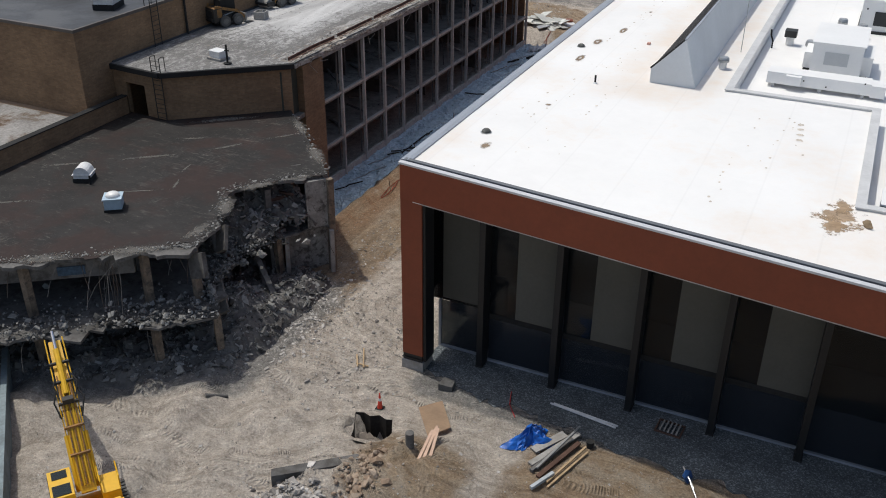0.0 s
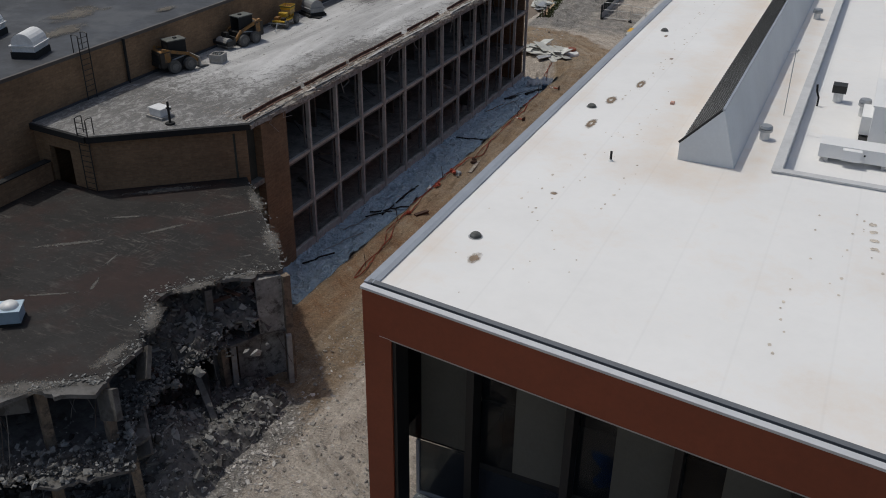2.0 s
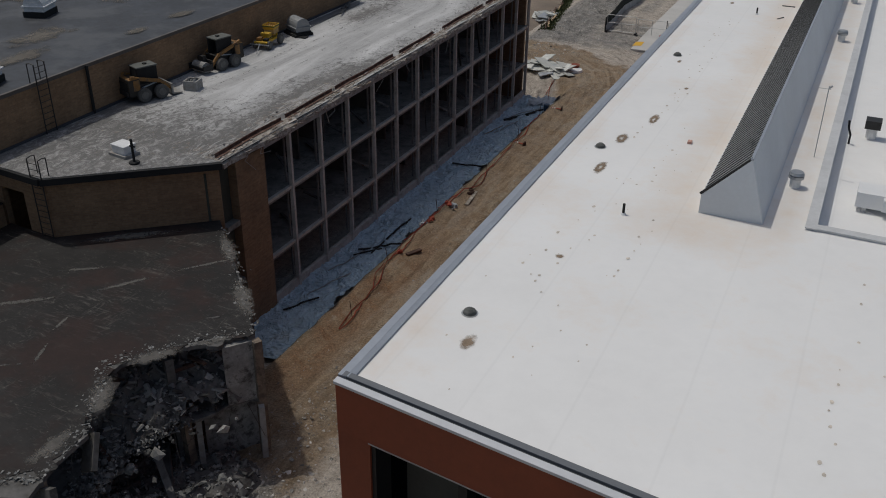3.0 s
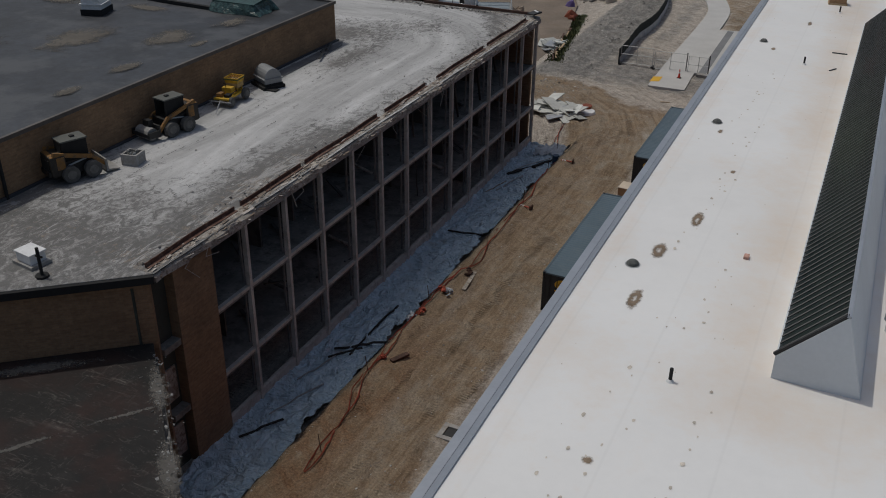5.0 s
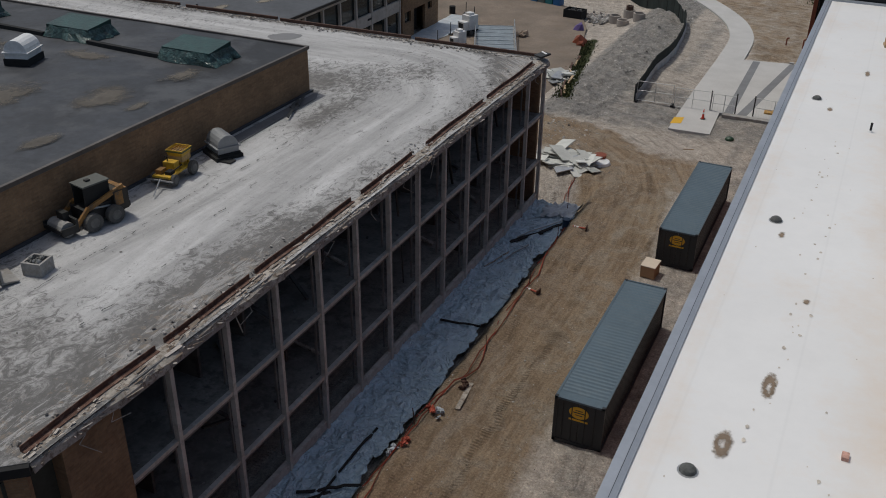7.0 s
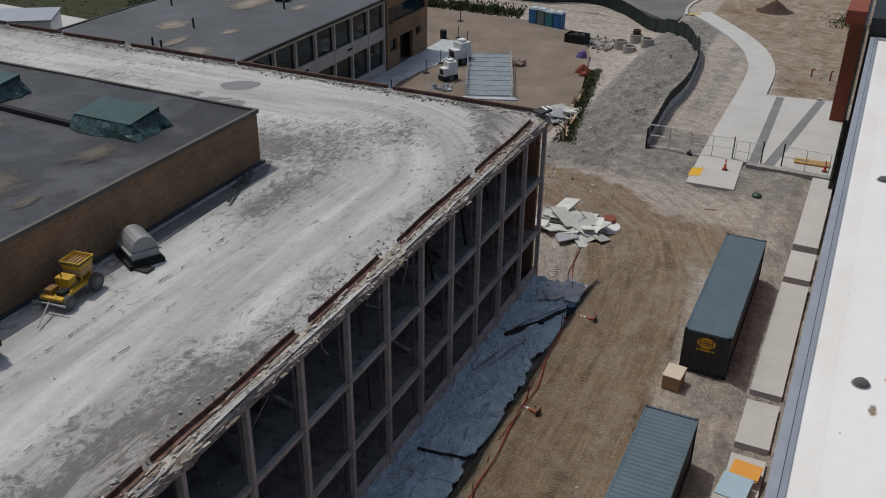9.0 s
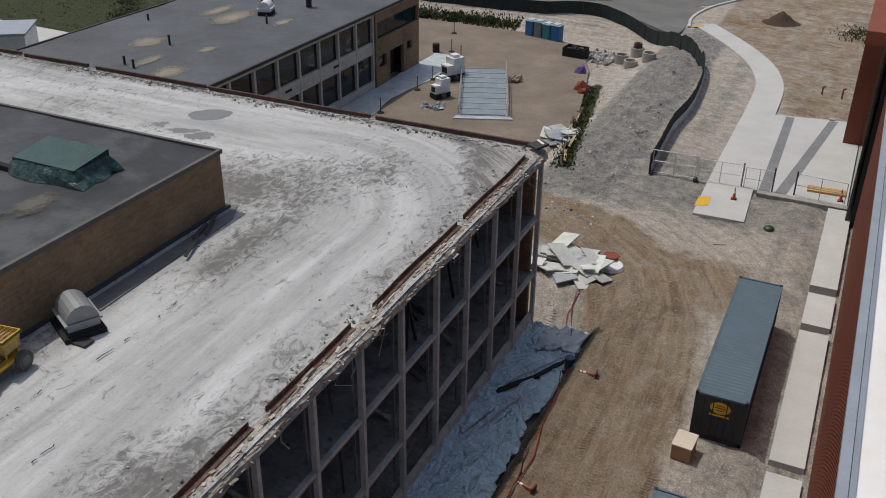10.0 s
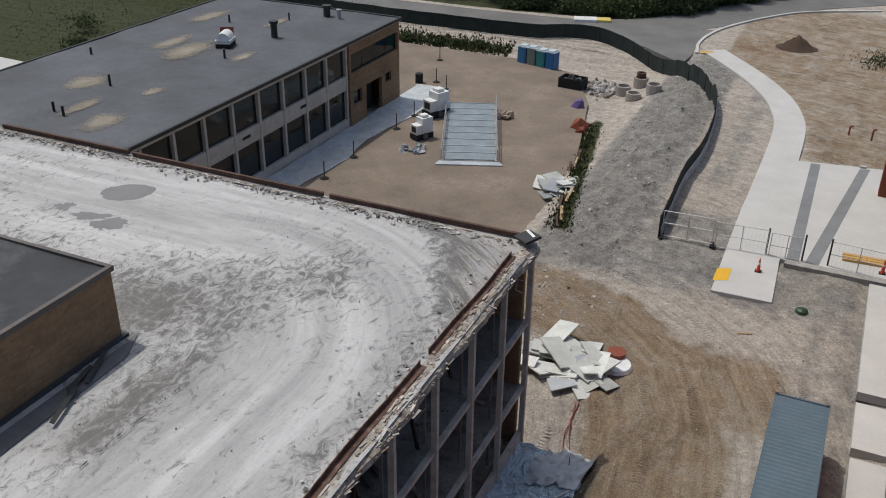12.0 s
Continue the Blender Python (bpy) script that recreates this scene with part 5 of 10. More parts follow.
def island_mat(name, c1, c2, rough=0.9):
    m, n, l, b = nodes_of(name)
    g = n.new("ShaderNodeNewGeometry")
    c = ramp(n, l, g.outputs["Random Per Island"], [(0.0, c1), (1.0, c2)])
    t = noise_node(n, l, 6, 4, 0.7)
    f = ramp(n, l, t.outputs[0], [(0.3, (0.7, 0.7, 0.7)), (0.65, (1, 1, 1))])
    l.new(mixc(n, l, 1.0, c, f, "MULTIPLY"), b.inputs["Base Color"])
    b.inputs["Roughness"].default_value = rough
    return m


M_RUBBLE = island_mat("broken_concrete", (0.035, 0.035, 0.034), (0.37, 0.368, 0.355))
M_STONES = island_mat("loose_stones", (0.17, 0.155, 0.14), (0.62, 0.59, 0.56))
M_TANSTONE = island_mat("tan_rubble", (0.28, 0.2, 0.14), (0.45, 0.36, 0.28))
M_LEAF = island_mat("leaves", (0.025, 0.045, 0.012), (0.09, 0.12, 0.04))
M_GRASSBLADE = island_mat("grass_blades", (0.03, 0.048, 0.012), (0.12, 0.125, 0.045))
M_BOARD = plain("white_board", (0.7, 0.71, 0.67), 0.55, spread=0.14, big=0.9, fine=5, rand=0.45)
LUMPS, CHIPS = lump_shapes(1), slab_shapes(2)

def flat_mark(pts_seed, x, y, rx, ry, z):
    r = random.Random(pts_seed)
    n = 14
    b = mesh_bm()
    vs = []
    for i in range(n):
        a = 6.283 * i / n
        k = r.uniform(0.9, 1.05)
        vs.append(b.verts.new((x + rx * k * math.cos(a), y + ry * k * math.sin(a), z)))
    b.faces.new(vs)
    return b


def soft_mark_mat(name, color, ring=0.0, grain=4.5, ragged=0.55, crisp=False):
    """Dirt that fades out in a ragged edge across its patch; ring leaves the middle clean."""
    m, n, l, b = nodes_of(name)
    tc = n.new("ShaderNodeTexCoord")
    d = n.new("ShaderNodeVectorMath")
    d.operation = "DISTANCE"
    d.inputs[1].default_value = (0.5, 0.5, 0.0)
    fl = n.new("ShaderNodeMapping")
    fl.inputs["Scale"].default_value = (1, 1, 0)
    l.new(tc.outputs["Generated"], fl.inputs["Vector"])
    l.new(fl.outputs[0], d.inputs[0])
    t = noise_node(n, l, grain, 7, 0.72)
    a = n.new("ShaderNodeMath")
    a.operation = "MULTIPLY_ADD"
    a.inputs[1].default_value = ragged
    l.new(t.outputs[0], a.inputs[0])
    l.new(d.outputs["Value"], a.inputs[2])
    mid = 0.5 * ragged
    stops = [(mid + 0.15, (0.85, 0.85, 0.85)), (mid + 0.36, (0, 0, 0))]
    if ragged > 1:
        stops = [(mid + 0.2, (0.75, 0.75, 0.75)), (mid + 0.3, (0, 0, 0))]
    if crisp:
        stops = [(mid + 0.2, (0.85, 0.85, 0.85)), (mid + 0.29, (0, 0, 0))]
    if ring:
        stops = [(0.3, (0.06, 0.06, 0.06)), (0.44, (0.8, 0.8, 0.8)), (0.56, (0.75, 0.75, 0.75)), (0.7, (0, 0, 0))]
    f = ramp(n, l, a.outputs[0], stops)
    c = ramp(n, l, t.outputs[0], [(0.3, sc(color, 0.6)), (0.7, sc(color, 1.25))])
    l.new(c, b.inputs["Base Color"])
    b.inputs["Roughness"].default_value = 0.95
    l.new(f, b.inputs["Alpha"])
    return m


# ---- rubble of the wing ----
R = np.random.RandomState(7)


def heap_z(X, Y):
    """Debris lying on the ground in and before the wing."""
    inside = sm(Y - 0.53 * X, 43.2, 46.5) * (1 - sm(X, -28.0, -25.3)) * (1 - sm(Y, 41, 44.5))
    z = -1.0 + 1.5 * inside + 1.5 * np.exp(-(((X + 30.2) / 1.6) ** 2 + ((Y - 35.6) / 1.8) ** 2)) + 0.9 * np.exp(-(((X + 28.5) / 1.6) ** 2 + ((Y - 34.6) / 2.0) ** 2))
    z = z + 0.6 * np.exp(-(((X + 27.6) / 1.5) ** 2 + ((Y - 38.6) / 2.2) ** 2))
    return z + inside * (0.16 * waves(X, Y, 61, 1.6) + 0.12 * waves(X, Y, 62, 0.7))


heap = grid_sheet("rubble_heap", np.arange(-46, -24.2, 0.3), np.arange(20, 45, 0.3), heap_z, M_CONCDARK, None, None, "dirt", False)
tagged(heap, "dark grey heap of demolition rubble", "rubble", kind="stuff")
xy = np.column_stack([R.uniform(-45.5, -24.5, 34000), R.uniform(20, 44.5, 34000)])
hz = heap_z(xy[:, 0], xy[:, 1])
sz = R.choice([0.035, 0.06, 0.1, 0.16, 0.26], 34000, p=[0.34, 0.32, 0.21, 0.1, 0.03])
rows = np.column_stack([xy, hz + 0.02, sz])[hz > 0.02][:16000]
tagged(scatter("broken_concrete", LUMPS, rows[:2200], M_RUBBLE, 3), "broken concrete and brick pieces over the heap", "rubble", kind="stuff")
tagged(scatter("broken_slabs", CHIPS, rows[2200:], M_RUBBLE, 4, tilt=0.9), "flat broken slabs and chips over the heap", "rubble", kind="stuff")
rows = []
for _ in range(3000):
    t = R.uniform(0, 1)
    i = R.randint(5, 11)
    a, b2 = FLOOR_OUT[i], FLOOR_OUT[(i + 1) % len(FLOOR_OUT)]
    q = abs(R.normal(0, 1.6)) - 0.15
    x = a[0] + (b2[0] - a[0]) * t - q * 0.7
    y = a[1] + (b2[1] - a[1]) * t + q * 0.6
    rows.append((x, y, 3.22 + abs(R.normal(0, 0.25)), R.choice([0.035, 0.06, 0.1, 0.18], p=[0.42, 0.32, 0.2, 0.06])))
for _ in range(700):
    x, y = R.normal(-31.6, 1.3), R.normal(40.6, 1.8)
    rows.append((x, y, 3.2 + max(0, 1.5 - 0.55 * math.hypot(x + 32.6, y - 40)) * R.uniform(0.3, 1), R.choice([0.06, 0.1, 0.16, 0.27], p=[0.35, 0.35, 0.2, 0.1])))
scatter("loose_rubble", LUMPS + CHIPS, rows, M_RUBBLE, 5, wing)["kind"] = "stuff"
rows = []
for _ in range(900):
    i = R.choice([0, 6, 7, 8, 9, 10, 11, 12])
    a, b2 = ROOF_OUT[i], ROOF_OUT[(i + 1) % len(ROOF_OUT)]
    t = R.uniform(0, 1)
    rows.append((a[0] + (b2[0] - a[0]) * t - abs(R.normal(0, 0.35)), a[1] + (b2[1] - a[1]) * t + abs(R.normal(0, 0.35)), 6.54, R.choice([0.025, 0.04, 0.07])))
scatter("edge_rubble", CHIPS, rows, M_RUBBLE, 6, wing)["kind"] = "stuff"
rnd = random.Random(17)


def slope_z(X, Y):
    """Collapsed debris from the roof edge down to the torn floor; u runs inwards from the open side."""
    u = (-(X + 29.4) * 0.79 + (Y - 38.4) * 0.61)
    v = ((X + 29.4) * 0.61 + (Y - 38.4) * 0.79)
    side = sm(v, -3.6, -1.6) * (1 - sm(v, 2.6, 5.2))
    z = 2.9 + 2.9 * sm(u, -0.6, 4.2) * side
    return z + side * (0.2 * waves(X, Y, 63, 1.3) + 0.18 * waves(X, Y, 64, 0.55))


XS, YS = np.arange(-36, -28.2, 0.22), np.arange(35, 45, 0.22)
def on_floor(x, y):
    """Whether a place lies on what is left of the wing's first floor."""
    inside = False
    for (ax, ay, _), (bx, by, _) in zip(FLOOR_OUT, FLOOR_OUT[1:] + FLOOR_OUT[:1]):
        if (ay > y) != (by > y) and x < ax + (bx - ax) * (y - ay) / (by - ay):
            inside = not inside
    return inside


o = grid_sheet("collapsed_slope", XS, YS, slope_z, M_CONCDARK, None, None, "dirt", False)
bm = mesh_bm()
bm.from_mesh(o.data)
bmesh.ops.delete(bm, geom=[v for v in bm.verts if not on_floor(v.co.x, v.co.y)], context="VERTS")
bm.to_mesh(o.data)
bm.free()
keep_in(o, wing, "slope of collapsed concrete and brick")
xy = np.column_stack([R.uniform(-34.5, -28.6, 2600), R.uniform(35.4, 44.0, 2600)])
z = slope_z(xy[:, 0], xy[:, 1])
ok = (z > 3.15) & np.array([on_floor(*p) for p in xy])
rows = np.column_stack([xy, z + 0.02, R.choice([0.04, 0.07, 0.11, 0.18, 0.3], 2600, p=[0.32, 0.32, 0.22, 0.11, 0.03])])[ok]
scatter("collapsed_rubble", CHIPS + CHIPS + LUMPS[:4], rows, M_RUBBLE, 8, wing, 0.9)["kind"] = "stuff"
for k in range(60):
    x, y = rnd.uniform(-33.4, -30.0), rnd.uniform(36.5, 43)
    if not on_floor(x + 0.7, y - 0.7):
        continue
    zz = float(slope_z(np.array([[x]]), np.array([[y]]))[0, 0]) + 0.2
    a = rnd.uniform(0, 6.28)
    ln = rnd.uniform(0.5, 1.6)
    bm = mesh_bm()
    beam(bm, (x, y, zz), (x + ln * math.cos(a), y + ln * math.sin(a), zz + rnd.uniform(-0.5, 0.3)), rnd.uniform(0.06, 0.2), rnd.uniform(0.05, 0.12), rnd.random())
    wg("fallen_beam", bm, rnd.choice((M_CONC, M_CONCDARK, M_CONCDARK, M_WOODROT)))
# big fallen pieces and hanging bars
for a, b2, w, h in (((-31.4, 41.9, 4.3), (-30.0, 41.0, 3.4), 0.5, 0.18), ((-32.3, 39.6, 4.6), (-30.6, 38.0, 3.5), 0.25, 0.25), ((-31.0, 40.2, 1.3), (-29.2, 38.2, 0.5), 0.4, 0.15), ((-30.4, 39.0, 2.4), (-28.3, 37.7, 0.7), 0.3, 0.2), ((-33.0, 38.2, 5.9), (-31.6, 36.9, 3.6), 0.22, 0.22), ((-30.0, 34.6, 3.4), (-28.6, 33.3, 2.2), 0.7, 0.25), ((-29.3, 32.6, 6.1), (-28.9, 32.2, 4.9), 1.1, 0.28), ((-29.8, 35.5, 6.2), (-29.3, 34.6, 5.2), 0.8, 0.22), ((-27.9, 37.2, 0.5), (-26.9, 35.6, 0.2), 0.7, 0.2)):
    bm = mesh_bm()
    beam(bm, a, b2, w, h, rnd.random())
    wg("fallen_beam", bm, M_CONCDARK)
M_BAR = plain("rusty_bar", (0.09, 0.07, 0.058), 0.8, 0.3, spread=0.3)
for k in range(64):
    i = rnd.randint(6, 11)
    src, z = (ROOF_OUT, 6.3) if rnd.random() < 0.5 else (FLOOR_OUT, 3.0)
    a, b2 = src[i], src[(i + 1) % len(src)]
    t = rnd.random()
    p = Vector((a[0] + (b2[0] - a[0]) * t - 0.15, a[1] + (b2[1] - a[1]) * t + 0.15, z))
    if k < 14:
        # a bundle hangs beside the column
        p = Vector((-32.4 + rnd.uniform(-0.9, 0.5), 30.0 + rnd.uniform(-0.6, 0.35), 6.3))
    pts = [p]
    d = Vector((rnd.uniform(-0.1, 0.5), rnd.uniform(-0.5, 0.1), -0.1))
    for _ in range(4):
        d = d + Vector((rnd.uniform(-0.15, 0.15), rnd.uniform(-0.15, 0.15), -rnd.uniform(0.05, 0.4)))
        pts.append(pts[-1] + d * (0.75 if k < 14 else 0.5))
    bm = mesh_bm()
    tube(bm, pts, rnd.choice((0.008, 0.011, 0.015)), 4)
    wg("reinforcing_bar", bm, M_CONCDARK if rnd.random() < 0.5 else M_BAR)
bm = mesh_bm()
rod(bm, (-26.7, 28.95, gz(-26.7, 28.95) + 0.08), (-26.05, 29.85, gz(-26.05, 29.85) + 0.1), 0.11, 0.09, 9)
solo("charred_log", bm, M_CONCDARK, "dark charred log on the soil", "log")
# pale dust lying in streaks on the wing's roof and along its broken edges
def dust_streak(k, a, c, wide, material, label):
    ln = math.hypot(c[0] - a[0], c[1] - a[1])
    o = solo("dust_streak", flat_mark(500 + k, 0, 0, ln / 2, wide / 2, 0), material, label, "dust", "dust on the wing's roof")
    o.matrix_basis = pose((a[0] + c[0]) / 2, (a[1] + c[1]) / 2, 6.536 + 0.003 * (k % 5), 0, 0, math.degrees(math.atan2(c[1] - a[1], c[0] - a[0])))


M_DUSTLINE = soft_mark_mat("pale_dust_streak", (0.13, 0.124, 0.114), 0.0, 4.0, 1.2)
M_DUSTEDGE = soft_mark_mat("pale_broken_dust", (0.13, 0.122, 0.112), 0.0, 3.0, 1.0)
for k, (a, c, w) in enumerate((((-45.1, 36.1), (-41, 39.2), 0.5), ((-41.5, 38.9), (-36.9, 42.7), 0.6), ((-37.0, 42.6), (-34.8, 45.9), 0.5), ((-35, 45.7), (-32.2, 49.2), 0.4), ((-36.3, 41.5), (-35.9, 39.2), 0.35), ((-35.7, 39.5), (-34.6, 37.0), 0.3), ((-44.5, 30.5), (-40.0, 33.6), 0.4), ((-38.5, 35.2), (-34.5, 37.8), 0.3), ((-40.5, 43.2), (-37.0, 45.6), 0.4))):
    dust_streak(k, a, c, w, M_DUSTLINE, "thin pale streak of dust on the dark roof")
for k, (a, c, w) in enumerate((((-28.2, 43.7), (-32.0, 47.6), 1.4), ((-31.6, 47.2), (-35.6, 51.2), 1.2), ((-29.7, 35.3), (-31.8, 38.8), 1.5), ((-31.9, 38.6), (-29.6, 41.6), 1.3), ((-30.0, 41.2), (-28.2, 43.3), 0.9), ((-37.5, 26.6), (-33.4, 29.6), 1.5), ((-34.0, 29.2), (-29.5, 32.5), 1.6), ((-43.0, 23.2), (-37.2, 27.0), 1.4), ((-30.2, 32.4), (-30.3, 35.6), 1.3), ((-41.8, 45.8), (-36.4, 50.4), 1.2))):
    dust_streak(k + 1, a, c, w, M_DUSTEDGE, "patch of pale dust along the roof's edge")
# left bay back panel with a blue-grey board
wg("wall_board", (lambda b: (prism(b, [(-38.0, 26.5), (-32.0, 30.9), (-32.15, 31.15), (-38.2, 26.8)], 5.15, 6.28), b)[1])(mesh_bm()), M_CONCDARK)
wg("blue_board", (lambda b: (prism(b, [(-35.0, 28.62), (-33.9, 29.43), (-33.93, 29.47), (-35.03, 28.66)], 5.35, 5.85), b)[1])(mesh_bm()), plain("faded_blue_board", (0.05, 0.09, 0.14), 0.8, spread=0.3, big=3))

def hood_vent(name, at, size, rz, label, group="", base_mat=None, hood_mat=None):
    """A roof fan: dark kerb, sheet-metal skirt and an arched hood."""
    e = empty(name, label, "roof vent", at, group, rz=rz)
    w, d, h = size
    part("kerb", boxes((-w * 0.55, w * 0.55, -d * 0.55, d * 0.55, -0.02, h * 0.25)), base_mat or M_BLACK, e)
    b = mesh_bm()
    prism(b, [(-w * 0.5, -d * 0.5), (w * 0.5, -d * 0.5), (w * 0.5, d * 0.5), (-w * 0.5, d * 0.5)], h * 0.25, h * 0.5)
    part("skirt", b, hood_mat or M_STEEL, e)
    b = mesh_bm()
    n = 10
    prof = [(-w * 0.5 * math.cos(math.pi * i / n), h * 0.5 + h * 0.5 * math.sin(math.pi * i / n)) for i in range(n + 1)]
    f = [b.verts.new((x, -d * 0.5, z)) for x, z in prof]
    g = [b.verts.new((x, d * 0.5, z)) for x, z in prof]
    b.faces.new(f)
    b.faces.new(g[::-1])
    for i in range(n):
        b.faces.new((f[i], f[i + 1], g[i + 1], g[i]))
    part("hood", b, hood_mat or M_STEEL, e)
    part("flange", boxes((-w * 0.58, w * 0.58, -d * 0.55, d * 0.55, h * 0.47, h * 0.52)), hood_mat or M_STEEL, e)
    return e


M_WHITEMETAL = plain("white_painted_metal", (0.75, 0.755, 0.755), 0.5, 0.1, spread=0.1, big=1.5, world_space=False)
hood_vent("hooded_vent", (-40.4, 36.4, 6.53), (0.95, 0.9, 0.95), 25, "white hooded roof vent on a dark kerb", "", None, M_WHITEMETAL)
fan = empty("roof_fan", "pale blue square roof fan with a domed top", "roof fan", (-36.1, 34.2, 6.53), rz=35)
b = mesh_bm()
prism(b, [(-0.5, -0.5), (0.5, -0.5), (0.5, 0.5), (-0.5, 0.5)], 0, 0.12)
part("kerb", b, M_BLACK, fan)
M_BLUEMETAL = plain("pale_blue_metal", (0.45, 0.57, 0.67), 0.45, 0.2, spread=0.12)
part("housing", boxes((-0.46, 0.46, -0.46, 0.46, 0.12, 0.75), (-0.52, 0.52, -0.52, 0.52, 0.7, 0.76)), M_BLUEMETAL, fan)
b = mesh_bm()
bmesh.ops.create_uvsphere(b, u_segments=14, v_segments=8, radius=0.4, matrix=Matrix.Translation((0, 0, 0.78)) @ Matrix.Diagonal((1, 1, 0.6, 1)))
part("dome", b, M_WHITEMETAL, fan, smooth=True)
b = mesh_bm()
rod(b, (-39.6, 36.0, 6.5), (-39.55, 36.0, 7.1), 0.06)
solo("vent_pipe", b, M_BLACK, "short dark roof pipe", "pipe")

# ---- new roof: equipment and marks ----
for x, y in ((-16.85, 41.4), (-17.15, 58.3), (-17.15, 75.6), (-17.25, 93.1)):
    e = empty("roof_drain", "dark cast-iron roof drain with a domed strainer", "drain", (x, y, ROOF_Z), "roof drains")
    b = mesh_bm()
    bmesh.ops.create_uvsphere(b, u_segments=12, v_segments=6, radius=0.25, matrix=Matrix.Translation((0, 0, 0.03)) @ Matrix.Diagonal((1, 1, 0.75, 1)))
    part("strainer", b, plain("dusty_cast_iron", (0.13, 0.135, 0.13), 0.8, 0.2, spread=0.35, big=3), e)
    b = mesh_bm()
    rod(b, (0, 0, 0.0), (0, 0, 0.02), 0.3, seg=16)
    part("flange", b, M_STEEL, e)


M_SOFTMUD = soft_mark_mat("dried_mud_film", (0.3, 0.22, 0.15))
M_RINGMUD = soft_mark_mat("dried_mud_ring", (0.24, 0.17, 0.11), 1.0)
M_SOFTTAN = soft_mark_mat("tan_mud_film", (0.42, 0.3, 0.19), 0.0, 2.0, 1.2)
M_SOFTSILT = soft_mark_mat("tan_silt_film", (0.15, 0.135, 0.115), 0.0, 0.9, 1.0)
M_FARSILT = soft_mark_mat("pale_tan_silt", (0.3, 0.265, 0.215), 0.0, 0.5, 0.75)
M_MUD = plain("dried_mud", (0.3, 0.22, 0.14), 0.95, spread=0.35, big=2.5, fine=9)
M_SCUFF = plain("grey_scuff", (0.62, 0.56, 0.49), 0.9, spread=0.3, big=3)
for k, (x, y, rx, ry) in enumerate(((-16.2, 39.75, 0.45, 0.6), (-16.48, 59.9, 0.42, 0.75), (-15.7, 63.3, 0.34, 0.9), (-16.4, 55.85, 0.36, 0.8), (-15.2, 69.2, 0.26, 0.3), (-16.75, 74.3, 0.25, 0.4), (-15.35, 46.7, 0.3, 0.25), (-14.9, 99.5, 0.3, 0.9), (-16.4, 91.5, 0.3, 0.5))):
    stain_ob = solo("mud_stain", flat_mark(k, x, y, rx * 0.85, ry * 1.15, ROOF_Z + 0.012), M_RINGMUD if k in (1, 2, 3) else M_SOFTMUD, "dried brown mud stain on the white roof", "stain", "roof stains")
for k, (x, y, rx, ry) in enumerate(((0.4, 38.9, 1.3, 2.2), (0.2, 38.0, 0.9, 1.4), (0.5, 40.0, 0.7, 1.2))):
    solo("mud_splash", flat_mark(77 + k, x, y, rx, ry, ROOF_Z + 0.014 + 0.004 * k), M_SOFTTAN, "splash of tan mud on the white roof", "stain", "mud splashes")
for lx, ly, lz, ls, lf in ((1.55, 38.45, 0.12, 0.28, 1.0), (2.9, 37.6, 0.08, 0.22, 0.7)):
    b = mesh_bm()
    lump(b, (lx, ly, ROOF_Z + lz), ls, random.Random(3), lf)
    solo("mud_lump", b, M_MUD, "brown lump of mud on the white roof", "lump", "mud lumps")
rows = []
rr = random.Random(23)
for trail in (((-15.9, 43.5), (-14.6, 50.0)), ((-16.3, 45.5), (-15.2, 52.5)), ((-15.6, 66), (-15.0, 78)), ((-16.4, 76), (-15.3, 88)), ((-13.2, 46), (-12.6, 52)), ((-3.4, 43), (-2.6, 52)), ((-4.9, 38), (-4.2, 51)), ((-14.2, 54), (-13.6, 60)), ((-16.2, 60.4), (-15.0, 69)), ((-1.9, 45.5), (-2.5, 49.5)), ((-16.6, 47.2), (-15.7, 47.6))):
    (ax, ay), (bx, by) = trail
    n = int(math.hypot(bx - ax, by - ay) / 0.75)
    for i in range(n):
        t = (i + rr.uniform(-0.3, 0.3)) / n
        if rr.random() < 0.8:
            rows.append((ax + (bx - ax) * t + rr.choice((-0.16, 0.16)) + rr.uniform(-0.1, 0.1), ay + (by - ay) * t, rr.uniform(0.03, 0.085)))
for _ in range(70):
    x = rr.uniform(-18, -12)
    rows.append((x, rr.uniform(37, 115), rr.uniform(0.02, 0.05)))
for x, y in ((-2.3, 48.9), (-2.25, 48.1), (-2.2, 47.3), (-2.35, 49.6)):
    rows += [(x, y, 0.13), (x + 0.12, y + 0.05, 0.1)]
b = mesh_bm()
for i, (x, y, s) in enumerate(rows):
    n = 7
    b.faces.new([b.verts.new((x + s * rr.uniform(0.6, 1.1) * math.cos(6.283 * j / n), y + 1.7 * s * rr.uniform(0.5, 1.1) * math.sin(6.283 * j / n), ROOF_Z + 0.014 + 0.00002 * i)) for j in range(n)])
tagged(part("footprints", b, M_SCUFF), "muddy footprints and specks on the white roof", "footprints", kind="stuff")


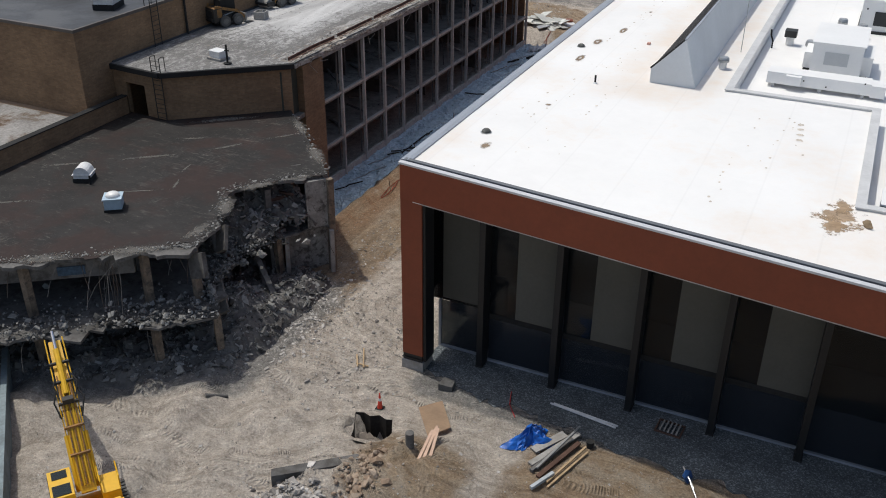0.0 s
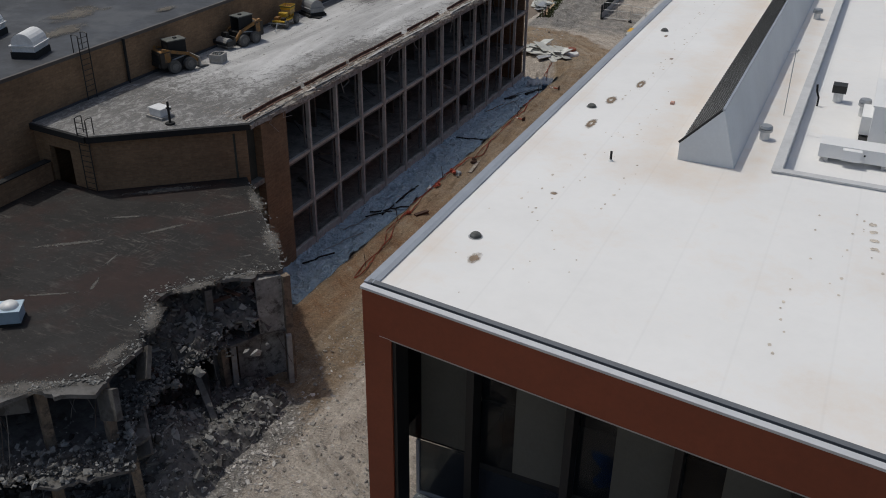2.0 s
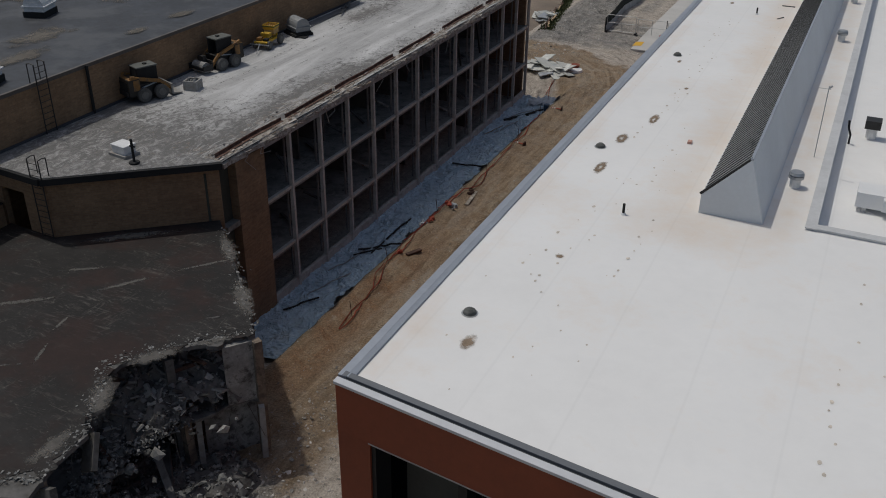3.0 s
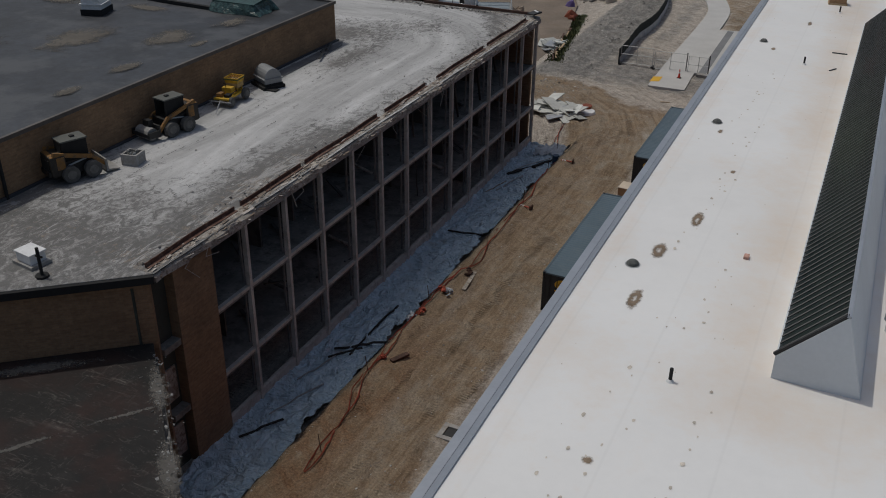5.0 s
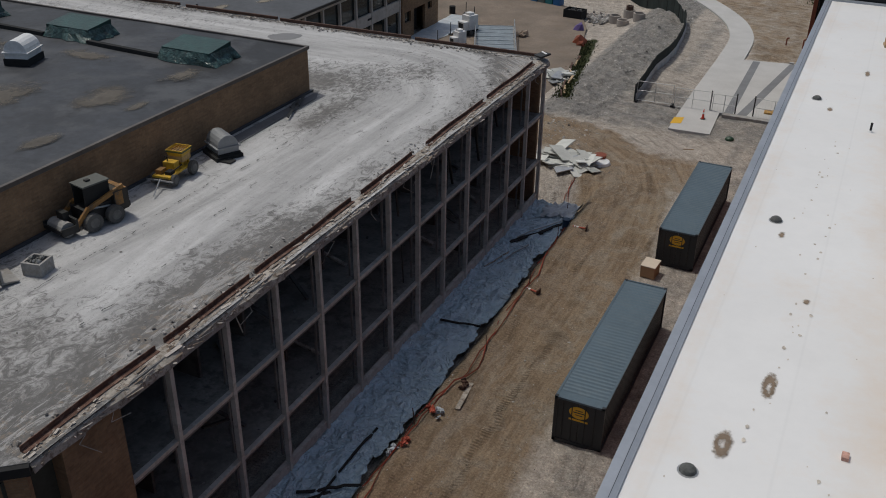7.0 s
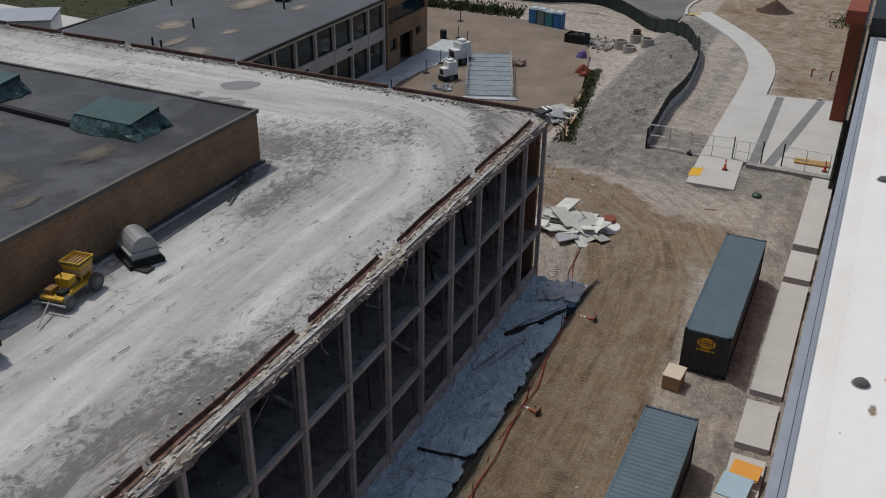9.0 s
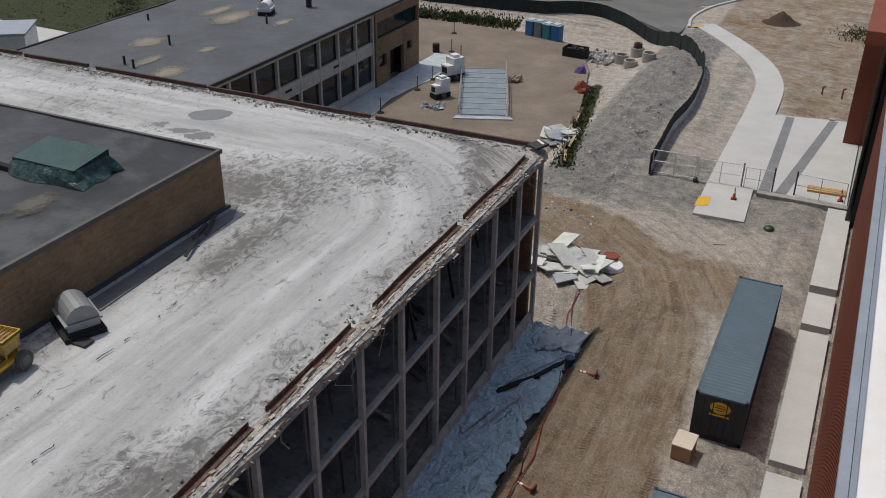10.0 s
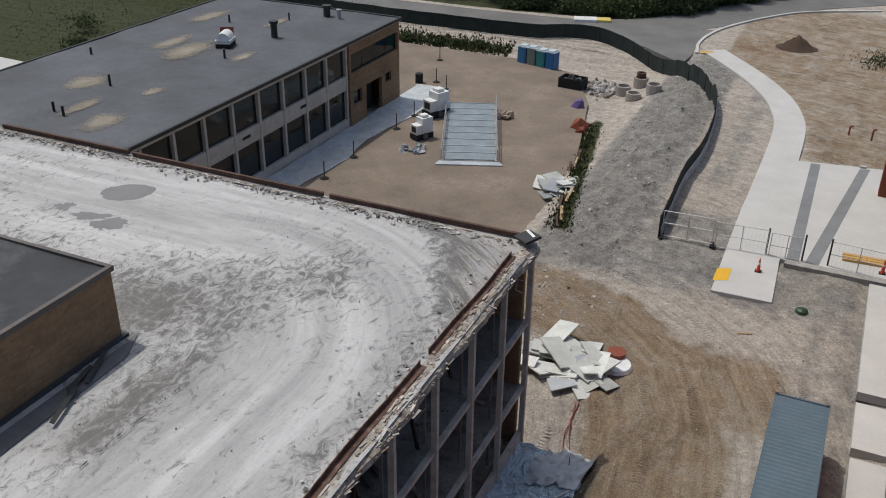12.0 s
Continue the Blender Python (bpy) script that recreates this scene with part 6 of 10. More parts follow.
def roof_vent(x, y, z, h=0.75, r=0.24, dark=False):
    e = empty("roof_vent", "dark square roof vent with a cap" if dark else "pale round roof vent with a flat cap", "roof vent", (x, y, z), "roof vents")
    m = M_DARKSTEEL if dark else M_WHITEMETAL
    b = mesh_bm()
    rod(b, (0, 0, 0), (0, 0, h * 0.65), r, seg=14)
    part("stack", b, M_WHITEMETAL, e)
    b = mesh_bm()
    if dark:
        box(b, -r * 1.4, r * 1.4, -r * 1.4, r * 1.4, h * 0.6, h * 1.05)
    else:
        rod(b, (0, 0, h * 0.62), (0, 0, h * 0.78), r * 1.45, seg=14)
        rod(b, (0, 0, h * 0.84), (0, 0, h), r * 1.45, r * 1.2, seg=14)
        rod(b, (0, 0, h * 0.78), (0, 0, h * 0.84), r * 1.1, seg=14)
    part("cap", b, M_STEEL if not dark else m, e)
    return e


roof_vent(-7.85, 57.6, ROOF_Z)
roof_vent(-7.85, 84.0, ROOF_Z)
roof_vent(-7.8, 96.0, ROOF_Z)
roof_vent(-5.0, 68.0, 11.0, 1.0, 0.28, True)
roof_vent(-3.5, 66.0, 11.0, 1.0)
roof_vent(-0.6, 72.0, 11.0, 1.0)
roof_vent(-2.0, 73.0, 11.0, 1.0)
for x, y in ((-14.1, 51.4), (-14.15, 88.8), (-13.2, 104)):
    b = mesh_bm()
    rod(b, (x, y, ROOF_Z), (x, y, ROOF_Z + 0.5), 0.06)
    solo("vent_pipe", b, M_BLACK, "short black pipe through the white roof", "pipe", "roof pipes")
    b = mesh_bm()
    rod(b, (x, y, ROOF_Z - 0.01), (x, y, ROOF_Z + 0.09), 0.15, 0.07)
    solo("pipe_boot", b, M_WHITEMETAL, "white flashing boot around a pipe", "flashing")
mast = empty("slender_mast", "slender grey mast with a small cross arm on the roof", "mast", (-7.4, 61.7, ROOF_Z))
b = mesh_bm()
rod(b, (0, 0, 0), (0, 0, 3.6), 0.025, seg=6)
part("pole", b, M_STEEL, mast)
b = mesh_bm()
rod(b, (-0.45, 0, 3.45), (0.1, 0, 3.45), 0.015, seg=5)
rod(b, (0.02, 0, 3.5), (0.14, 0, 3.62), 0.05, seg=6)
part("cross_arm", b, M_STEEL, mast)
b = mesh_bm()
tube(b, [(-6.0, 66.6, 11.0), (-6.0, 66.6, 11.5), (-6.15, 66.5, 11.9), (-6.2, 66.5, 12.3)], 0.06)
solo("bent_pipe", b, M_BLACK, "black bent pipe rising from the sunken roof", "pipe")
b = boxes((-13.35, -13.15, 60.65, 60.95, ROOF_Z, ROOF_Z + 0.12))
solo("paper_box", b, plain("red_white_card", (0.6, 0.35, 0.28), 0.8, spread=0.4, big=8), "small red and white carton on the roof", "carton")
crate = empty("cardboard_box", "brown cardboard box on a pallet on the roof", "box", (-13.6, 107.0, ROOF_Z), rz=8)
M_CARD = plain("brown_card", (0.36, 0.22, 0.12), 0.85, spread=0.1)
part("pallet", boxes((-0.7, 0.7, -0.5, 0.5, 0.0, 0.13)), M_TIMBER, crate)
part("carton", boxes((-0.2, 0.6, -0.4, 0.45, 0.13, 0.95)), M_CARD, crate)
part("carton", boxes((-0.65, -0.22, -0.4, 0.4, 0.13, 0.55)), M_CARD, crate)
solo("plank", boxes((-12.75, -11.8, 92.3, 92.45, ROOF_Z, ROOF_Z + 0.05)), M_DARKSTEEL, "dark plank on the white roof", "plank")
b = mesh_bm()
beam(b, (-12.55, 88.05, ROOF_Z + 0.03), (-12.2, 88.7, ROOF_Z + 0.03), 0.08, 0.05)
solo("offcut", b, M_DARKSTEEL, "short dark offcut on the white roof", "offcut")

# air handling units on the sunken roof
def unit(name, at, boxes_list, label, extra=()):
    e = empty(name, label, "air unit", at)
    for nm, rows, mt in boxes_list:
        for r in rows:
            part(nm, boxes(r), mt, e)
    return e


M_GRILLE = plain("dark_grille", (0.04, 0.042, 0.045), 0.6, 0.3, spread=0.2)
M_UNIT = plain("clean_white_casing", (0.8, 0.805, 0.805), 0.45, 0.05, spread=0.03, big=0.5)
M_UNITGREY = plain("pale_grey_grille", (0.5, 0.52, 0.54), 0.5, 0.2, spread=0.08)
unit("air_handler", (-1.6, 63.6, 11.0), (
    ("skid", [(-1.9, 1.9, -2.6, 2.6, 0.0, 0.2)], M_DARKSTEEL),
    ("casing", [(-1.45, 1.5, -2.5, 2.4, 0.2, 2.2)], M_UNIT),
    ("side_box", [(-1.95, -1.45, -1.6, 0.6, 0.3, 1.3), (1.5, 2.1, -2.0, 1.0, 0.3, 1.5)], M_UNIT),
    ("grille", [(-0.7, 0.7, -2.53, -2.5, 0.9, 1.7)], M_UNITGREY),
    ("lid", [(-1.55, 1.6, -2.6, 2.5, 2.2, 2.27)], M_UNIT)), "large white rooftop air handling unit")
unit("air_duct", (-2.2, 58.6, 11.0), (
    ("duct", [(-3.0, 2.9, -0.6, 0.7, 0.25, 0.95)], M_UNIT),
    ("foot", [(-2.7, -2.5, -0.5, 0.6, 0.0, 0.25), (0.0, 0.2, -0.5, 0.6, 0.0, 0.25), (2.4, 2.6, -0.5, 0.6, 0, 0.25)], M_STEEL),
    ("flap_box", [(-1.9, -1.0, -0.95, -0.6, 0.35, 0.9), (2.9, 3.7, -0.7, 0.6, 0.2, 0.9)], M_UNIT),
    ("knob", [(-0.9, -0.82, -0.64, -0.6, 0.6, 0.68), (0.4, 0.48, -0.64, -0.6, 0.4, 0.48), (2.5, 2.58, -0.64, -0.6, 0.9, 0.98)], M_BLACK)), "long low white rooftop duct box")
unit("air_handler", (0.6, 76.5, 11.0), (
    ("skid", [(-1.6, 2.8, -3.0, 3.0, 0.0, 0.2)], M_DARKSTEEL),
    ("casing", [(-1.5, 2.7, -2.9, 2.9, 0.2, 2.4)], M_UNIT),
    ("intake", [(-0.6, 0.4, -2.96, -2.9, 0.6, 1.6)], M_GRILLE),
    ("knob", [(-1.2, -1.1, -2.94, -2.9, 1.7, 1.8), (1.0, 1.1, -2.94, -2.9, 1.7, 1.8)], M_BLACK)), "white rooftop air unit with a dark intake")
unit("air_handler", (4.2, 46.6, 11.0), (
    ("casing", [(-1.4, 2.2, -2.6, 2.6, 0.2, 1.6)], M_UNIT),
    ("skid", [(-1.5, 2.3, -2.7, 2.7, 0.0, 0.2)], M_DARKSTEEL),
    ("coil", [(-1.45, -1.4, -2.2, 2.0, 0.35, 1.4)], M_GRILLE)), "white rooftop unit with a black coil face")
unit("condenser", (3.0, 41.7, 11.0), (
    ("casing", [(-1.0, 0.6, -0.9, 0.9, 0.1, 0.9)], M_DARKSTEEL),
    ("top", [(-1.05, 0.65, -0.95, 0.95, 0.9, 0.98)], M_UNIT)), "dark rooftop condenser with a pale top")

# ---- old roof: machines and junk ----
def wheel(parent, x, y, r, w, z=None, rim=None):
    b = mesh_bm()
    rod(b, (x - w / 2, y, r), (x + w / 2, y, r), r, seg=18)
    bmesh.ops.bevel(b, geom=[e_ for e_ in b.edges if len(e_.link_faces) == 2 and abs(e_.calc_face_angle(0)) > 1.2], offset=0.05, segments=2)
    t = part("tyre", b, M_RUBBER, parent)
    b = mesh_bm()
    rod(b, (x - w / 2 - 0.01, y, r), (x + w / 2 + 0.01, y, r), r * 0.55, seg=12)
    part("rim", b, rim or M_DUSTYRIM, t)
    return t


M_DUSTYRIM = plain("dusty_rim", (0.17, 0.165, 0.155), 0.9, spread=0.2, big=3)
M_OCHRE = plain("worn_ochre_paint", (0.3, 0.15, 0.04), 0.65, spread=0.3, big=1.5, fine=7, stain=(0.12, 0.08, 0.05), world_space=False)
M_CABROOF = plain("grey_green_cab_roof", (0.11, 0.115, 0.105), 0.7, spread=0.15)


def skid_loader(at, rz, tool, label):
    """A skid-steer loader, facing +y before its turn."""
    e = empty("skid_steer_loader", label, "loader", at, "loaders", rz=rz)
    b = mesh_bm()
    prism(b, [(-0.5, -1.35), (0.5, -1.35), (0.5, 0.75), (-0.5, 0.75)], 0.3, 1.0)
    part("chassis", b, M_DARKSTEEL, e)
    b = mesh_bm()
    box(b, -0.72, 0.72, -1.5, -0.75, 0.45, 1.45)
    bmesh.ops.bevel(b, geom=b.edges[:], offset=0.07, segments=1)
    cover = part("engine_cover", b, plain("oily_black_brown", (0.04, 0.034, 0.028), 0.7, spread=0.35, big=2, world_space=False), e)
    part("top_strip", boxes((-0.7, 0.7, -1.46, -1.2, 1.45, 1.475)), M_OCHRE, cover, "worn yellow strip")
    for x in (-0.735, 0.72):
        part("side_panel", boxes((x, x + 0.015, -1.2, -0.8, 0.75, 1.4)), M_OCHRE, cover, "worn ochre side panel")
    part("tail_weight", boxes((-0.6, 0.6, -1.62, -1.5, 0.45, 0.7)), M_DARKSTEEL, e)
    part("engine_grille", boxes((-0.5, 0.5, -1.53, -1.5, 0.7, 1.25)), M_BLACK, e)
    for y in (-0.62, 0.52):
        for x in (-0.78, 0.78):
            wheel(e, x, y, 0.43, 0.32)
    cab = part("cab", boxes((-0.46, -0.38, -0.75, 0.55, 1.0, 2.0), (0.38, 0.46, -0.75, 0.55, 1.0, 2.0), (-0.38, 0.38, -0.78, -0.72, 1.0, 2.0)), M_BLACK, e)
    part("cab_roof", boxes((-0.5, 0.5, -0.8, 0.6, 2.0, 2.07)), M_CABROOF, cab)
    part("roof_lamp", boxes((-0.08, 0.12, -0.1, 0.12, 2.07, 2.15)), M_DARKSTEEL, cab)
    part("seat", boxes((-0.25, 0.25, -0.5, -0.05, 1.0, 1.12), (-0.25, 0.25, -0.55, -0.45, 1.1, 1.6)), M_BLACK, cab)
    for x in (-0.62, 0.62):
        b = mesh_bm()
        beam(b, (x, -1.2, 1.55), (x, 0.55, 1.05), 0.13, 0.2)
        beam(b, (x, 0.55, 1.1), (x, 1.25, 0.45), 0.13, 0.18)
        part("lift_arm", b, M_OCHRE, e)
        b = mesh_bm()
        beam(b, (x, -1.3, 0.9), (x, -1.15, 1.65), 0.16, 0.3)
        part("arm_post", b, M_OCHRE, e)
        b = mesh_bm()
        rod(b, (x * 0.85, -0.6, 0.8), (x * 0.85, 0.5, 1.0), 0.05)
        part("lift_ram", b, M_STEEL, e)
    if tool == "bucket":
        b = mesh_bm()
        p = [(1.2, 0.75), (1.2, 0.1), (1.9, 0.05), (1.9, 0.1), (1.3, 0.18), (1.28, 0.75)]
        f = [b.verts.new((-0.85, y, z)) for y, z in p]
        g = [b.verts.new((0.85, y, z)) for y, z in p]
        b.faces.new(f)
        b.faces.new(g[::-1])
        for i in range(len(p)):
            j = (i + 1) % len(p)
            b.faces.new((f[i], f[j], g[j], g[i]))
        part("bucket", b, M_CONC, e, "dust-grey bucket")
    else:
        b = mesh_bm()
        box(b, -0.7, 0.7, 1.2, 1.32, 0.2, 0.85)
        part("tool_plate", b, M_DARKSTEEL, e)
        b = mesh_bm()
        rod(b, (-0.55, 1.65, 0.4), (0.55, 1.65, 0.4), 0.36, seg=14)
        part("brush_drum", b, M_CONC, e, "dust-grey round tool head")
        part("tool_frame", boxes((-0.75, -0.68, 1.3, 2.05, 0.25, 0.6), (0.68, 0.75, 1.3, 2.05, 0.25, 0.6), (-0.75, 0.75, 2.0, 2.06, 0.3, 0.5), (-0.2, 0.3, 1.3, 1.6, 0.7, 1.1)), M_DARKSTEEL, e)
    return e


skid_loader((-46.0, 58.35, OLD_Z + 0.02), -22, "bucket", "worn ochre skid-steer loader with a dusty bucket")
skid_loader((-45.75, 65.3, OLD_Z + 0.02), 168, "tool", "worn ochre skid-steer loader with a round tool head")
blk = empty("rubble_bin", "small grey concrete bin filled with stones", "bin", (-44.5, 60.8, OLD_Z), rz=12)
part("walls", boxes((-0.45, 0.45, -0.45, -0.35, 0, 0.6), (-0.45, 0.45, 0.35, 0.45, 0, 0.6), (-0.45, -0.35, -0.35, 0.35, 0, 0.6), (0.35, 0.45, -0.35, 0.35, 0, 0.6)), M_CONC, blk)
b = mesh_bm()
rr = random.Random(8)
for _ in range(24):
    lump(b, (rr.uniform(-0.3, 0.3), rr.uniform(-0.3, 0.3), rr.uniform(0.45, 0.65)), 0.12, rr)
part("stones", b, M_RUBBLE, blk)

cart = empty("mortar_pump", "yellow wheeled mortar pump with an open hopper", "pump", (-45.75, 70.95, OLD_Z + 0.02), rz=8)
part("bed", boxes((-0.5, 0.5, -1.2, 1.0, 0.45, 0.56)), M_YELLOW, cart)
def hopper_ring(z0, z1, s0, s1, thick):
    """Four sloping sides round the hopper's middle, open above and below."""
    q = mesh_bm()
    loops = []
    for z, s in ((z0, s0), (z1, s1), (z1, s1 - thick), (z0, s0 - thick)):
        loops.append([q.verts.new((sx * s, 0.6 + sy * s, z)) for sx, sy in ((-1, -1), (1, -1), (1, 1), (-1, 1))])
    for u, v in zip(loops, loops[1:] + loops[:1]):
        for i in range(4):
            q.faces.new((u[i], u[(i + 1) % 4], v[(i + 1) % 4], v[i]))
    return q


hop = part("hopper", hopper_ring(0.72, 1.42, 0.32, 0.47, 0.04), M_YELLOW, cart, "yellow tapered hopper")
part("rim", hopper_ring(1.3, 1.36, 0.475, 0.488, 0.02), plain("green_band", (0.06, 0.1, 0.05), 0.6), hop)
part("fill", boxes((-0.4, 0.4, 0.2, 1.0, 0.8, 1.24)), plain("ochre_dust", (0.5, 0.33, 0.14), 0.95, spread=0.3, big=4), hop)
for gx in (-0.25, -0.08, 0.09, 0.26):
    part("grid_bar", boxes((gx - 0.015, gx + 0.015, 0.17, 1.03, 1.37, 1.4)), M_OCHRE, hop)
part("engine", boxes((-0.35, 0.3, -0.4, 0.05, 0.56, 0.98)), M_YELLOW, cart)
part("fuel_tank", boxes((-0.42, -0.08, -1.0, -0.55, 0.56, 0.78)), M_OCHRE, cart)
part("battery_box", boxes((0.08, 0.4, -0.95, -0.55, 0.56, 0.72)), M_BLACK, cart)
b = mesh_bm()
tube(b, [(-0.2, -0.2, 0.98), (-0.2, -0.2, 1.2), (-0.2, -0.38, 1.26)], 0.03)
part("exhaust_pipe", b, M_DARKSTEEL, cart)
b = mesh_bm()
tube(b, [(0.35, 0.2, 0.7), (0.45, -0.4, 0.75), (0.3, -0.9, 0.62)], 0.03)
part("hose", b, M_BLACK, cart)
for x in (-0.62, 0.62):
    wheel(cart, x, 0.75, 0.36, 0.22)
    wheel(cart, x * 0.9, -0.9, 0.3, 0.18)
for lx in (-0.34, 0.26):
    for ly in (0.28, 0.84):
        part("leg", boxes((lx, lx + 0.08, ly, ly + 0.08, 0.4, 0.9)), M_YELLOW, cart)
b = mesh_bm()
rod(b, (0.0, -1.3, 0.45), (0.35, -2.5, 0.12), 0.035)
part("drawbar", b, M_STEEL, cart)
b = mesh_bm()
beam(b, (-0.75, -1.35, 0.4), (0.75, -1.35, 0.4), 0.06, 0.06)
part("axle_bar", b, M_STEEL, cart)

hood_vent("hooded_vent", (-45.5, 74.6, OLD_Z), (1.2, 1.45, 1.3), 62, "grey arched roof hood on a dark kerb beside the brick wall", "", None, plain("dull_grey_sheet", (0.3, 0.31, 0.32), 0.55, 0.4, spread=0.15))
part_box = boxes((-46.3, -44.75, 73.7, 75.5, OLD_Z - 0.02, OLD_Z + 0.2))
bmesh.ops.rotate(part_box, verts=part_box.verts[:], cent=(-45.5, 74.6, OLD_Z), matrix=Euler((0, 0, radians(62))).to_matrix())
solo("hood_base", part_box, M_BLACK, "wide black base under the grey roof hood", "base")
b = mesh_bm()
box(b, -45.2, -44.3, 73.6, 74.1, OLD_Z + 0.02, OLD_Z + 0.1)
solo("metal_scrap", b, M_DARKSTEEL, "bent dark sheet beside the roof hood", "scrap")
tank = empty("roof_hatch", "white square roof hatch on a low base", "hatch", (-40.9, 50.5, OLD_Z + 0.02), rz=-8)
part("base", boxes((-0.65, 0.65, -0.5, 0.5, 0, 0.15)), M_CONC, tank)
part("lid", boxes((-0.5, 0.45, -0.35, 0.4, 0.15, 0.55), (-0.55, 0.5, -0.4, 0.45, 0.55, 0.62)), M_WHITEMETAL, tank)
b = mesh_bm()
rod(b, (-39.6, 49.8, OLD_Z), (-39.65, 49.85, OLD_Z + 1.35), 0.07)
rod(b, (-39.6, 49.8, OLD_Z), (-39.6, 49.8, OLD_Z + 0.12), 0.28)
rod(b, (-39.8, 49.85, OLD_Z + 0.95), (-39.45, 49.85, OLD_Z + 0.95), 0.05)
solo("standpipe", b, M_BLACK, "black upright pipe with a cross piece on the roof", "pipe")


def ladder_hoops(x, y, z0, z1, wide, rz, label):
    e = empty("roof_ladder", label, "ladder", (x, y, z0), "ladders", rz=rz)
    h = z1 - z0
    for s in (-wide / 2, wide / 2):
        b = mesh_bm()
        rod(b, (s, 0, 0), (s, 0, h), 0.035, seg=6)
        tube(b, [(s, 0, h), (s, 0.25, h + 0.05), (s, 0.5, h), (s, 0.5, h - 1.1)], 0.03)
        part("rail", b, M_DARKSTEEL, e)
    n = int(h / 0.33)
    for i in range(n):
        b = mesh_bm()
        rod(b, (-wide / 2, 0, 0.2 + i * 0.33), (wide / 2, 0, 0.2 + i * 0.33), 0.02, seg=5)
        part("rung", b, M_DARKSTEEL, e)
    return e


ladder_hoops(-46.75, 51.2, OLD_Z, 13.9, 0.75, 90, "dark steel ladder up the brick wall")
ladder_hoops(-42.75, 46.15, 6.53, 10.9, 0.75, 0, "dark steel ladder to the dusty roof")
b = mesh_bm()
rod(b, (-46.85, 54.6, OLD_Z), (-46.85, 54.6, 12.8), 0.09)
solo("downpipe", b, M_BLACK, "black downpipe on the brick wall", "pipe")
b = mesh_bm()
rr = random.Random(4)
for a, c in (((-45.3, 80.5), (-46.0, 82.3)), ((-46.1, 82.0), (-46.4, 83.4)), ((-45.9, 82.6), (-46.6, 84.3))):
    beam(b, (a[0], a[1], OLD_Z + 0.2), (c[0], c[1], OLD_Z + 0.24), 0.16, 0.04, 0.4)
solo("metal_flashing", b, M_DARKSTEEL, "torn strips of dark metal flashing by the brick wall", "flashing")
b = mesh_bm()
prism(b, [(-46.5, 75.5), (-45.6, 75.8), (-45.9, 84.6), (-46.5, 85.8)], OLD_Z + 0.03, OLD_Z + 0.06)
solo("felt_strip", b, plain("dusty_grey_felt", (0.14, 0.145, 0.155), 0.85, spread=0.2, big=0.8), "strip of grey roofing felt along the brick wall", "felt")
M_DAMP = plain("damp_dust", (0.19, 0.19, 0.195), 0.6, spread=0.1, big=0.8)


def puddle(x, y, rx, ry, rz, ragged, seed):
    """A flat damp patch with a soft wandering outline."""
    ph = [random.Random(seed + i).uniform(0, 6.28) for i in range(4)]
    b = mesh_bm()
    vs = []
    for i in range(48):
        a = 6.28319 * i / 48
        k = 1 + ragged * (0.5 * math.sin(3 * a + ph[0]) + 0.35 * math.sin(5 * a + ph[1]) + 0.3 * math.sin(9 * a + ph[2]) + 0.2 * math.sin(14 * a + ph[3]))
        u, v = rx * k * math.cos(a), ry * k * math.sin(a)
        vs.append(b.verts.new((x + u * math.cos(rz) - v * math.sin(rz), y + u * math.sin(rz) + v * math.cos(rz), OLD_Z + 0.075)))
    for v in vs:
        v.co.z = deck_z(v.co.x, v.co.y) + 0.006
    mid = b.verts.new((x, y, deck_z(x, y) + 0.006))
    for i in range(48):
        b.faces.new((mid, vs[i], vs[(i + 1) % 48]))
    solo("puddle", b, M_DAMP, "grey damp patch on the dusty roof", "puddle", "puddles")


for k, (x, y, rx, ry, rz, ragged) in enumerate(((-55.65, 95.55, 1.3, 0.95, 0.55, 0.07), (-55.35, 92.75, 0.95, 0.36, 0.3, 0.3), (-54.0, 92.5, 0.85, 0.55, 0.5, 0.22), (-57.2, 93.0, 0.45, 0.4, 0.9, 0.4))):
    puddle(x, y, rx, ry, rz, ragged, 200 + k)

# torn roof edge: pale splintered strip, brown rail lengths
rr = random.Random(31)
M_RUSTRAIL = plain("rusty_brown_angle", (0.12, 0.06, 0.042), 0.75, 0.2, spread=0.35, big=1.2, fine=7, stain=(0.2, 0.13, 0.1))
M_TORNWOOD = island_mat("torn_boards", (0.2, 0.15, 0.11), (0.6, 0.55, 0.5))
EAST_LINE = lambda y: 0.06 * math.sin(y * 0.9) + 0.04 * math.sin(y * 2.7 + 1)


def torn_boards(horizontal, lo, hi, at, out, top, n, seed):
    """A roof edge of long overlapping splintered boards that slopes outwards; out is the outward way."""
    r = random.Random(seed)
    b = mesh_bm()
    for _ in range(n):
        u = r.uniform(0, 1)
        s = r.uniform(lo, hi)
        ln = r.choice((0.06, 0.1, 0.18, 0.3, 0.7)) * r.uniform(0.7, 1.2)
        w = r.uniform(0.03, 0.13)
        o = at + out * (u * 0.62 + EAST_LINE(s))
        z = top + 0.05 - 0.34 * u * u + r.uniform(-0.02, 0.05)
        sk = r.gauss(0, 0.05)
        dz = r.gauss(0, 0.03) - (0.12 * r.random() if u > 0.85 else 0)
        p = (o, s, z) if not horizontal else (s, o, z)
        q = (o + out * sk, s + ln, z + dz) if not horizontal else (s + ln, o + out * sk, z + dz)
        beam(b, p, q, w, r.uniform(0.008, 0.02), r.uniform(-0.2, 0.2))
    return b


b = mesh_bm()
prev = None
y = 52.0
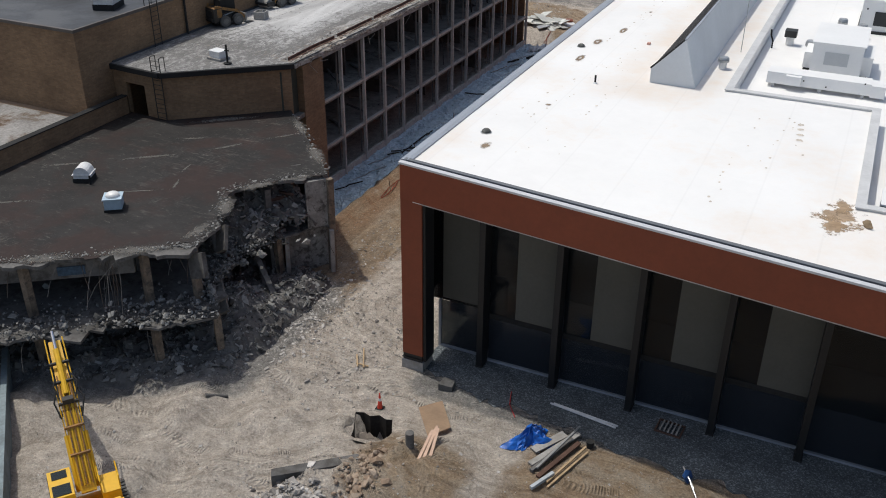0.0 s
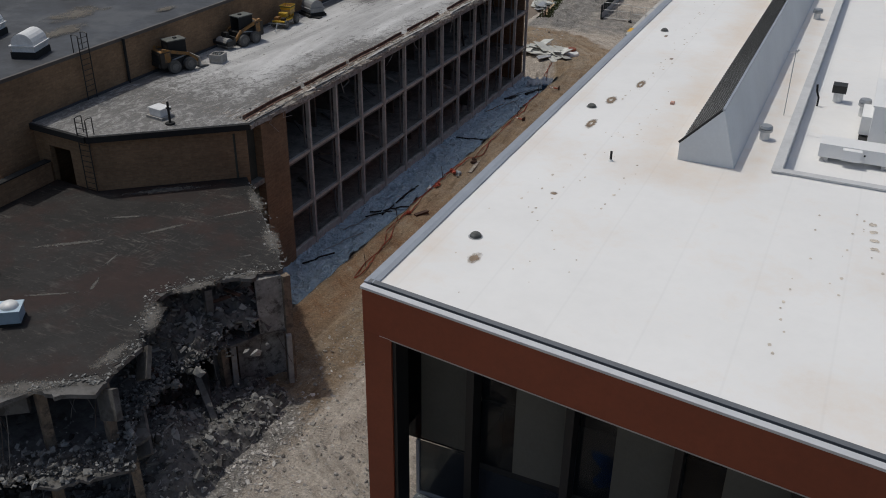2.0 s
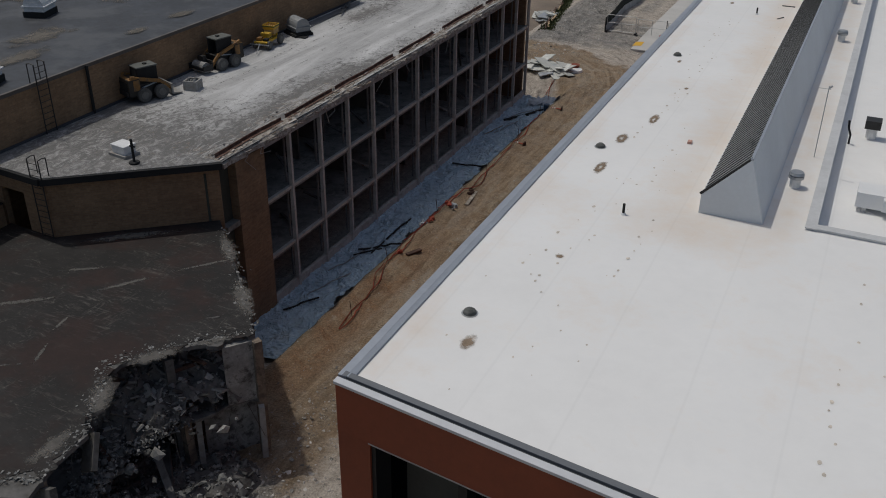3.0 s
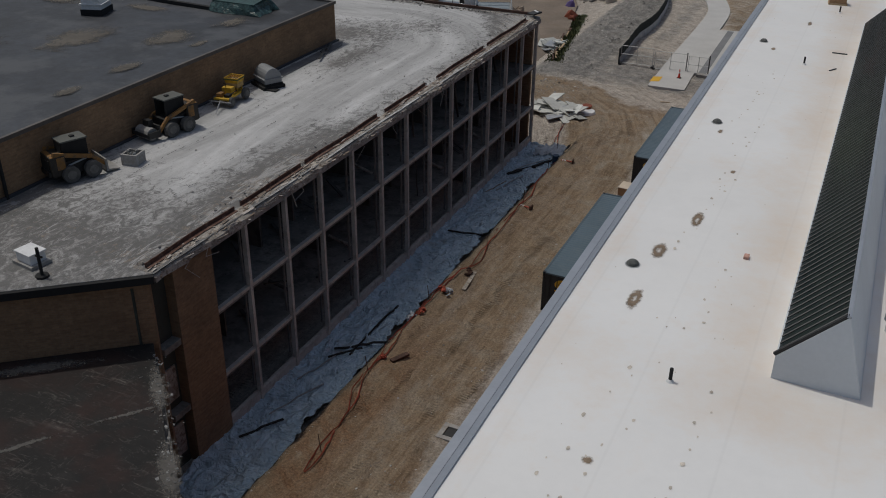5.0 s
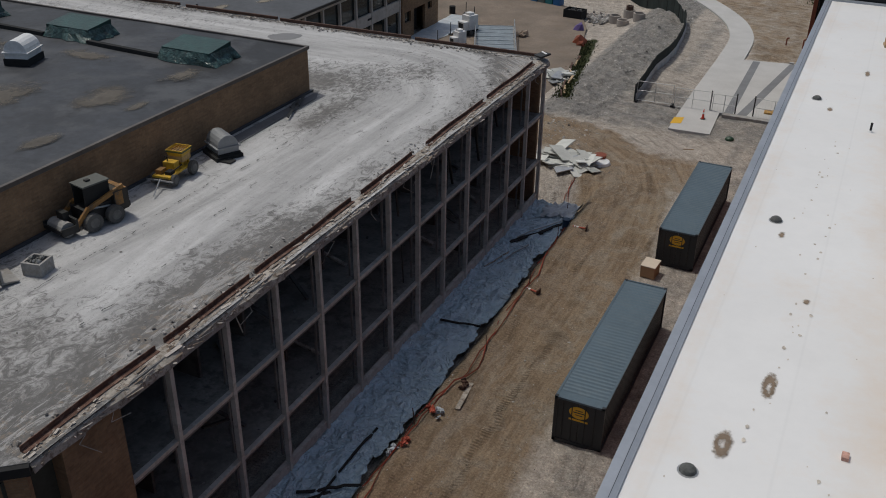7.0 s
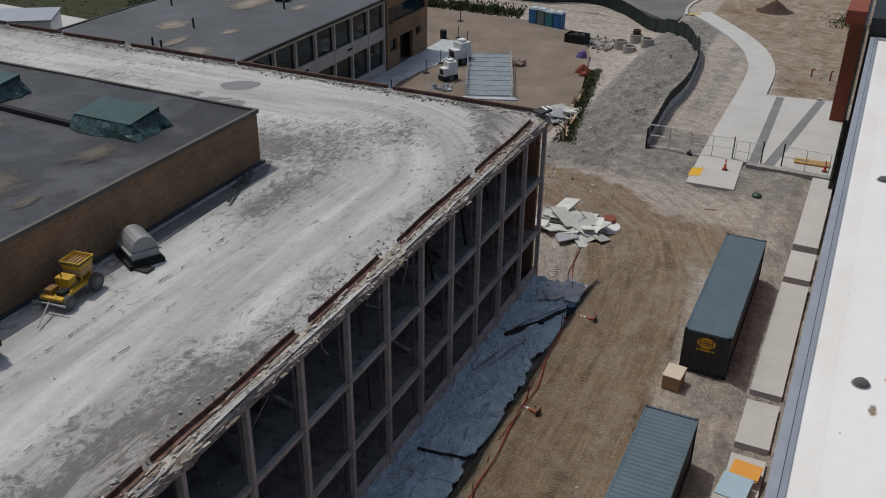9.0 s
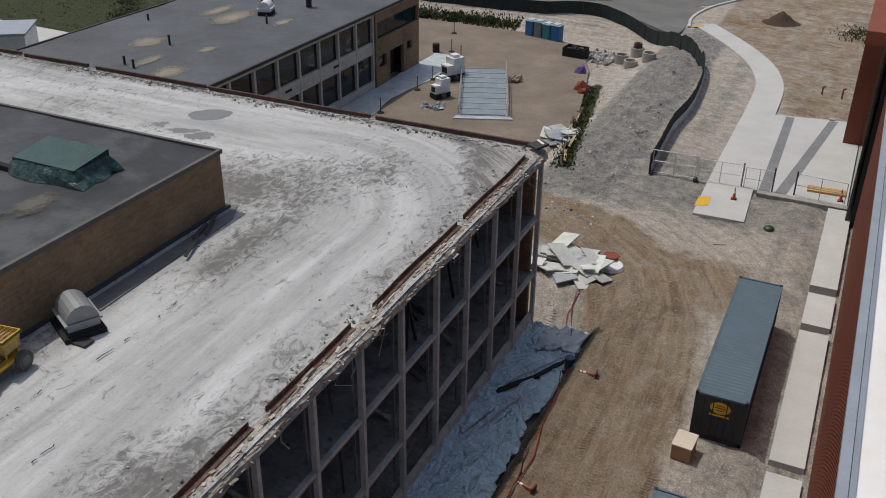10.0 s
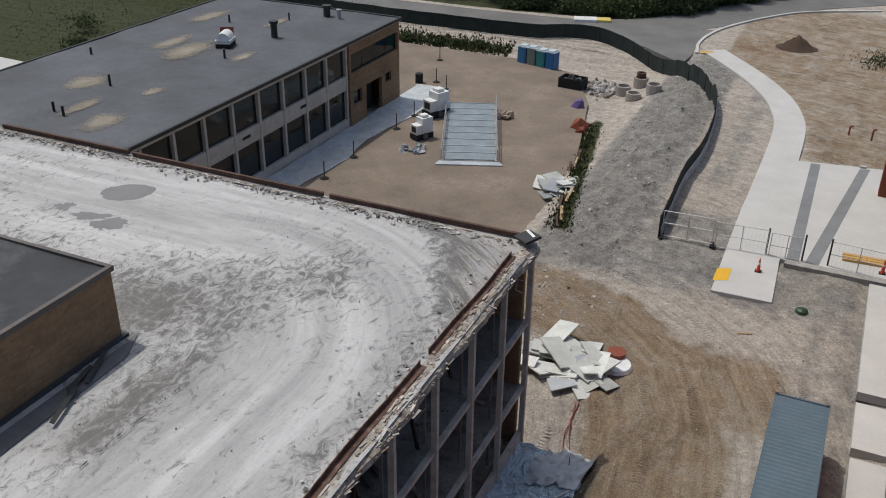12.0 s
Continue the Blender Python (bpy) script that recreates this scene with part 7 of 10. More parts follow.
while y < 99.4:
    e = EAST_LINE(y) + rr.uniform(-0.03, 0.05)
    zz = OLD_Z + rr.uniform(-0.01, 0.02)
    cur = [b.verts.new(p) for p in ((-36.2, y, zz + 0.06), (-35.85 + e, y, zz), (-35.6 + e, y, zz - 0.16), (-35.56 + e, y, zz - 0.34 - rr.uniform(0, 0.14)))]
    if prev:
        for k in range(3):
            b.faces.new((prev[k], cur[k], cur[k + 1], prev[k + 1]))
    prev = cur
    y += rr.uniform(0.2, 0.7)
ob_("edge_board", b, M_SPLINTER, "pale torn roof edge")
ob_("splintered_edge", torn_boards(False, 52.0, 98.6, -36.12, 1.0, OLD_Z, 900, 5), M_TORNWOOD, "pale splintered timber edge")["kind"] = "stuff"
for y0, y1 in ((52.2, 58.4), (58.9, 64.2), (64.6, 72.5), (73.4, 79.0), (80.6, 88.6), (89.4, 97.6)):
    b = mesh_bm()
    box(b, -36.3, -36.06, y0, y1, OLD_Z + 0.06, OLD_Z + 0.09)
    box(b, -36.3, -36.27, y0, y1, OLD_Z + 0.09, OLD_Z + 0.28)
    for q in range(1, 12):
        c = y0 + (y1 - y0) * q / 12
        bmesh.ops.bisect_plane(b, geom=b.verts[:] + b.edges[:] + b.faces[:], plane_co=(0, c, 0), plane_no=(0, 1, 0))
    ph = rr.uniform(0, 6)
    for v in b.verts:
        v.co.x += 0.03 * math.sin(v.co.y * 0.8 + ph)
        v.co.z += 0.015 * math.sin(v.co.y * 1.3 + ph)
    ob_("edge_rail", b, M_RUSTRAIL, "rusty brown steel angle along the torn edge")
x = -36.6
while x > -98:
    ln = rr.uniform(5, 12)
    b = mesh_bm()
    beam(b, (x, 99.3 + rr.uniform(-0.06, 0.06), OLD_Z + 0.18), (x - ln, 99.3 + rr.uniform(-0.06, 0.06), OLD_Z + 0.12), 0.16, 0.22)
    ob_("edge_rail", b, M_WOODROT)
    x -= ln + rr.uniform(0.2, 0.7)
ob_("splintered_edge", torn_boards(True, -97, -37, 98.75, 1.0, OLD_Z, 800, 6), M_TORNWOOD)["kind"] = "stuff"
# cracks in the deck
b = mesh_bm()
for x, y0, y1 in ((-43.5, 59.6, 66.2), (-43.7, 67.0, 72.8), (-43.35, 73.2, 78.4), (-43.1, 78.8, 84.0), (-39.6, 73.6, 75.2), (-40.2, 62.6, 63.6), (-39.9, 58.4, 60.0), (-41.2, 68.0, 69.2)):
    y = y0
    px = x
    while y < y1:
        dy = rr.uniform(0.08, 0.3)
        nx = x + 0.8 * (px - x) + rr.uniform(-0.06, 0.06)
        w = rr.uniform(0.008, 0.03)
        if rr.random() < 0.5:
            b.faces.new([b.verts.new(p) for p in ((px - w, y, OLD_Z + 0.075), (px + w, y, OLD_Z + 0.075), (nx + w * 0.7, y + dy, OLD_Z + 0.075), (nx - w * 0.7, y + dy, OLD_Z + 0.075))])
        px, y = nx, y + dy
o = ob_("deck_cracks", b, M_BLACK, "dark cracks across the dusty deck")
o["kind"] = "stuff"
rows = []
for _ in range(900):
    if R.rand() < 0.7:
        rows.append((R.uniform(-70, -36.5), 98.85 - abs(R.normal(0, 0.28)), OLD_Z + 0.06, R.choice([0.025, 0.045, 0.08, 0.14], p=[0.4, 0.35, 0.2, 0.05])))
    else:
        rows.append((-36.4 - abs(R.normal(0, 0.4)), R.uniform(52, 98), OLD_Z + 0.06, R.choice([0.03, 0.05, 0.08])))
for _ in range(500):
    rows.append((R.uniform(-46.5, -36.5), R.uniform(53, 98), OLD_Z + 0.03, R.choice([0.015, 0.025, 0.045], p=[0.7, 0.25, 0.05])))
tagged(scatter("roof_debris", LUMPS + CHIPS, rows, M_STONES, 9), "crumbs of concrete and timber on the dusty roof", "debris", kind="stuff")
b = mesh_bm()
beam(b, (-36.5, 99.35, OLD_Z + 0.3), (-35.7, 98.7, OLD_Z + 0.42), 0.8, 0.12, 0.2)
solo("torn_flashing", b, M_DARKSTEEL, "crumpled dark flashing at the roof corner", "flashing")
b = mesh_bm()
beam(b, (-36.3, 99.5, OLD_Z + 0.45), (-35.75, 98.9, OLD_Z + 0.5), 0.12, 0.03, 0.3)
solo("white_strip", b, M_WHITEMETAL, "torn white strip at the roof corner", "strip")
# hanging splinters below the edge
for k in range(14):
    y = rr.uniform(54, 99)
    b = mesh_bm()
    p = Vector((-35.6, y, 9.45))
    tube(b, [p, p + Vector((rr.uniform(0, 0.2), rr.uniform(-0.5, 0.5), -rr.uniform(0.1, 0.4))), p + Vector((rr.uniform(0, 0.25), rr.uniform(-0.9, 0.9), -rr.uniform(0.3, 1.0)))], rr.uniform(0.01, 0.025), 4)
    ob_("hanging_strip", b, M_SPLINTER)
for y, z0, z1, s in ((84.0, 9.2, 5.6, 0.9), (84.5, 9.0, 5.4, -0.7), (77.6, 8.9, 6.8, 0.1), (60.6, 4.6, 3.9, 1.8), (78.2, 4.9, 2.3, 0.05), (91.3, 9.0, 7.2, 0.6), (88.2, 8.8, 5.5, 0.8)):
    b = mesh_bm()
    beam(b, (-36.6, y, z0), (-36.5, y + s, z1), 0.14, 0.08)
    ob_("dangling_bar", b, M_DARKSTEEL)
# rubbish inside the bays
rows = []
for z in (5.85, 2.17, -1.58):
    for _ in range(50):
        rows.append((-36.2 - abs(R.normal(0.8, 1.6)), R.uniform(56, 99), z + 0.03, R.choice([0.03, 0.05, 0.09])))
scatter("floor_rubbish", LUMPS + CHIPS, rows, M_RUBBLE, 10, old_building)["kind"] = "stuff"
for k in range(16):
    z = rr.choice((5.85, 2.17))
    y = 58.5 + 3.4 * rr.randint(0, 11) + rr.uniform(0.5, 2.0)
    b = mesh_bm()
    beam(b, (-37.0, y, z + 0.12), (-38.6, y + rr.uniform(-0.5, 1.2), z + rr.uniform(0.1, 0.7)), 0.18, 0.1)
    ob_("fallen_timber", b, M_SPLINTER if rr.random() < 0.5 else M_CONCDARK)

# upper roof: hoods, covered skylights, seams
M_GREENCOVER = plain("green_cover_sheet", (0.016, 0.062, 0.056), 0.4, spread=0.35, big=1.2, relief=0.5, dist=0.05)
UP = 12.78
for x, y, rz in ((-49.4, 49.6, 20), (-54.8, 51.3, 20), (-60.2, 75.4, 20), (-58, 62, 20)):
    hood_vent("hooded_vent", (x, y, UP), (1.4, 1.7, 1.45), rz, "white arched roof hood on a dark kerb", "roof hoods", None, M_WHITEMETAL)


def covered_skylight(x, y, rz):
    e = empty("covered_skylight", "box skylight wrapped in green sheet and clear plastic", "skylight", (x, y, UP), "covered skylights", rz=rz)
    part("kerb", boxes((-1.7, 1.7, -1.0, 1.0, -0.02, 0.35)), M_BLACK, e)
    b = mesh_bm()
    prism(b, [(-1.75, -1.05), (1.75, -1.05), (1.75, 1.05), (-1.75, 1.05)], 0.3, [0.75, 0.75, 1.0, 1.0])
    part("cover", b, M_GREENCOVER, e)
    b = mesh_bm()
    r = random.Random(int(x * 7))
    ring = []
    for i in range(26):
        a = 6.283 * i / 26
        cx, cy = 1.8 * max(-1, min(1, 1.35 * math.cos(a))), 1.1 * max(-1, min(1, 1.35 * math.sin(a)))
        ring.append((b.verts.new((cx * 0.98, cy * 0.98, 0.72 + r.uniform(-0.06, 0.05))), b.verts.new((cx * r.uniform(1.02, 1.12), cy * r.uniform(1.03, 1.2), 0.35 + r.uniform(-0.1, 0.1))), b.verts.new((cx * r.uniform(1.1, 1.3), cy * r.uniform(1.1, 1.45), 0.02))))
    for i in range(26):
        j = (i + 1) % 26
        for q in (0, 1):
            b.faces.new((ring[i][q], ring[j][q], ring[j][q + 1], ring[i][q + 1]))
    part("plastic_skirt", b, plain("crumpled_plastic", (0.05, 0.1, 0.095), 0.25, spread=0.6, big=2.5, relief=0.8, dist=0.08), e)
    return e


covered_skylight(-51.6, 80.6, 0)
covered_skylight(-61.5, 81.2, 0)
covered_skylight(-71.5, 81.4, 0)
b = mesh_bm()
for a, c in (((-53.4, 79.6), (-59.6, 79.9)), ((-63.4, 80.0), (-69.6, 80.2)), ((-73.4, 80.2), (-90, 80.5))):
    beam(b, (a[0], a[1], UP + 0.1), (c[0], c[1], UP + 0.1), 0.3, 0.25)
solo("roof_kerb", b, M_BLACK, "low black kerb across the grey roof", "kerb")
for k, (x, y, rx, ry) in enumerate(((-51.5, 72.5, 1.4, 2.2), (-56.5, 69.5, 1.6, 3.2), (-49.6, 66.5, 0.5, 1.2), (-49.4, 61.8, 0.45, 1.0), (-50.2, 77.5, 0.9, 1.4), (-58, 78, 2.2, 0.8), (-48.9, 72.3, 0.35, 0.8), (-54, 58, 1.2, 2.5), (-62, 66, 2, 2.5), (-53.5, 82.9, 1.8, 0.5), (-66, 77, 3, 1.0), (-51.5, 54, 0.8, 2.2))):
    solo("silt_patch", flat_mark(300 + k, x, y, rx * 1.5, ry * 1.5, UP + 0.03), M_SOFTSILT, "dried tan silt patch on the grey roof", "stain", "silt patches")

# ---- trench: tarpaulin, bars, orange fence ----
def crease(X, Y, seed, size):
    """Sharp folds between 0 and 1."""
    return (1 - np.clip(np.abs(waves(X, Y, seed, size)), 0, 1)) ** 3


def tarp_z(X, Y):
    g = ground_z(X, Y)
    wx, wy = X + 0.25 * waves(X, Y, 74, 2.5), Y + 0.3 * waves(X, Y, 75, 2.0)
    u = 0.5 * np.abs(waves(wx, wy * 0.5, 71, 2.4)) + 0.8 * crease(wx, wy * 0.6, 72, 2.6) + 0.5 * crease(wx, wy, 76, 1.3) + 0.25 * crease(wx, wy, 77, 0.7)
    return np.maximum(g, -1.3 + 0.3 * np.clip((X + 35.4) / 3, 0, 1)) + 0.08 + 0.2 * u * (1 - 0.4 * sm(X, -33.0, -32.3))


o = grid_sheet("tarpaulin", np.linspace(-35.85, -32.25, 62), np.arange(50.6, 98.9, 0.08), tarp_z, M_TARP)
me = o.data
co = np.zeros(len(me.vertices) * 3)
me.vertices.foreach_get("co", co)
co = co.reshape(-1, 3)
t = (co[:, 0] + 35.85) / 3.6
co[:, 0] += t * (0.18 * np.sin(co[:, 1] * 0.62) + 0.16 * np.sin(co[:, 1] * 1.37 + 1) + 0.09 * np.sin(co[:, 1] * 3.9) + 0.05 * np.sin(co[:, 1] * 9.1))
co[:, 2] = tarp_z(co[:, 0], co[:, 1])
me.vertices.foreach_set("co", co.ravel())
tagged(o, "crumpled blue-grey tarpaulin along the wall", "tarpaulin")
o = grid_sheet("plastic_sheet", np.linspace(-1, 1, 34), np.linspace(-1, 1, 34), lambda X, Y: 0 * X, M_PALETARP)
co = np.array([v.co[:] for v in o.data.vertices])
rad = np.hypot(co[:, 0], co[:, 1]) / np.maximum(np.abs(co[:, 0]), np.abs(co[:, 1])).clip(1e-6)
ang = np.arctan2(co[:, 1], co[:, 0])
k = (1 + 0.16 * np.sin(2 * ang + 1) + 0.07 * np.sin(5 * ang) + 0.05 * np.sin(11 * ang + 2)) / rad ** 0.6
co[:, 0], co[:, 1] = -33.3 + 1.25 * co[:, 0] * k, 97.6 + 1.5 * co[:, 1] * k
co[:, 2] = tarp_z(co[:, 0], co[:, 1]) + 0.06 + 0.1 * np.abs(waves(co[:, 0], co[:, 1], 73, 1.1))
o.data.vertices.foreach_set("co", co.ravel())
tagged(o, "crumpled pale plastic sheet at the trench end", "sheet")
def on_tarp(x, y):
    return float(tarp_z(np.array([[x]]), np.array([[y]]))[0, 0])


for a, c, w, m_ in (((-35.0, 80.1), (-32.5, 80.35), 0.16, M_BLACK), ((-34.7, 64.0), (-32.0, 65.3), 0.16, M_BLACK), ((-33.45, 63.6), (-33.55, 67.2), 0.1, M_BLACK), ((-33.55, 66.9), (-33.5, 69.6), 0.13, M_BLACK), ((-34.5, 63.0), (-33.2, 64.6), 0.12, M_BLACK), ((-34.85, 60.4), (-34.1, 63.8), 0.07, M_STEEL), ((-34.6, 57.4), (-33.3, 60.6), 0.07, M_STEEL), ((-34.9, 55.2), (-33.6, 57.2), 0.12, M_BLACK), ((-35.0, 91.4), (-33.4, 93.6), 0.34, M_BLACK), ((-33.5, 93.4), (-32.3, 96.0), 0.26, M_BLACK), ((-34.8, 92.3), (-32.4, 96.5), 0.07, M_STEEL), ((-34.6, 88.2), (-33.6, 91.4), 0.08, M_STEEL), ((-35.2, 87.4), (-34.5, 90.0), 0.06, M_SPLINTER)):
    b = mesh_bm()
    n = 8
    pts = [(a[0] + (c[0] - a[0]) * i / n, a[1] + (c[1] - a[1]) * i / n) for i in range(n + 1)]
    hs = [on_tarp(*p) for p in pts]
    hs = [max(hs[max(0, i - 2):i + 3]) + 0.02 for i in range(n + 1)]
    side = Vector((a[1] - c[1], c[0] - a[0], 0)).normalized() * w / 2
    rings = []
    for p, h in zip(pts, hs):
        q = Vector((*p, h))
        rings.append([b.verts.new(q + s) for s in (-side - Vector((0, 0, 0.03)), side - Vector((0, 0, 0.03)), side + Vector((0, 0, 0.03)), -side + Vector((0, 0, 0.03)))])
    for r0, r1 in zip(rings[:-1], rings[1:]):
        for i in range(4):
            b.faces.new((r0[i], r0[(i + 1) % 4], r1[(i + 1) % 4], r1[i]))
    b.faces.new(rings[0][::-1])
    b.faces.new(rings[-1])
    solo("weight_bar", b, m_, "dark bar weighing down the tarpaulin" if m_ is M_BLACK else "grey pipe lying on the tarpaulin", "bar", "bars on the tarpaulin")
b = mesh_bm()
rod(b, (-32.1, 95.0, gz(-32.1, 95) - 0.05), (-32.1, 95.0, gz(-32.1, 95) + 0.75), 0.28, seg=14)
solo("barrel", b, plain("dark_blue_plastic", (0.03, 0.07, 0.13), 0.5), "dark blue barrel at the trench end", "barrel")

FENCE = curve([(-29.9, 53.5), (-30.2, 57.5), (-30.9, 61), (-31.2, 65.5), (-31.3, 70.5), (-30.6, 75), (-30.9, 79), (-31.0, 83.6), (-31.3, 88.6), (-32.0, 93), (-32.3, 96), (-33.5, 99.4), (-33.9, 102)], 10)
rr = random.Random(12)
fence = empty("orange_fence", "slumped orange plastic safety fence on the soil", "fence", (*FENCE[0], gz(*FENCE[0])))
for strand, (off, half) in enumerate(((0.0, 0.022), (-0.17, 0.014))):
    b = mesh_bm()
    prev = None
    for i, (x, y) in enumerate(FENCE):
        w = half * (1 + 0.9 * math.sin(i * 0.31 + strand) ** 2)
        s = off + 0.12 * math.sin(i * 0.53 + 2 * strand) + rr.uniform(-0.03, 0.03)
        z = gz(x + s, y) + 0.05 + 0.12 * abs(math.sin(i * 0.37 + strand)) * rr.uniform(0.1, 1)
        cur = [b.verts.new((x + s - w, y, z)), b.verts.new((x + s, y, z + 0.06)), b.verts.new((x + s + w, y, z - 0.01))]
        if prev and rr.random() < (0.97, 0.9)[strand]:
            for k in range(2):
                b.faces.new((prev[k], cur[k], cur[k + 1], prev[k + 1]))
        prev = cur
    keep_in(part("strand", b, M_ORANGE), fence)
for x, y, s, m_, lb in ((-31.1, 70.6, 0.36, M_ORANGE, "crumpled heap of orange fence mesh"), (-30.75, 70.9, 0.38, M_PALETARP, "crumpled pale sheet beside the orange fence"), (-31.2, 68.1, 0.26, M_ORANGE, "crumpled heap of orange fence mesh"), (-31.5, 67.4, 0.3, M_PALETARP, "crumpled pale sheet beside the orange fence"), (-31.0, 63.0, 0.22, M_ORANGE, "crumpled heap of orange fence mesh"), (-30.4, 73.4, 0.35, M_WOODROT, "dark crumpled rubbish beside the orange fence")):
    b = mesh_bm()
    for k in range(5):
        lump(b, (x + rr.uniform(-s, s) * 0.5, y + rr.uniform(-s, s), gz(x, y) + 0.12), s * rr.uniform(0.35, 0.6), rr, 0.5)
    bmesh.ops.subdivide_edges(b, edges=b.edges[:], cuts=1)
    for v in b.verts:
        v.co += Vector((rr.gauss(0, 0.05), rr.gauss(0, 0.05), rr.gauss(0, 0.04)))
    solo("crumpled_heap", b, m_, lb, "rubbish", "rubbish along the fence")
for i in range(4, len(FENCE), 17):
    x, y = FENCE[i]
    b = mesh_bm()
    z = gz(x, y)
    rod(b, (x, y, z - 0.1), (x + rr.uniform(-0.2, 0.2), y, z + 1.05), 0.025, seg=5)
    solo("fence_stake", b, M_WOODROT, "rusty stake of the orange fence", "stake", "fence stakes")


def barrier_post(x, y, rz, fallen, label):
    e = empty("delineator_post", label, "delineator", (x, y, gz(x, y)), "delineators", rz=rz)
    if fallen:
        e.matrix_basis = pose(x, y, gz(x, y) + 0.15, 0, 88, rz)
    b = mesh_bm()
    rod(b, (0, 0, 0.08), (0, 0, 1.0), 0.06, 0.05, seg=8)
    post = part("post", b, M_ORANGE, e)
    b = mesh_bm()
    rod(b, (0, 0, 0.6), (0, 0, 0.75), 0.065, seg=8)
    rod(b, (0, 0, 0.82), (0, 0, 0.92), 0.062, seg=8)
    part("band", b, M_WHITEMETAL, post)
    b = mesh_bm()
    prism(b, [(-0.22, -0.22), (0.22, -0.22), (0.22, 0.22), (-0.22, 0.22)], 0.0, 0.08)
    part("base", b, M_BLACK if not fallen else M_WOODROT, e)
    return e


barrier_post(-30.15, 83.9, 170, True, "fallen orange delineator post on the soil")
barrier_post(-30.2, 93.7, 185, True, "fallen orange delineator post on the soil")

# ---- small things on the track side ----
def plank(a, c, w, h, m_, label, name="plank"):
    b = mesh_bm()
    beam(b, (*a, gz(*a) + h / 2 + 0.03), (*c, gz(*c) + h / 2 + 0.03), w, h)
    return solo(name, b, m_, label, name.split("_")[-1])


plank((-30.0, 71.6), (-30.2, 73.8), 0.25, 0.06, M_SPLINTER, "pale weathered plank on the soil")
plank((-30.4, 62.9), (-29.9, 63.9), 0.28, 0.12, M_WOODROT, "short dark beam on the soil")
plank((-27.6, 112.5), (-26.8, 112.9), 0.1, 0.05, M_TIMBER, "short stick on the gravel")

basin = empty("catch_basin", "square concrete catch basin frame in the soil", "basin", (-25.0, 59.0, 0))
part("frame", boxes((-0.6, 0.6, -0.6, -0.35, -0.2, 0.14), (-0.6, 0.6, 0.35, 0.6, -0.2, 0.14), (-0.6, -0.35, -0.35, 0.35, -0.2, 0.14), (0.35, 0.6, -0.35, 0.35, -0.2, 0.14)), M_CONC, basin)
part("cover", boxes((-0.35, 0.35, -0.35, 0.35, -0.1, 0.08)), M_DARKSTEEL, basin)

crate = empty("wooden_crate", "pale closed wooden crate between the containers", "crate", (-24.75, 89.6, gz(-24.75, 89.6)), rz=-4)
part("body", boxes((-0.45, 0.45, -0.6, 0.6, 0.08, 0.85)), M_CARD, crate)
part("lid", boxes((-0.48, 0.48, -0.63, 0.63, 0.85, 0.9)), plain("pale_plywood", (0.6, 0.52, 0.42), 0.8, spread=0.1), crate)
part("runner", boxes((-0.45, -0.35, -0.6, 0.6, 0, 0.08), (0.35, 0.45, -0.6, 0.6, 0, 0.08)), M_TIMBER, crate)
stack = empty("sheet_stack", "stack of boards with orange and pale blue sheets on the paving", "sheets", (-20.35, 82.9, 0.07), rz=-6)
part("bundle", boxes((-0.75, 0.6, -2.2, 0.3, 0.0, 0.5)), M_BOARD, stack)
part("blue_sheet", boxes((-0.7, 0.6, -1.3, 0.35, 0.5, 0.56)), plain("pale_blue_sheet", (0.38, 0.52, 0.62), 0.5, spread=0.08), stack)
part("orange_sheet", boxes((-0.55, 0.75, 0.45, 1.5, 0.42, 0.48)), plain("orange_board", (0.72, 0.34, 0.06), 0.7, spread=0.08), stack)
part("lower_board", boxes((-0.5, 0.7, 0.4, 1.5, 0.0, 0.4)), M_BOARD, stack)

# stones on the ground
rows = []
for _ in range(2600):
    x, y = R.uniform(-32, -21.2), R.uniform(44, 116)
    if abs(x + 28.6) < 2.6 and R.rand() < 0.7:
        continue
    if -25.3 < x < -22.2 and (71 < y < 84.2 or 90.6 < y < 103.6):
        continue
    rows.append((x, y, R.choice([0.025, 0.04, 0.07], p=[0.6, 0.32, 0.08])))
for _ in range(5200):
    x, y = R.uniform(-34, -4), R.uniform(18.5, 34)
    rows.append((x, y, R.choice([0.015, 0.025, 0.045, 0.085], p=[0.5, 0.34, 0.14, 0.02])))
for _ in range(1500):
    x, y = R.normal(-21.5, 2.6), R.normal(37, 3.5)
    if x < -19.4:
        rows.append((x, y, R.choice([0.025, 0.045, 0.08, 0.13], p=[0.5, 0.33, 0.13, 0.04])))
for _ in range(1100):
    x, y = R.normal(-25.9, 0.9), R.normal(37.6, 2.2)
    rows.append((x, y, R.choice([0.03, 0.055, 0.09, 0.15], p=[0.45, 0.33, 0.17, 0.05])))
for _ in range(500):
    x, y = R.normal(-26.6, 1.3), R.normal(46.5, 3.0)
    rows.append((x, y, R.choice([0.03, 0.05, 0.09], p=[0.55, 0.33, 0.12])))
for _ in range(1800):
    x, y = R.uniform(-42, -35), R.uniform(108, 166)
    rows.append((x, y, R.choice([0.04, 0.08, 0.13], p=[0.6, 0.3, 0.1])))
tagged(scatter("loose_stones", CHIPS + LUMPS[:3], on_ground(rows), M_STONES, 14), "loose grey stones scattered over the site", "stones", kind="stuff")


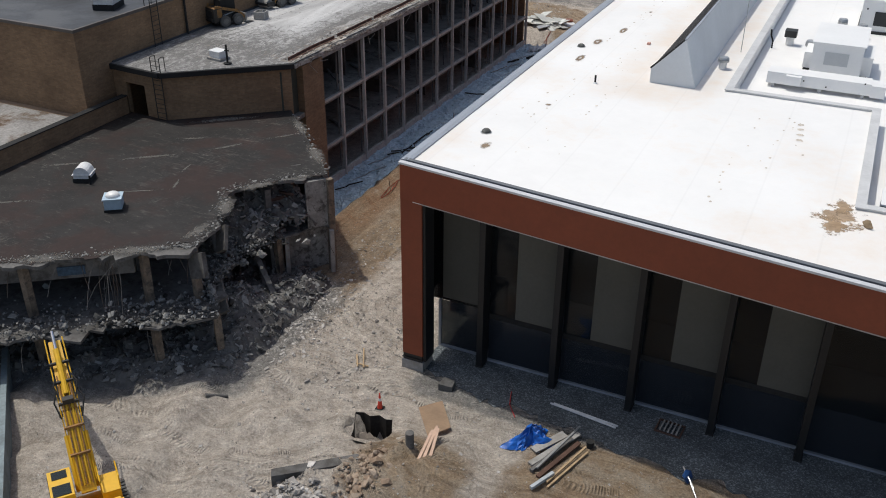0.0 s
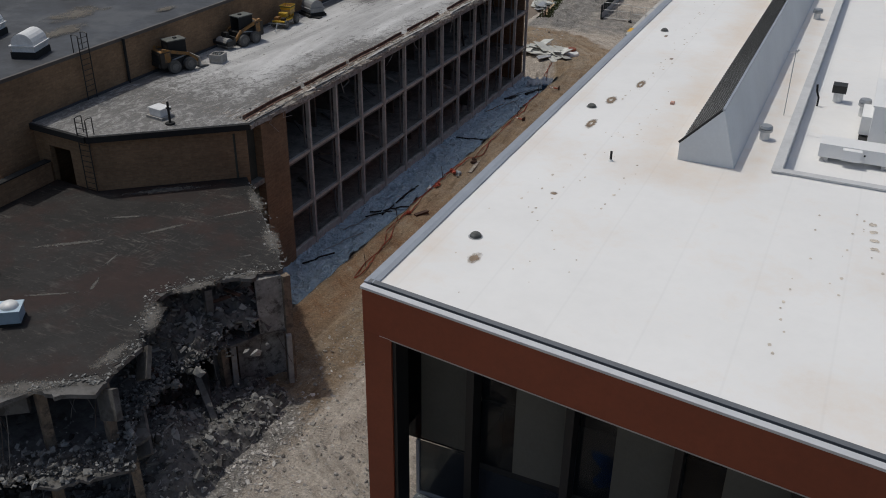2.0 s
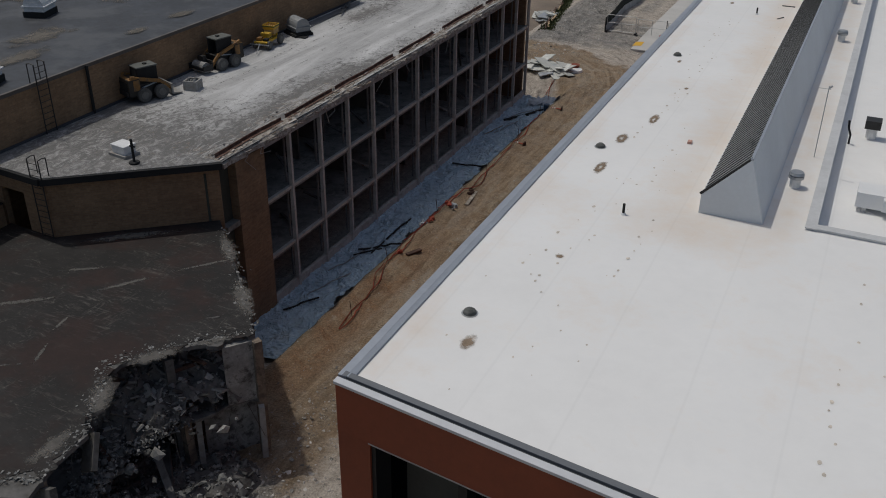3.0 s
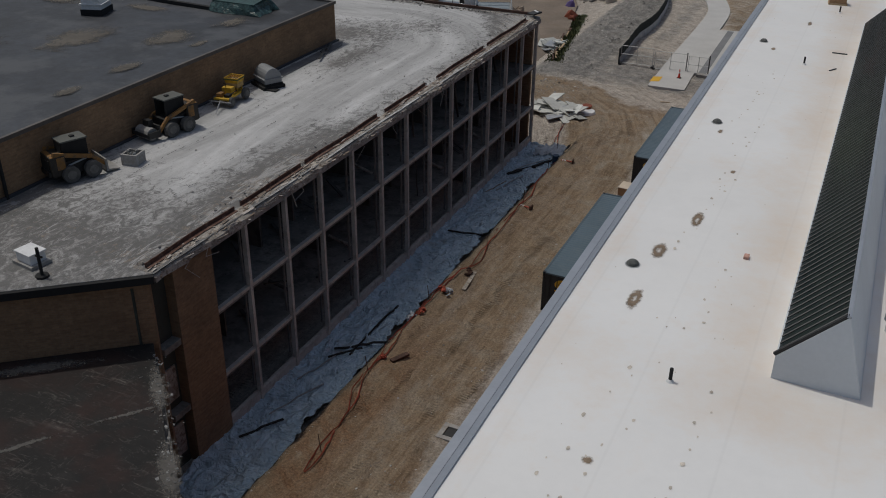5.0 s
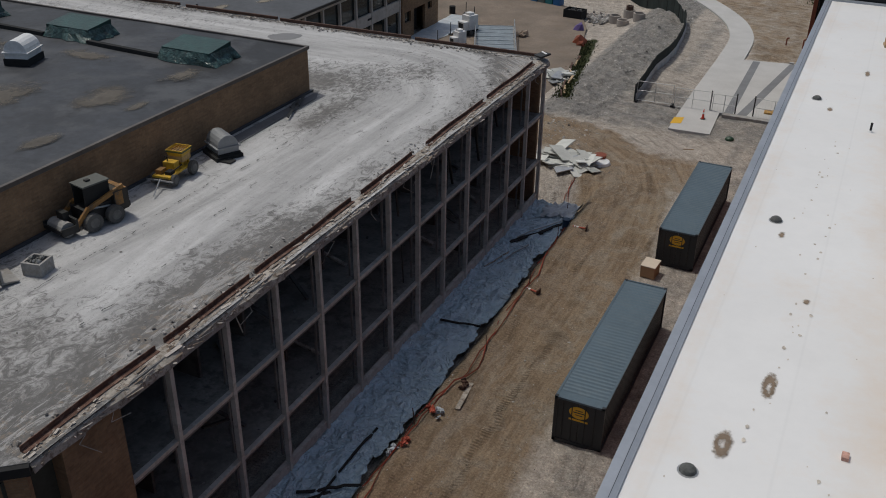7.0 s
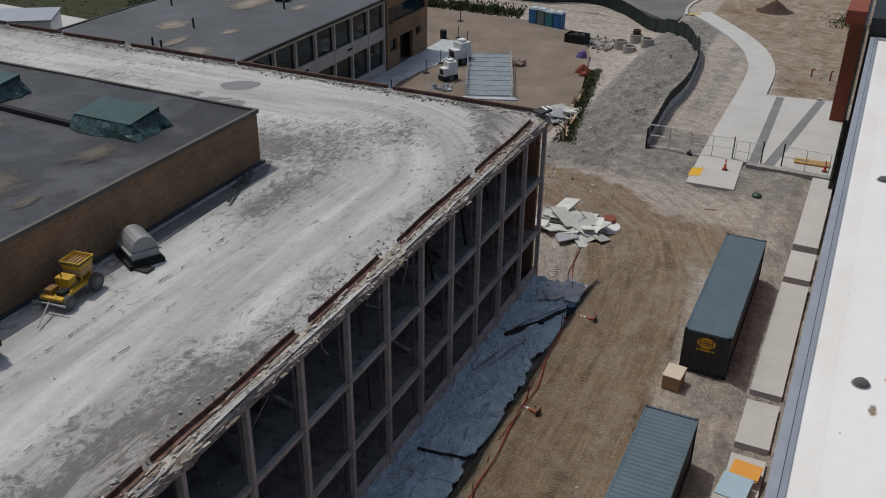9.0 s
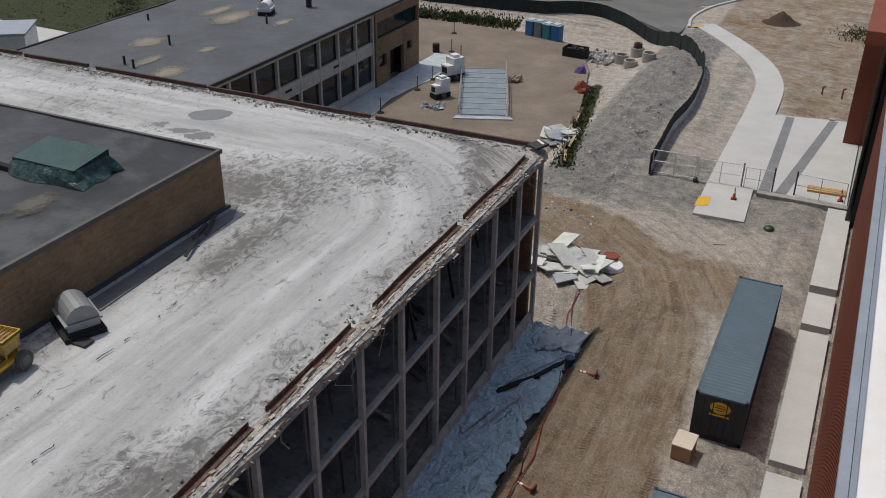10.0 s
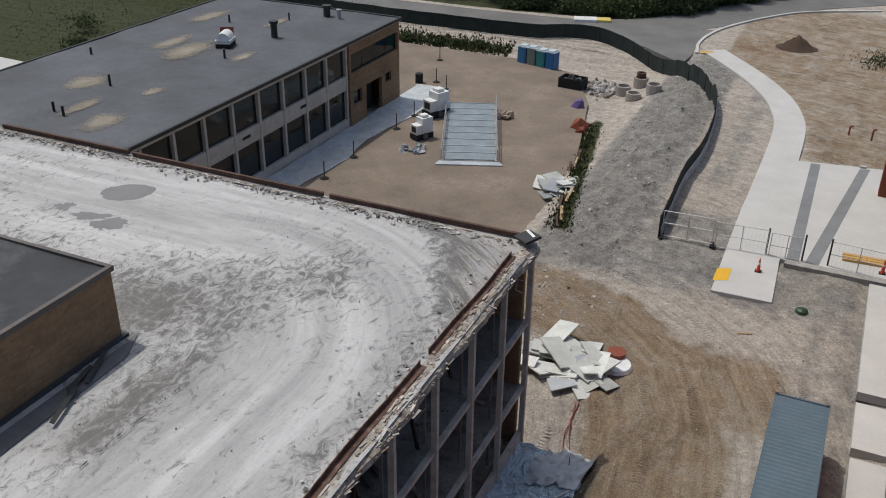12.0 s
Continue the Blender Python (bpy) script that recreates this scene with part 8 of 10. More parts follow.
# ---- front yard: excavator and leftovers ----
M_CAT = plain("bright_yellow_paint", (0.72, 0.42, 0.02), 0.45, spread=0.12, big=1.0, fine=6, world_space=False)
exc = empty("excavator", "yellow tracked excavator with a raised boom", "excavator", (-25.1, 19.6, gz(-25.1, 19.6)), rz=52)
for s in (-1, 1):
    b = mesh_bm()
    prof = [(-1.9, 0.35), (-1.6, 0.05), (1.6, 0.05), (1.9, 0.35), (1.9, 0.6), (1.6, 0.9), (-1.6, 0.9), (-1.9, 0.6)]
    f = [b.verts.new((s * 1.25 - 0.28, y, z)) for y, z in prof]
    g = [b.verts.new((s * 1.25 + 0.28, y, z)) for y, z in prof]
    b.faces.new(f)
    b.faces.new(g[::-1])
    for i in range(8):
        j = (i + 1) % 8
        b.faces.new((f[i], f[j], g[j], g[i]))
    tr = part("track", b, M_DARKSTEEL, exc)
    for i in range(16):
        part("track_shoe", boxes((s * 1.25 - 0.32, s * 1.25 + 0.32, -1.7 + i * 0.22, -1.56 + i * 0.22, 0.9, 0.95)), M_RUBBER, tr)
part("turntable", boxes((-0.9, 0.9, -0.9, 0.9, 0.6, 1.05)), M_DARKSTEEL, exc)
b = boxes((-1.3, 1.3, -2.6, 1.0, 1.05, 1.35))
part("deck", b, M_CAT, exc)
b = boxes((-1.3, 1.3, -2.7, -0.7, 1.35, 2.2))
bmesh.ops.bevel(b, geom=b.edges[:], offset=0.12, segments=2)
part("engine_hood", b, M_CAT, exc)
cab = part("cab", boxes((-1.35, -0.45, -0.4, 1.35, 1.35, 2.75)), M_CAT, exc)
part("cab_window", boxes((-1.2, -0.6, 0.75, 1.25, 2.75, 2.77), (-1.38, -1.35, -0.2, 1.2, 1.9, 2.6), (-1.3, -0.5, 1.35, 1.37, 1.7, 2.65), (-1.25, -0.55, -0.3, 0.35, 2.75, 2.78)), M_DARKGLASS, cab)
part("tool_box", boxes((0.55, 1.3, 0.1, 1.3, 1.35, 1.9)), M_CAT, exc)
b = mesh_bm()
tube(b, [(0.55, 0.2, 1.9), (0.55, 0.2, 2.5), (0.55, 1.2, 2.5), (0.55, 1.2, 1.9)], 0.03)
tube(b, [(1.3, 0.2, 1.9), (1.3, 0.2, 2.5), (1.3, 1.2, 2.5), (1.3, 1.2, 1.9)], 0.03)
part("handrail", b, M_CAT, exc)
# boom in the machine's middle plane
b = mesh_bm()
for (y0, z0), (y1, z1), w0, w1, h0, h1 in (((0.7, 1.7), (3.1, 4.2), 0.62, 0.6, 0.7, 0.8), ((3.1, 4.2), (6.0, 5.9), 0.6, 0.5, 0.8, 0.5)):
    d = Vector((0, y1 - y0, z1 - z0)).normalized()
    n_ = Vector((0, -d.z, d.y))
    vs = []
    for (y, z), w, h in (((y0, z0), w0, h0), ((y1, z1), w1, h1)):
        p = Vector((0.1, y, z))
        vs.append([b.verts.new(p + Vector((sx * w / 2, 0, 0)) + n_ * sz * h / 2) for sx, sz in ((-1, -1), (1, -1), (1, 1), (-1, 1))])
    b.faces.new(vs[0][::-1])
    b.faces.new(vs[1])
    for i in range(4):
        j = (i + 1) % 4
        b.faces.new((vs[0][i], vs[0][j], vs[1][j], vs[1][i]))
boom = part("boom", b, M_CAT, exc)
for k in range(5):
    x = -0.12 + 0.11 * k
    b = mesh_bm()
    tube(b, [(x, 0.6, 2.2), (x, 1.6, 3.25), (x, 3.0, 4.7), (x, 4.2, 5.4)], 0.035)
    part("hose", b, M_CAT if k % 2 else M_OCHRE, boom)
for s in (-0.28, 0.48):
    b = mesh_bm()
    rod(b, (s, 1.0, 1.6), (s, 2.6, 3.4), 0.11)
    part("boom_ram", b, M_CAT, boom)
    b = mesh_bm()
    tube(b, [(s * 1.0, 0.8, 2.2), (s, 3.1, 4.7), (s * 0.95, 5.9, 6.25)], 0.03)
    part("guard_pipe", b, M_CAT, boom)
b = mesh_bm()
rod(b, (0.1, 3.4, 4.95), (0.1, 5.2, 6.1), 0.12)
part("stick_ram", b, M_CAT, boom)
b = mesh_bm()
rod(b, (0.1, 5.2, 6.1), (0.1, 6.0, 6.55), 0.07)
part("ram_rod", b, plain("bright_chrome", (0.75, 0.75, 0.75), 0.15, 1.0, spread=0.02), boom)
b = mesh_bm()
beam(b, (0.1, 6.15, 5.75), (0.1, 8.6, 2.6), 0.34, 0.5)
stick = part("stick", b, M_DARKSTEEL, exc)
b = mesh_bm()
lump(b, (0.1, 8.7, 1.9), 0.7, random.Random(2))
part("grapple", b, M_DARKSTEEL, stick)

for y, z in ((1.5, 3.15), (2.3, 4.0), (3.05, 4.72), (3.9, 5.25), (4.7, 5.7)):
    part("hose_clamp", boxes((-0.3, 0.5, y - 0.05, y + 0.05, z - 0.05, z + 0.06)), M_DARKSTEEL if y > 3 else M_OCHRE, boom)
for k, (x, y0, z0, y1, z1) in enumerate(((-0.3, 2.6, 4.3, 3.5, 5.1), (0.5, 2.5, 4.25, 3.6, 5.15), (-0.22, 3.2, 4.9, 4.0, 5.4), (0.42, 3.1, 4.85, 4.2, 5.45))):
    b = mesh_bm()
    tube(b, [(x, y0, z0), (x * 1.5, (y0 + y1) / 2, (z0 + z1) / 2 + 0.16), (x, y1, z1)], 0.035)
    part("rubber_hose", b, M_BLACK, boom)
part("valve_block", boxes((-0.12, 0.32, 2.95, 3.25, 4.72, 4.95)), M_DARKSTEEL, boom)
for x in (-0.3, 0.5):
    part("boom_pin", (lambda q: (rod(q, (x - 0.08, 3.1, 4.2), (x + 0.08, 3.1, 4.2), 0.14, seg=12), q)[1])(mesh_bm()), M_DARKSTEEL, boom)
# bluish wall stub at the wing's foot
b = mesh_bm()
prism(b, [(-37.9, 26.9), (-38.1, 26.7), (-29.2, 18.3), (-29.0, 18.5)], -0.3, 1.2)
solo("wall_stub", b, plain("blue_grey_plaster", (0.2, 0.25, 0.27), 0.8, spread=0.3, big=1.0), "broken blue-grey wall stub by the rubble", "wall")
# pit with broken slabs
rr = random.Random(41)
hole = [(-19.4, 31.45), (-19.0, 31.62), (-18.6, 31.5), (-18.2, 31.75), (-17.75, 31.6), (-17.45, 31.72), (-17.2, 31.2), (-16.95, 30.7), (-16.75, 30.15), (-17.2, 30.1), (-17.7, 29.85), (-18.2, 29.8), (-18.65, 29.65), (-18.85, 30.3), (-19.15, 30.9)]
wall_b, rim_b = mesh_bm(), mesh_bm()
top = [wall_b.verts.new((x, y, gz(-18.05, 32.9) + 0.03)) for x, y in hole]
low = [wall_b.verts.new((-18.05 + (x + 18.05) * 0.95, 30.75 + (y - 30.75) * 0.95, -1.75)) for x, y in hole]
inner = [rim_b.verts.new((x, y, gz(-18.05, 32.9) + 0.035)) for x, y in hole]
outer = [rim_b.verts.new((-18.05 + (x + 18.05) * 1.7, 30.75 + (y - 30.75) * 1.75, gz(-18.05 + (x + 18.05) * 1.7, 30.75 + (y - 30.75) * 1.75) - 0.03)) for x, y in hole]
for i in range(len(hole)):
    j = (i + 1) % len(hole)
    wall_b.faces.new((top[i], top[j], low[j], low[i]))
    rim_b.faces.new((inner[i], inner[j], outer[j], outer[i]))
wall_b.faces.new(low)
pit = empty("pit", "small dark pit dug in the soil with broken slabs", "pit", (-18.05, 30.75, -1.75), kind="structure")
# the pit's shade is painted as near-black earth
keep_in(part("earth_side", wall_b, plain("shade_dark_earth", (0.03, 0.025, 0.021), 0.95, spread=0.4, big=1.5)), pit)
keep_in(part("rim", rim_b, M_GROUND), pit)
M_SLABGREY = plain("dusty_broken_slab", (0.26, 0.225, 0.19), 0.95, spread=0.3, big=1.5, rand=0.3)
for k in range(16):
    x, y = rr.uniform(-18.6, -17.2), rr.uniform(29.6, 30.9)
    z = -1.2 + 0.95 * max(0, 30.9 - y)
    b = mesh_bm()
    s = rr.uniform(0.2, 0.42)
    box(b, -s, s, -s * 0.7, s * 0.7, -0.06, 0.06, Matrix.Translation((x, y, min(z, 0.05))) @ Euler((rr.uniform(-0.6, 0.6), rr.uniform(-0.6, 0.6), rr.uniform(0, 3))).to_matrix().to_4x4())
    for v in b.verts:
        v.co += Vector((rr.uniform(-0.1, 0.1), rr.uniform(-0.1, 0.1), rr.uniform(-0.03, 0.03)))
    solo("broken_slab", b, M_SLABGREY, "broken dusty paving slab in the pit", "slab", "broken slabs")


def traffic_cone(x, y, z, label):
    e = empty("traffic_cone", label, "traffic cone", (x, y, z), "traffic cones")
    b = mesh_bm()
    rod(b, (0, 0, 0.04), (0, 0, 0.95), 0.14, 0.03, seg=14)
    c = part("cone", b, plain("traffic_orange", (0.7, 0.06, 0.03), 0.5, spread=0.1), e)
    b = mesh_bm()
    rod(b, (0, 0, 0.5), (0, 0, 0.66), 0.092, 0.072, seg=14)
    part("band", b, M_WHITEMETAL, c)
    part("foot", boxes((-0.2, 0.2, -0.2, 0.2, 0, 0.05)), M_BLACK, e)
    return e


traffic_cone(-18.5, 32.35, gz(-18.5, 32.35), "slim red traffic cone beside a pit")
ply = mesh_bm()
f = [ply.verts.new(p) for p in ((-16.5, 32.7, 0.35), (-15.75, 33.9, 0.18), (-14.45, 32.1, 0.28), (-14.95, 30.6, 0.62))]
ply.faces.new(f)
bmesh.ops.solidify(ply, geom=ply.faces[:], thickness=0.03)
solo("plywood_sheet", ply, plain("tan_plywood", (0.55, 0.4, 0.28), 0.8, spread=0.12, big=1.2), "tan plywood sheet lying on the soil", "plywood")
for a, c in (((-14.75, 31.2, 0.9), (-14.45, 29.0, 0.62)), ((-14.6, 31.0, 0.95), (-14.2, 29.2, 0.6)), ((-14.85, 30.9, 0.85), (-14.62, 28.8, 0.66))):
    b = mesh_bm()
    beam(b, a, c, 0.14, 0.06)
    solo("lumber_board", b, plain("pinkish_lumber", (0.55, 0.38, 0.29), 0.85, spread=0.2), "pinkish sawn board leaning on the soil", "board", "boards")
b = mesh_bm()
rod(b, (-15.35, 29.5, gz(-15.35, 29.5) - 0.1), (-15.35, 29.5, gz(-15.35, 29.5) + 0.75), 0.2, seg=16)
solo("concrete_pipe", b, M_CONCDARK, "grey upright concrete pipe section in the soil", "pipe")
b = mesh_bm()
prism(b, [(-20.3, 25.5), (-20.05, 25.1), (-17.05, 27.8), (-17.35, 28.2)], -0.3, [0.72, 0.7, 0.55, 0.6])
solo("foundation_stub", b, M_CONCDARK, "broken dark grey concrete foundation stub", "foundation")
rows = []
for _ in range(260):
    rows.append((R.normal(-18.6, 0.9), R.normal(24.5, 0.6), R.choice([0.07, 0.12, 0.2])))
tagged(scatter("grey_chunks", LUMPS + CHIPS, on_ground(rows, 0.05), M_STONES, 21), "grey broken concrete behind the foundation stub", "rubble", kind="stuff")
rows = []
for _ in range(150):
    rows.append((R.normal(-16.5, 0.6), R.normal(27.0, 0.9), R.choice([0.05, 0.1, 0.18, 0.28], p=[0.45, 0.3, 0.18, 0.07])))
tagged(scatter("tan_chunks", LUMPS, on_ground(rows, 0.05), M_TANSTONE, 22), "tan broken stones on the soil heap", "rubble", kind="stuff")
# blue tarp heap
b = mesh_bm()
rt = random.Random(5)
rings = []
for i in range(9):
    ring = []
    for j in range(40):
        a = 6.283 * j / 40
        rad = (i / 8) ** 0.8 * (0.75 + 0.3 * math.sin(3 * a + 0.7) + 0.2 * math.sin(5 * a) + rt.uniform(-0.1, 0.1))
        ring.append(b.verts.new((rad * math.cos(a) * 0.85, rad * math.sin(a) * 1.5, max(0.03, 0.75 * (1 - i / 8) + rt.uniform(-0.16, 0.2) * (1 - i / 10)))))
    rings.append(ring)
for p, q in zip(rings[:-1], rings[1:]):
    for j in range(40):
        k = (j + 1) % 40
        b.faces.new((p[j], p[k], q[k], q[j]))
o = part("blue_tarp", b, plain("bright_blue_tarp", (0.012, 0.12, 0.5), 0.4, spread=0.35, big=2.5, relief=0.5, dist=0.04))
o.location = (-10.7, 33.2, gz(-10.7, 33.2))
o.rotation_euler = (0, 0, -0.5)
tagged(o, "crumpled bright blue tarpaulin on the soil", "tarpaulin")
for k, (a, c, w, h, m_, lb) in enumerate((((-10.1, 31.4), (-8.7, 34.4), 0.3, 0.08, M_CONC, "grey board in a timber heap"), ((-9.9, 31.0), (-8.9, 33.9), 0.18, 0.14, M_CONCDARK, "dark beam in a timber heap"), ((-9.7, 31.2), (-8.8, 34.8), 0.1, 0.1, M_STEEL, "pale pipe in a timber heap"), ((-9.5, 30.8), (-8.5, 33.8), 0.22, 0.1, M_WOODROT, "dark brown board in a timber heap"), ((-9.5, 29.9), (-8.9, 31.2), 0.16, 0.16, M_PALETARP, "pale tube beside a timber heap"), ((-9.0, 30.6), (-8.1, 33.6), 0.09, 0.09, M_TIMBER, "orange sawn batten beside a timber heap"), ((-8.9, 30.4), (-7.95, 33.4), 0.09, 0.09, M_TIMBER, "orange sawn batten beside a timber heap"), ((-10.3, 32.4), (-9.3, 34.1), 0.45, 0.06, M_CONC, "green-grey board in a timber heap"))):
    b = mesh_bm()
    z = max(gz(*a), gz(*c)) + 0.08 + 0.05 * (k % 3)
    beam(b, (*a, z), (*c, z + 0.04), w, h)
    solo("timber_piece", b, m_, lb, "timber", "timber heap")
solo("black_bucket", (lambda q: (rod(q, (-8.0, 33.95, gz(-8, 33.95)), (-8.0, 33.95, gz(-8, 33.95) + 0.35), 0.17, 0.2, 12), q)[1])(mesh_bm()), M_BLACK, "black bucket beside a timber heap", "bucket")
plank((-7.6, 29.4), (-7.2, 30.2), 0.09, 0.07, M_TIMBER, "short sawn batten on the soil", "batten")
for dx in (0, 0.16):
    b = mesh_bm()
    rod(b, (-10.75 + dx, 36.15 + dx * 0.4, 0.12), (-7.25 + dx * 0.4, 35.7 + dx, 0.12), 0.05)
    solo("white_pipe", b, M_WHITEMETAL, "long white pipe on dark gravel", "pipe", "white pipes")
pal = empty("metal_grate", "rusty metal grate with pale bars on dark gravel", "grate", (-4.85, 36.85, gz(-4.85, 36.85) + 0.02), rz=-4)
part("frame", boxes((-0.65, 0.65, -0.5, -0.42, 0, 0.1), (-0.65, 0.65, 0.42, 0.5, 0, 0.1), (-0.65, -0.57, -0.42, 0.42, 0, 0.1), (0.57, 0.65, -0.42, 0.42, 0, 0.1)), M_WOODROT, pal)
for k in range(5):
    part("bar", boxes((-0.42 + 0.2 * k, -0.35 + 0.2 * k, -0.42, 0.42, 0.08, 0.16)), M_CONC, pal)
b = mesh_bm()
lump(b, (-3.35, 33.6, 0.3), 0.42, random.Random(6))
solo("blue_machine", b, plain("dark_blue_paint", (0.01, 0.06, 0.2), 0.5, spread=0.3), "small blue tool on the gravel", "tool")
b = mesh_bm()
rod(b, (-3.6, 33.9, 0.5), (-2.9, 33.0, 0.2), 0.04)
rod(b, (-3.1, 33.2, 0.3), (-2.7, 32.6, 0.1), 0.04)
solo("tool_handle", b, M_STEEL, "pale bars beside a blue tool", "bar")
b = mesh_bm()
prism(b, [(-16.4, 34.8), (-15.7, 34.95), (-15.7, 35.4), (-16.35, 35.35)], -0.1, [0.4, 0.3, 0.45, 0.5])
solo("concrete_chunk", b, M_CONCDARK, "grey concrete chunk in the shade of the canopy", "chunk")
b = mesh_bm()
tube(b, [(-12.9, 36.2, 0.1), (-12.6, 35.2, 0.08), (-12.0, 34.4, 0.05)], 0.03)
solo("red_hose", b, plain("red_hose", (0.4, 0.04, 0.04), 0.6), "thin red hose on the gravel", "hose")
b = mesh_bm()
for a, c in (((-21.6, 36.2), (-20.9, 34.9)), ((-21.4, 35.0), (-20.7, 35.1)), ((-21.7, 35.6), (-21.2, 34.8))):
    beam(b, (*a, gz(*a) + 0.1), (*c, gz(*c) + 0.1), 0.08, 0.05)
solo("wood_scraps", b, M_TIMBER, "pale wood scraps on the soil", "scraps")
lamp_m, _n, _l, _b = nodes_of("lamp_tube")
_b.inputs["Emission Color"].default_value = (1, 0.98, 0.95, 1)
_b.inputs["Emission Strength"].default_value = 1.5
solo("linear_lamp", boxes((1.7, 6.5, 40.0, 40.06, 7.4, 7.46)), lamp_m, "white linear lamp inside the glazed hall", "lamp")

# ---- north: yard, second building, fences ----
YARD = -1.8
b = mesh_bm()
prism(b, [(-66.3, 100), (-44.6, 101), (-42.6, 118), (-42.3, 123.5), (-45.8, 140.7), (-48.4, 151.6), (-52.2, 160.5), (-60, 163.2), (-80, 163.5), (-80, 145.2), (-66.3, 145.2)], YARD - 0.6, YARD + 0.06)
tagged(part("yard_paving", b, plain("brown_dusty_paving", (0.22, 0.178, 0.142), 0.95, spread=0.3, big=0.2, fine=4, relief=0.4, dist=0.03, stain=(0.19, 0.15, 0.115))), "flat brown dusty paved yard", "paving", kind="structure")
Y0 = YARD + 0.06

second = empty("second_building", "two-storey building with white-framed windows and a grey flat roof", "building", (-76, 122, YARD))


def sb(name, bm, material, label="", parent=None):
    o = part(name, bm, material, None, label)
    o.parent = parent or second
    o.matrix_parent_inverse = Matrix() if parent else Matrix.Translation((76, -122, -YARD))
    return o


M_WHITEFRAME = plain("weathered_white_frame", (0.5, 0.475, 0.44), 0.7, spread=0.12, big=0.6, stain=(0.4, 0.37, 0.33))
sb("wall", boxes((-86.5, -70.5, 99.9, 145.0, YARD - 0.3, 6.0)), M_BRICK)
# black face added behind the panes as the rooms' darkness
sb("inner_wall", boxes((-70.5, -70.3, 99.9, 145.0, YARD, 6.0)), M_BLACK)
sb("floor_slab", boxes((-70.3, -66.9, 99.9, 135.2, 1.95, 2.3)), M_CONCDARK)
sb("floor_slab", boxes((-70.5, -66.9, 99.9, 135.2, YARD - 0.3, YARD + 0.05)), M_CONCDARK)
sb("roof_slab", boxes((-86.8, -66.2, 99.7, 145.3, 6.0, 6.22)), M_WHITEFRAME)
o = grid_sheet("roof", np.linspace(-86.8, -66.2, 26), np.linspace(99.7, 145.3, 52), lambda X, Y: 6.27 + 0.02 * waves(X, Y, 91, 6.0), plain("slate_grey_roofing", (0.085, 0.092, 0.105), 0.7, spread=0.3, big=0.18, fine=2, relief=0.1))
o.parent = second
o.matrix_parent_inverse = Matrix.Translation((76, -122, -YARD))
sb("roof_edge", boxes((-66.3, -66.1, 99.7, 145.3, 6.1, 6.36), (-86.9, -66.3, 145.15, 145.4, 6.1, 6.36), (-86.9, -86.7, 99.7, 145.2, 6.1, 6.36)), M_DARKSTEEL)
sb("spandrel", boxes((-66.95, -66.5, 99.9, 135.2, 1.9, 3.2)), M_WHITEFRAME, "white panel band")
sb("spandrel", boxes((-66.95, -66.5, 99.9, 135.2, YARD - 0.3, -0.9)), M_WHITEFRAME)
sb("spandrel", boxes((-66.95, -66.5, 99.9, 135.2, 5.7, 6.0)), M_WHITEFRAME)
for k in range(11):
    y = 134.95 - 3.37 * k
    sb("mullion", boxes((-66.85, -66.45, y - 0.13, y + 0.13, -0.9, 5.75)), M_WHITEFRAME)
    for z0, z1 in ((3.2, 5.7), (-0.9, 1.9)):
        if k < 10:
            sb("pane", boxes((-66.78, -66.74, y - 3.24, y - 0.13, z0, z1)), M_DARKGLASS)
for y in (127.2, 119.0):
    sb("vent_slot", boxes((-66.5, -66.46, y, y + 1.0, 2.5, 2.72)), M_BLACK)
bm = boxes((-70.5, -66.3, 135.2, 135.5, YARD - 0.3, 6.0), (-70.5, -66.3, 144.7, 145.0, YARD - 0.3, 6.0), (-66.65, -66.3, 135.5, 144.7, 5.05, 6.0), (-66.65, -66.3, 135.5, 144.7, 1.5, 3.3), (-66.65, -66.3, 135.5, 138.2, YARD - 0.3, 0.2), (-66.65, -66.3, 141.3, 144.7, YARD - 0.3, 0.6), (-66.65, -66.3, 137.4, 138.2, 0.2, 1.5), (-66.65, -66.3, 141.3, 142.0, 0.6, 1.5), (-66.65, -66.3, 143.2, 144.7, 0.6, 1.5), (-66.65, -66.3, 135.5, 135.8, 0.2, 1.5))
sb("brick_wall", bm, M_BRICK, "buff brick stair wall")
for k in range(4):
    y = 135.6 + 2.28 * k
    sb("pane", boxes((-66.6, -66.56, y, y + 2.2, 3.3, 5.05)), M_DARKGLASS)
sb("pane", boxes((-66.6, -66.56, 135.8, 137.4, 0.2, 1.5)), M_DARKGLASS)
sb("pane", boxes((-66.6, -66.56, 142.0, 143.2, 0.6, 1.5)), M_DARKGLASS)
# black sheet in place of the shade inside the doorway
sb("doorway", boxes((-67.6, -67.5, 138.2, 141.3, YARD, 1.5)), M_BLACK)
R6 = 6.28
hood_vent("hooded_vent", (-75.3, 129.3, R6), (1.2, 1.5, 1.3), 20, "white arched roof hood with a dark kerb", "", None, M_WHITEMETAL)
b = mesh_bm()
box(b, -0.6, 0.6, -0.04, 0.04, 0, 1.1, Matrix.Translation((-76.4, 131.0, R6)) @ Euler((-0.25, 0, 0.5)).to_matrix().to_4x4())
solo("rusty_sheet", b, M_RUST, "rusty red sheet leaning on the roof hood", "sheet")
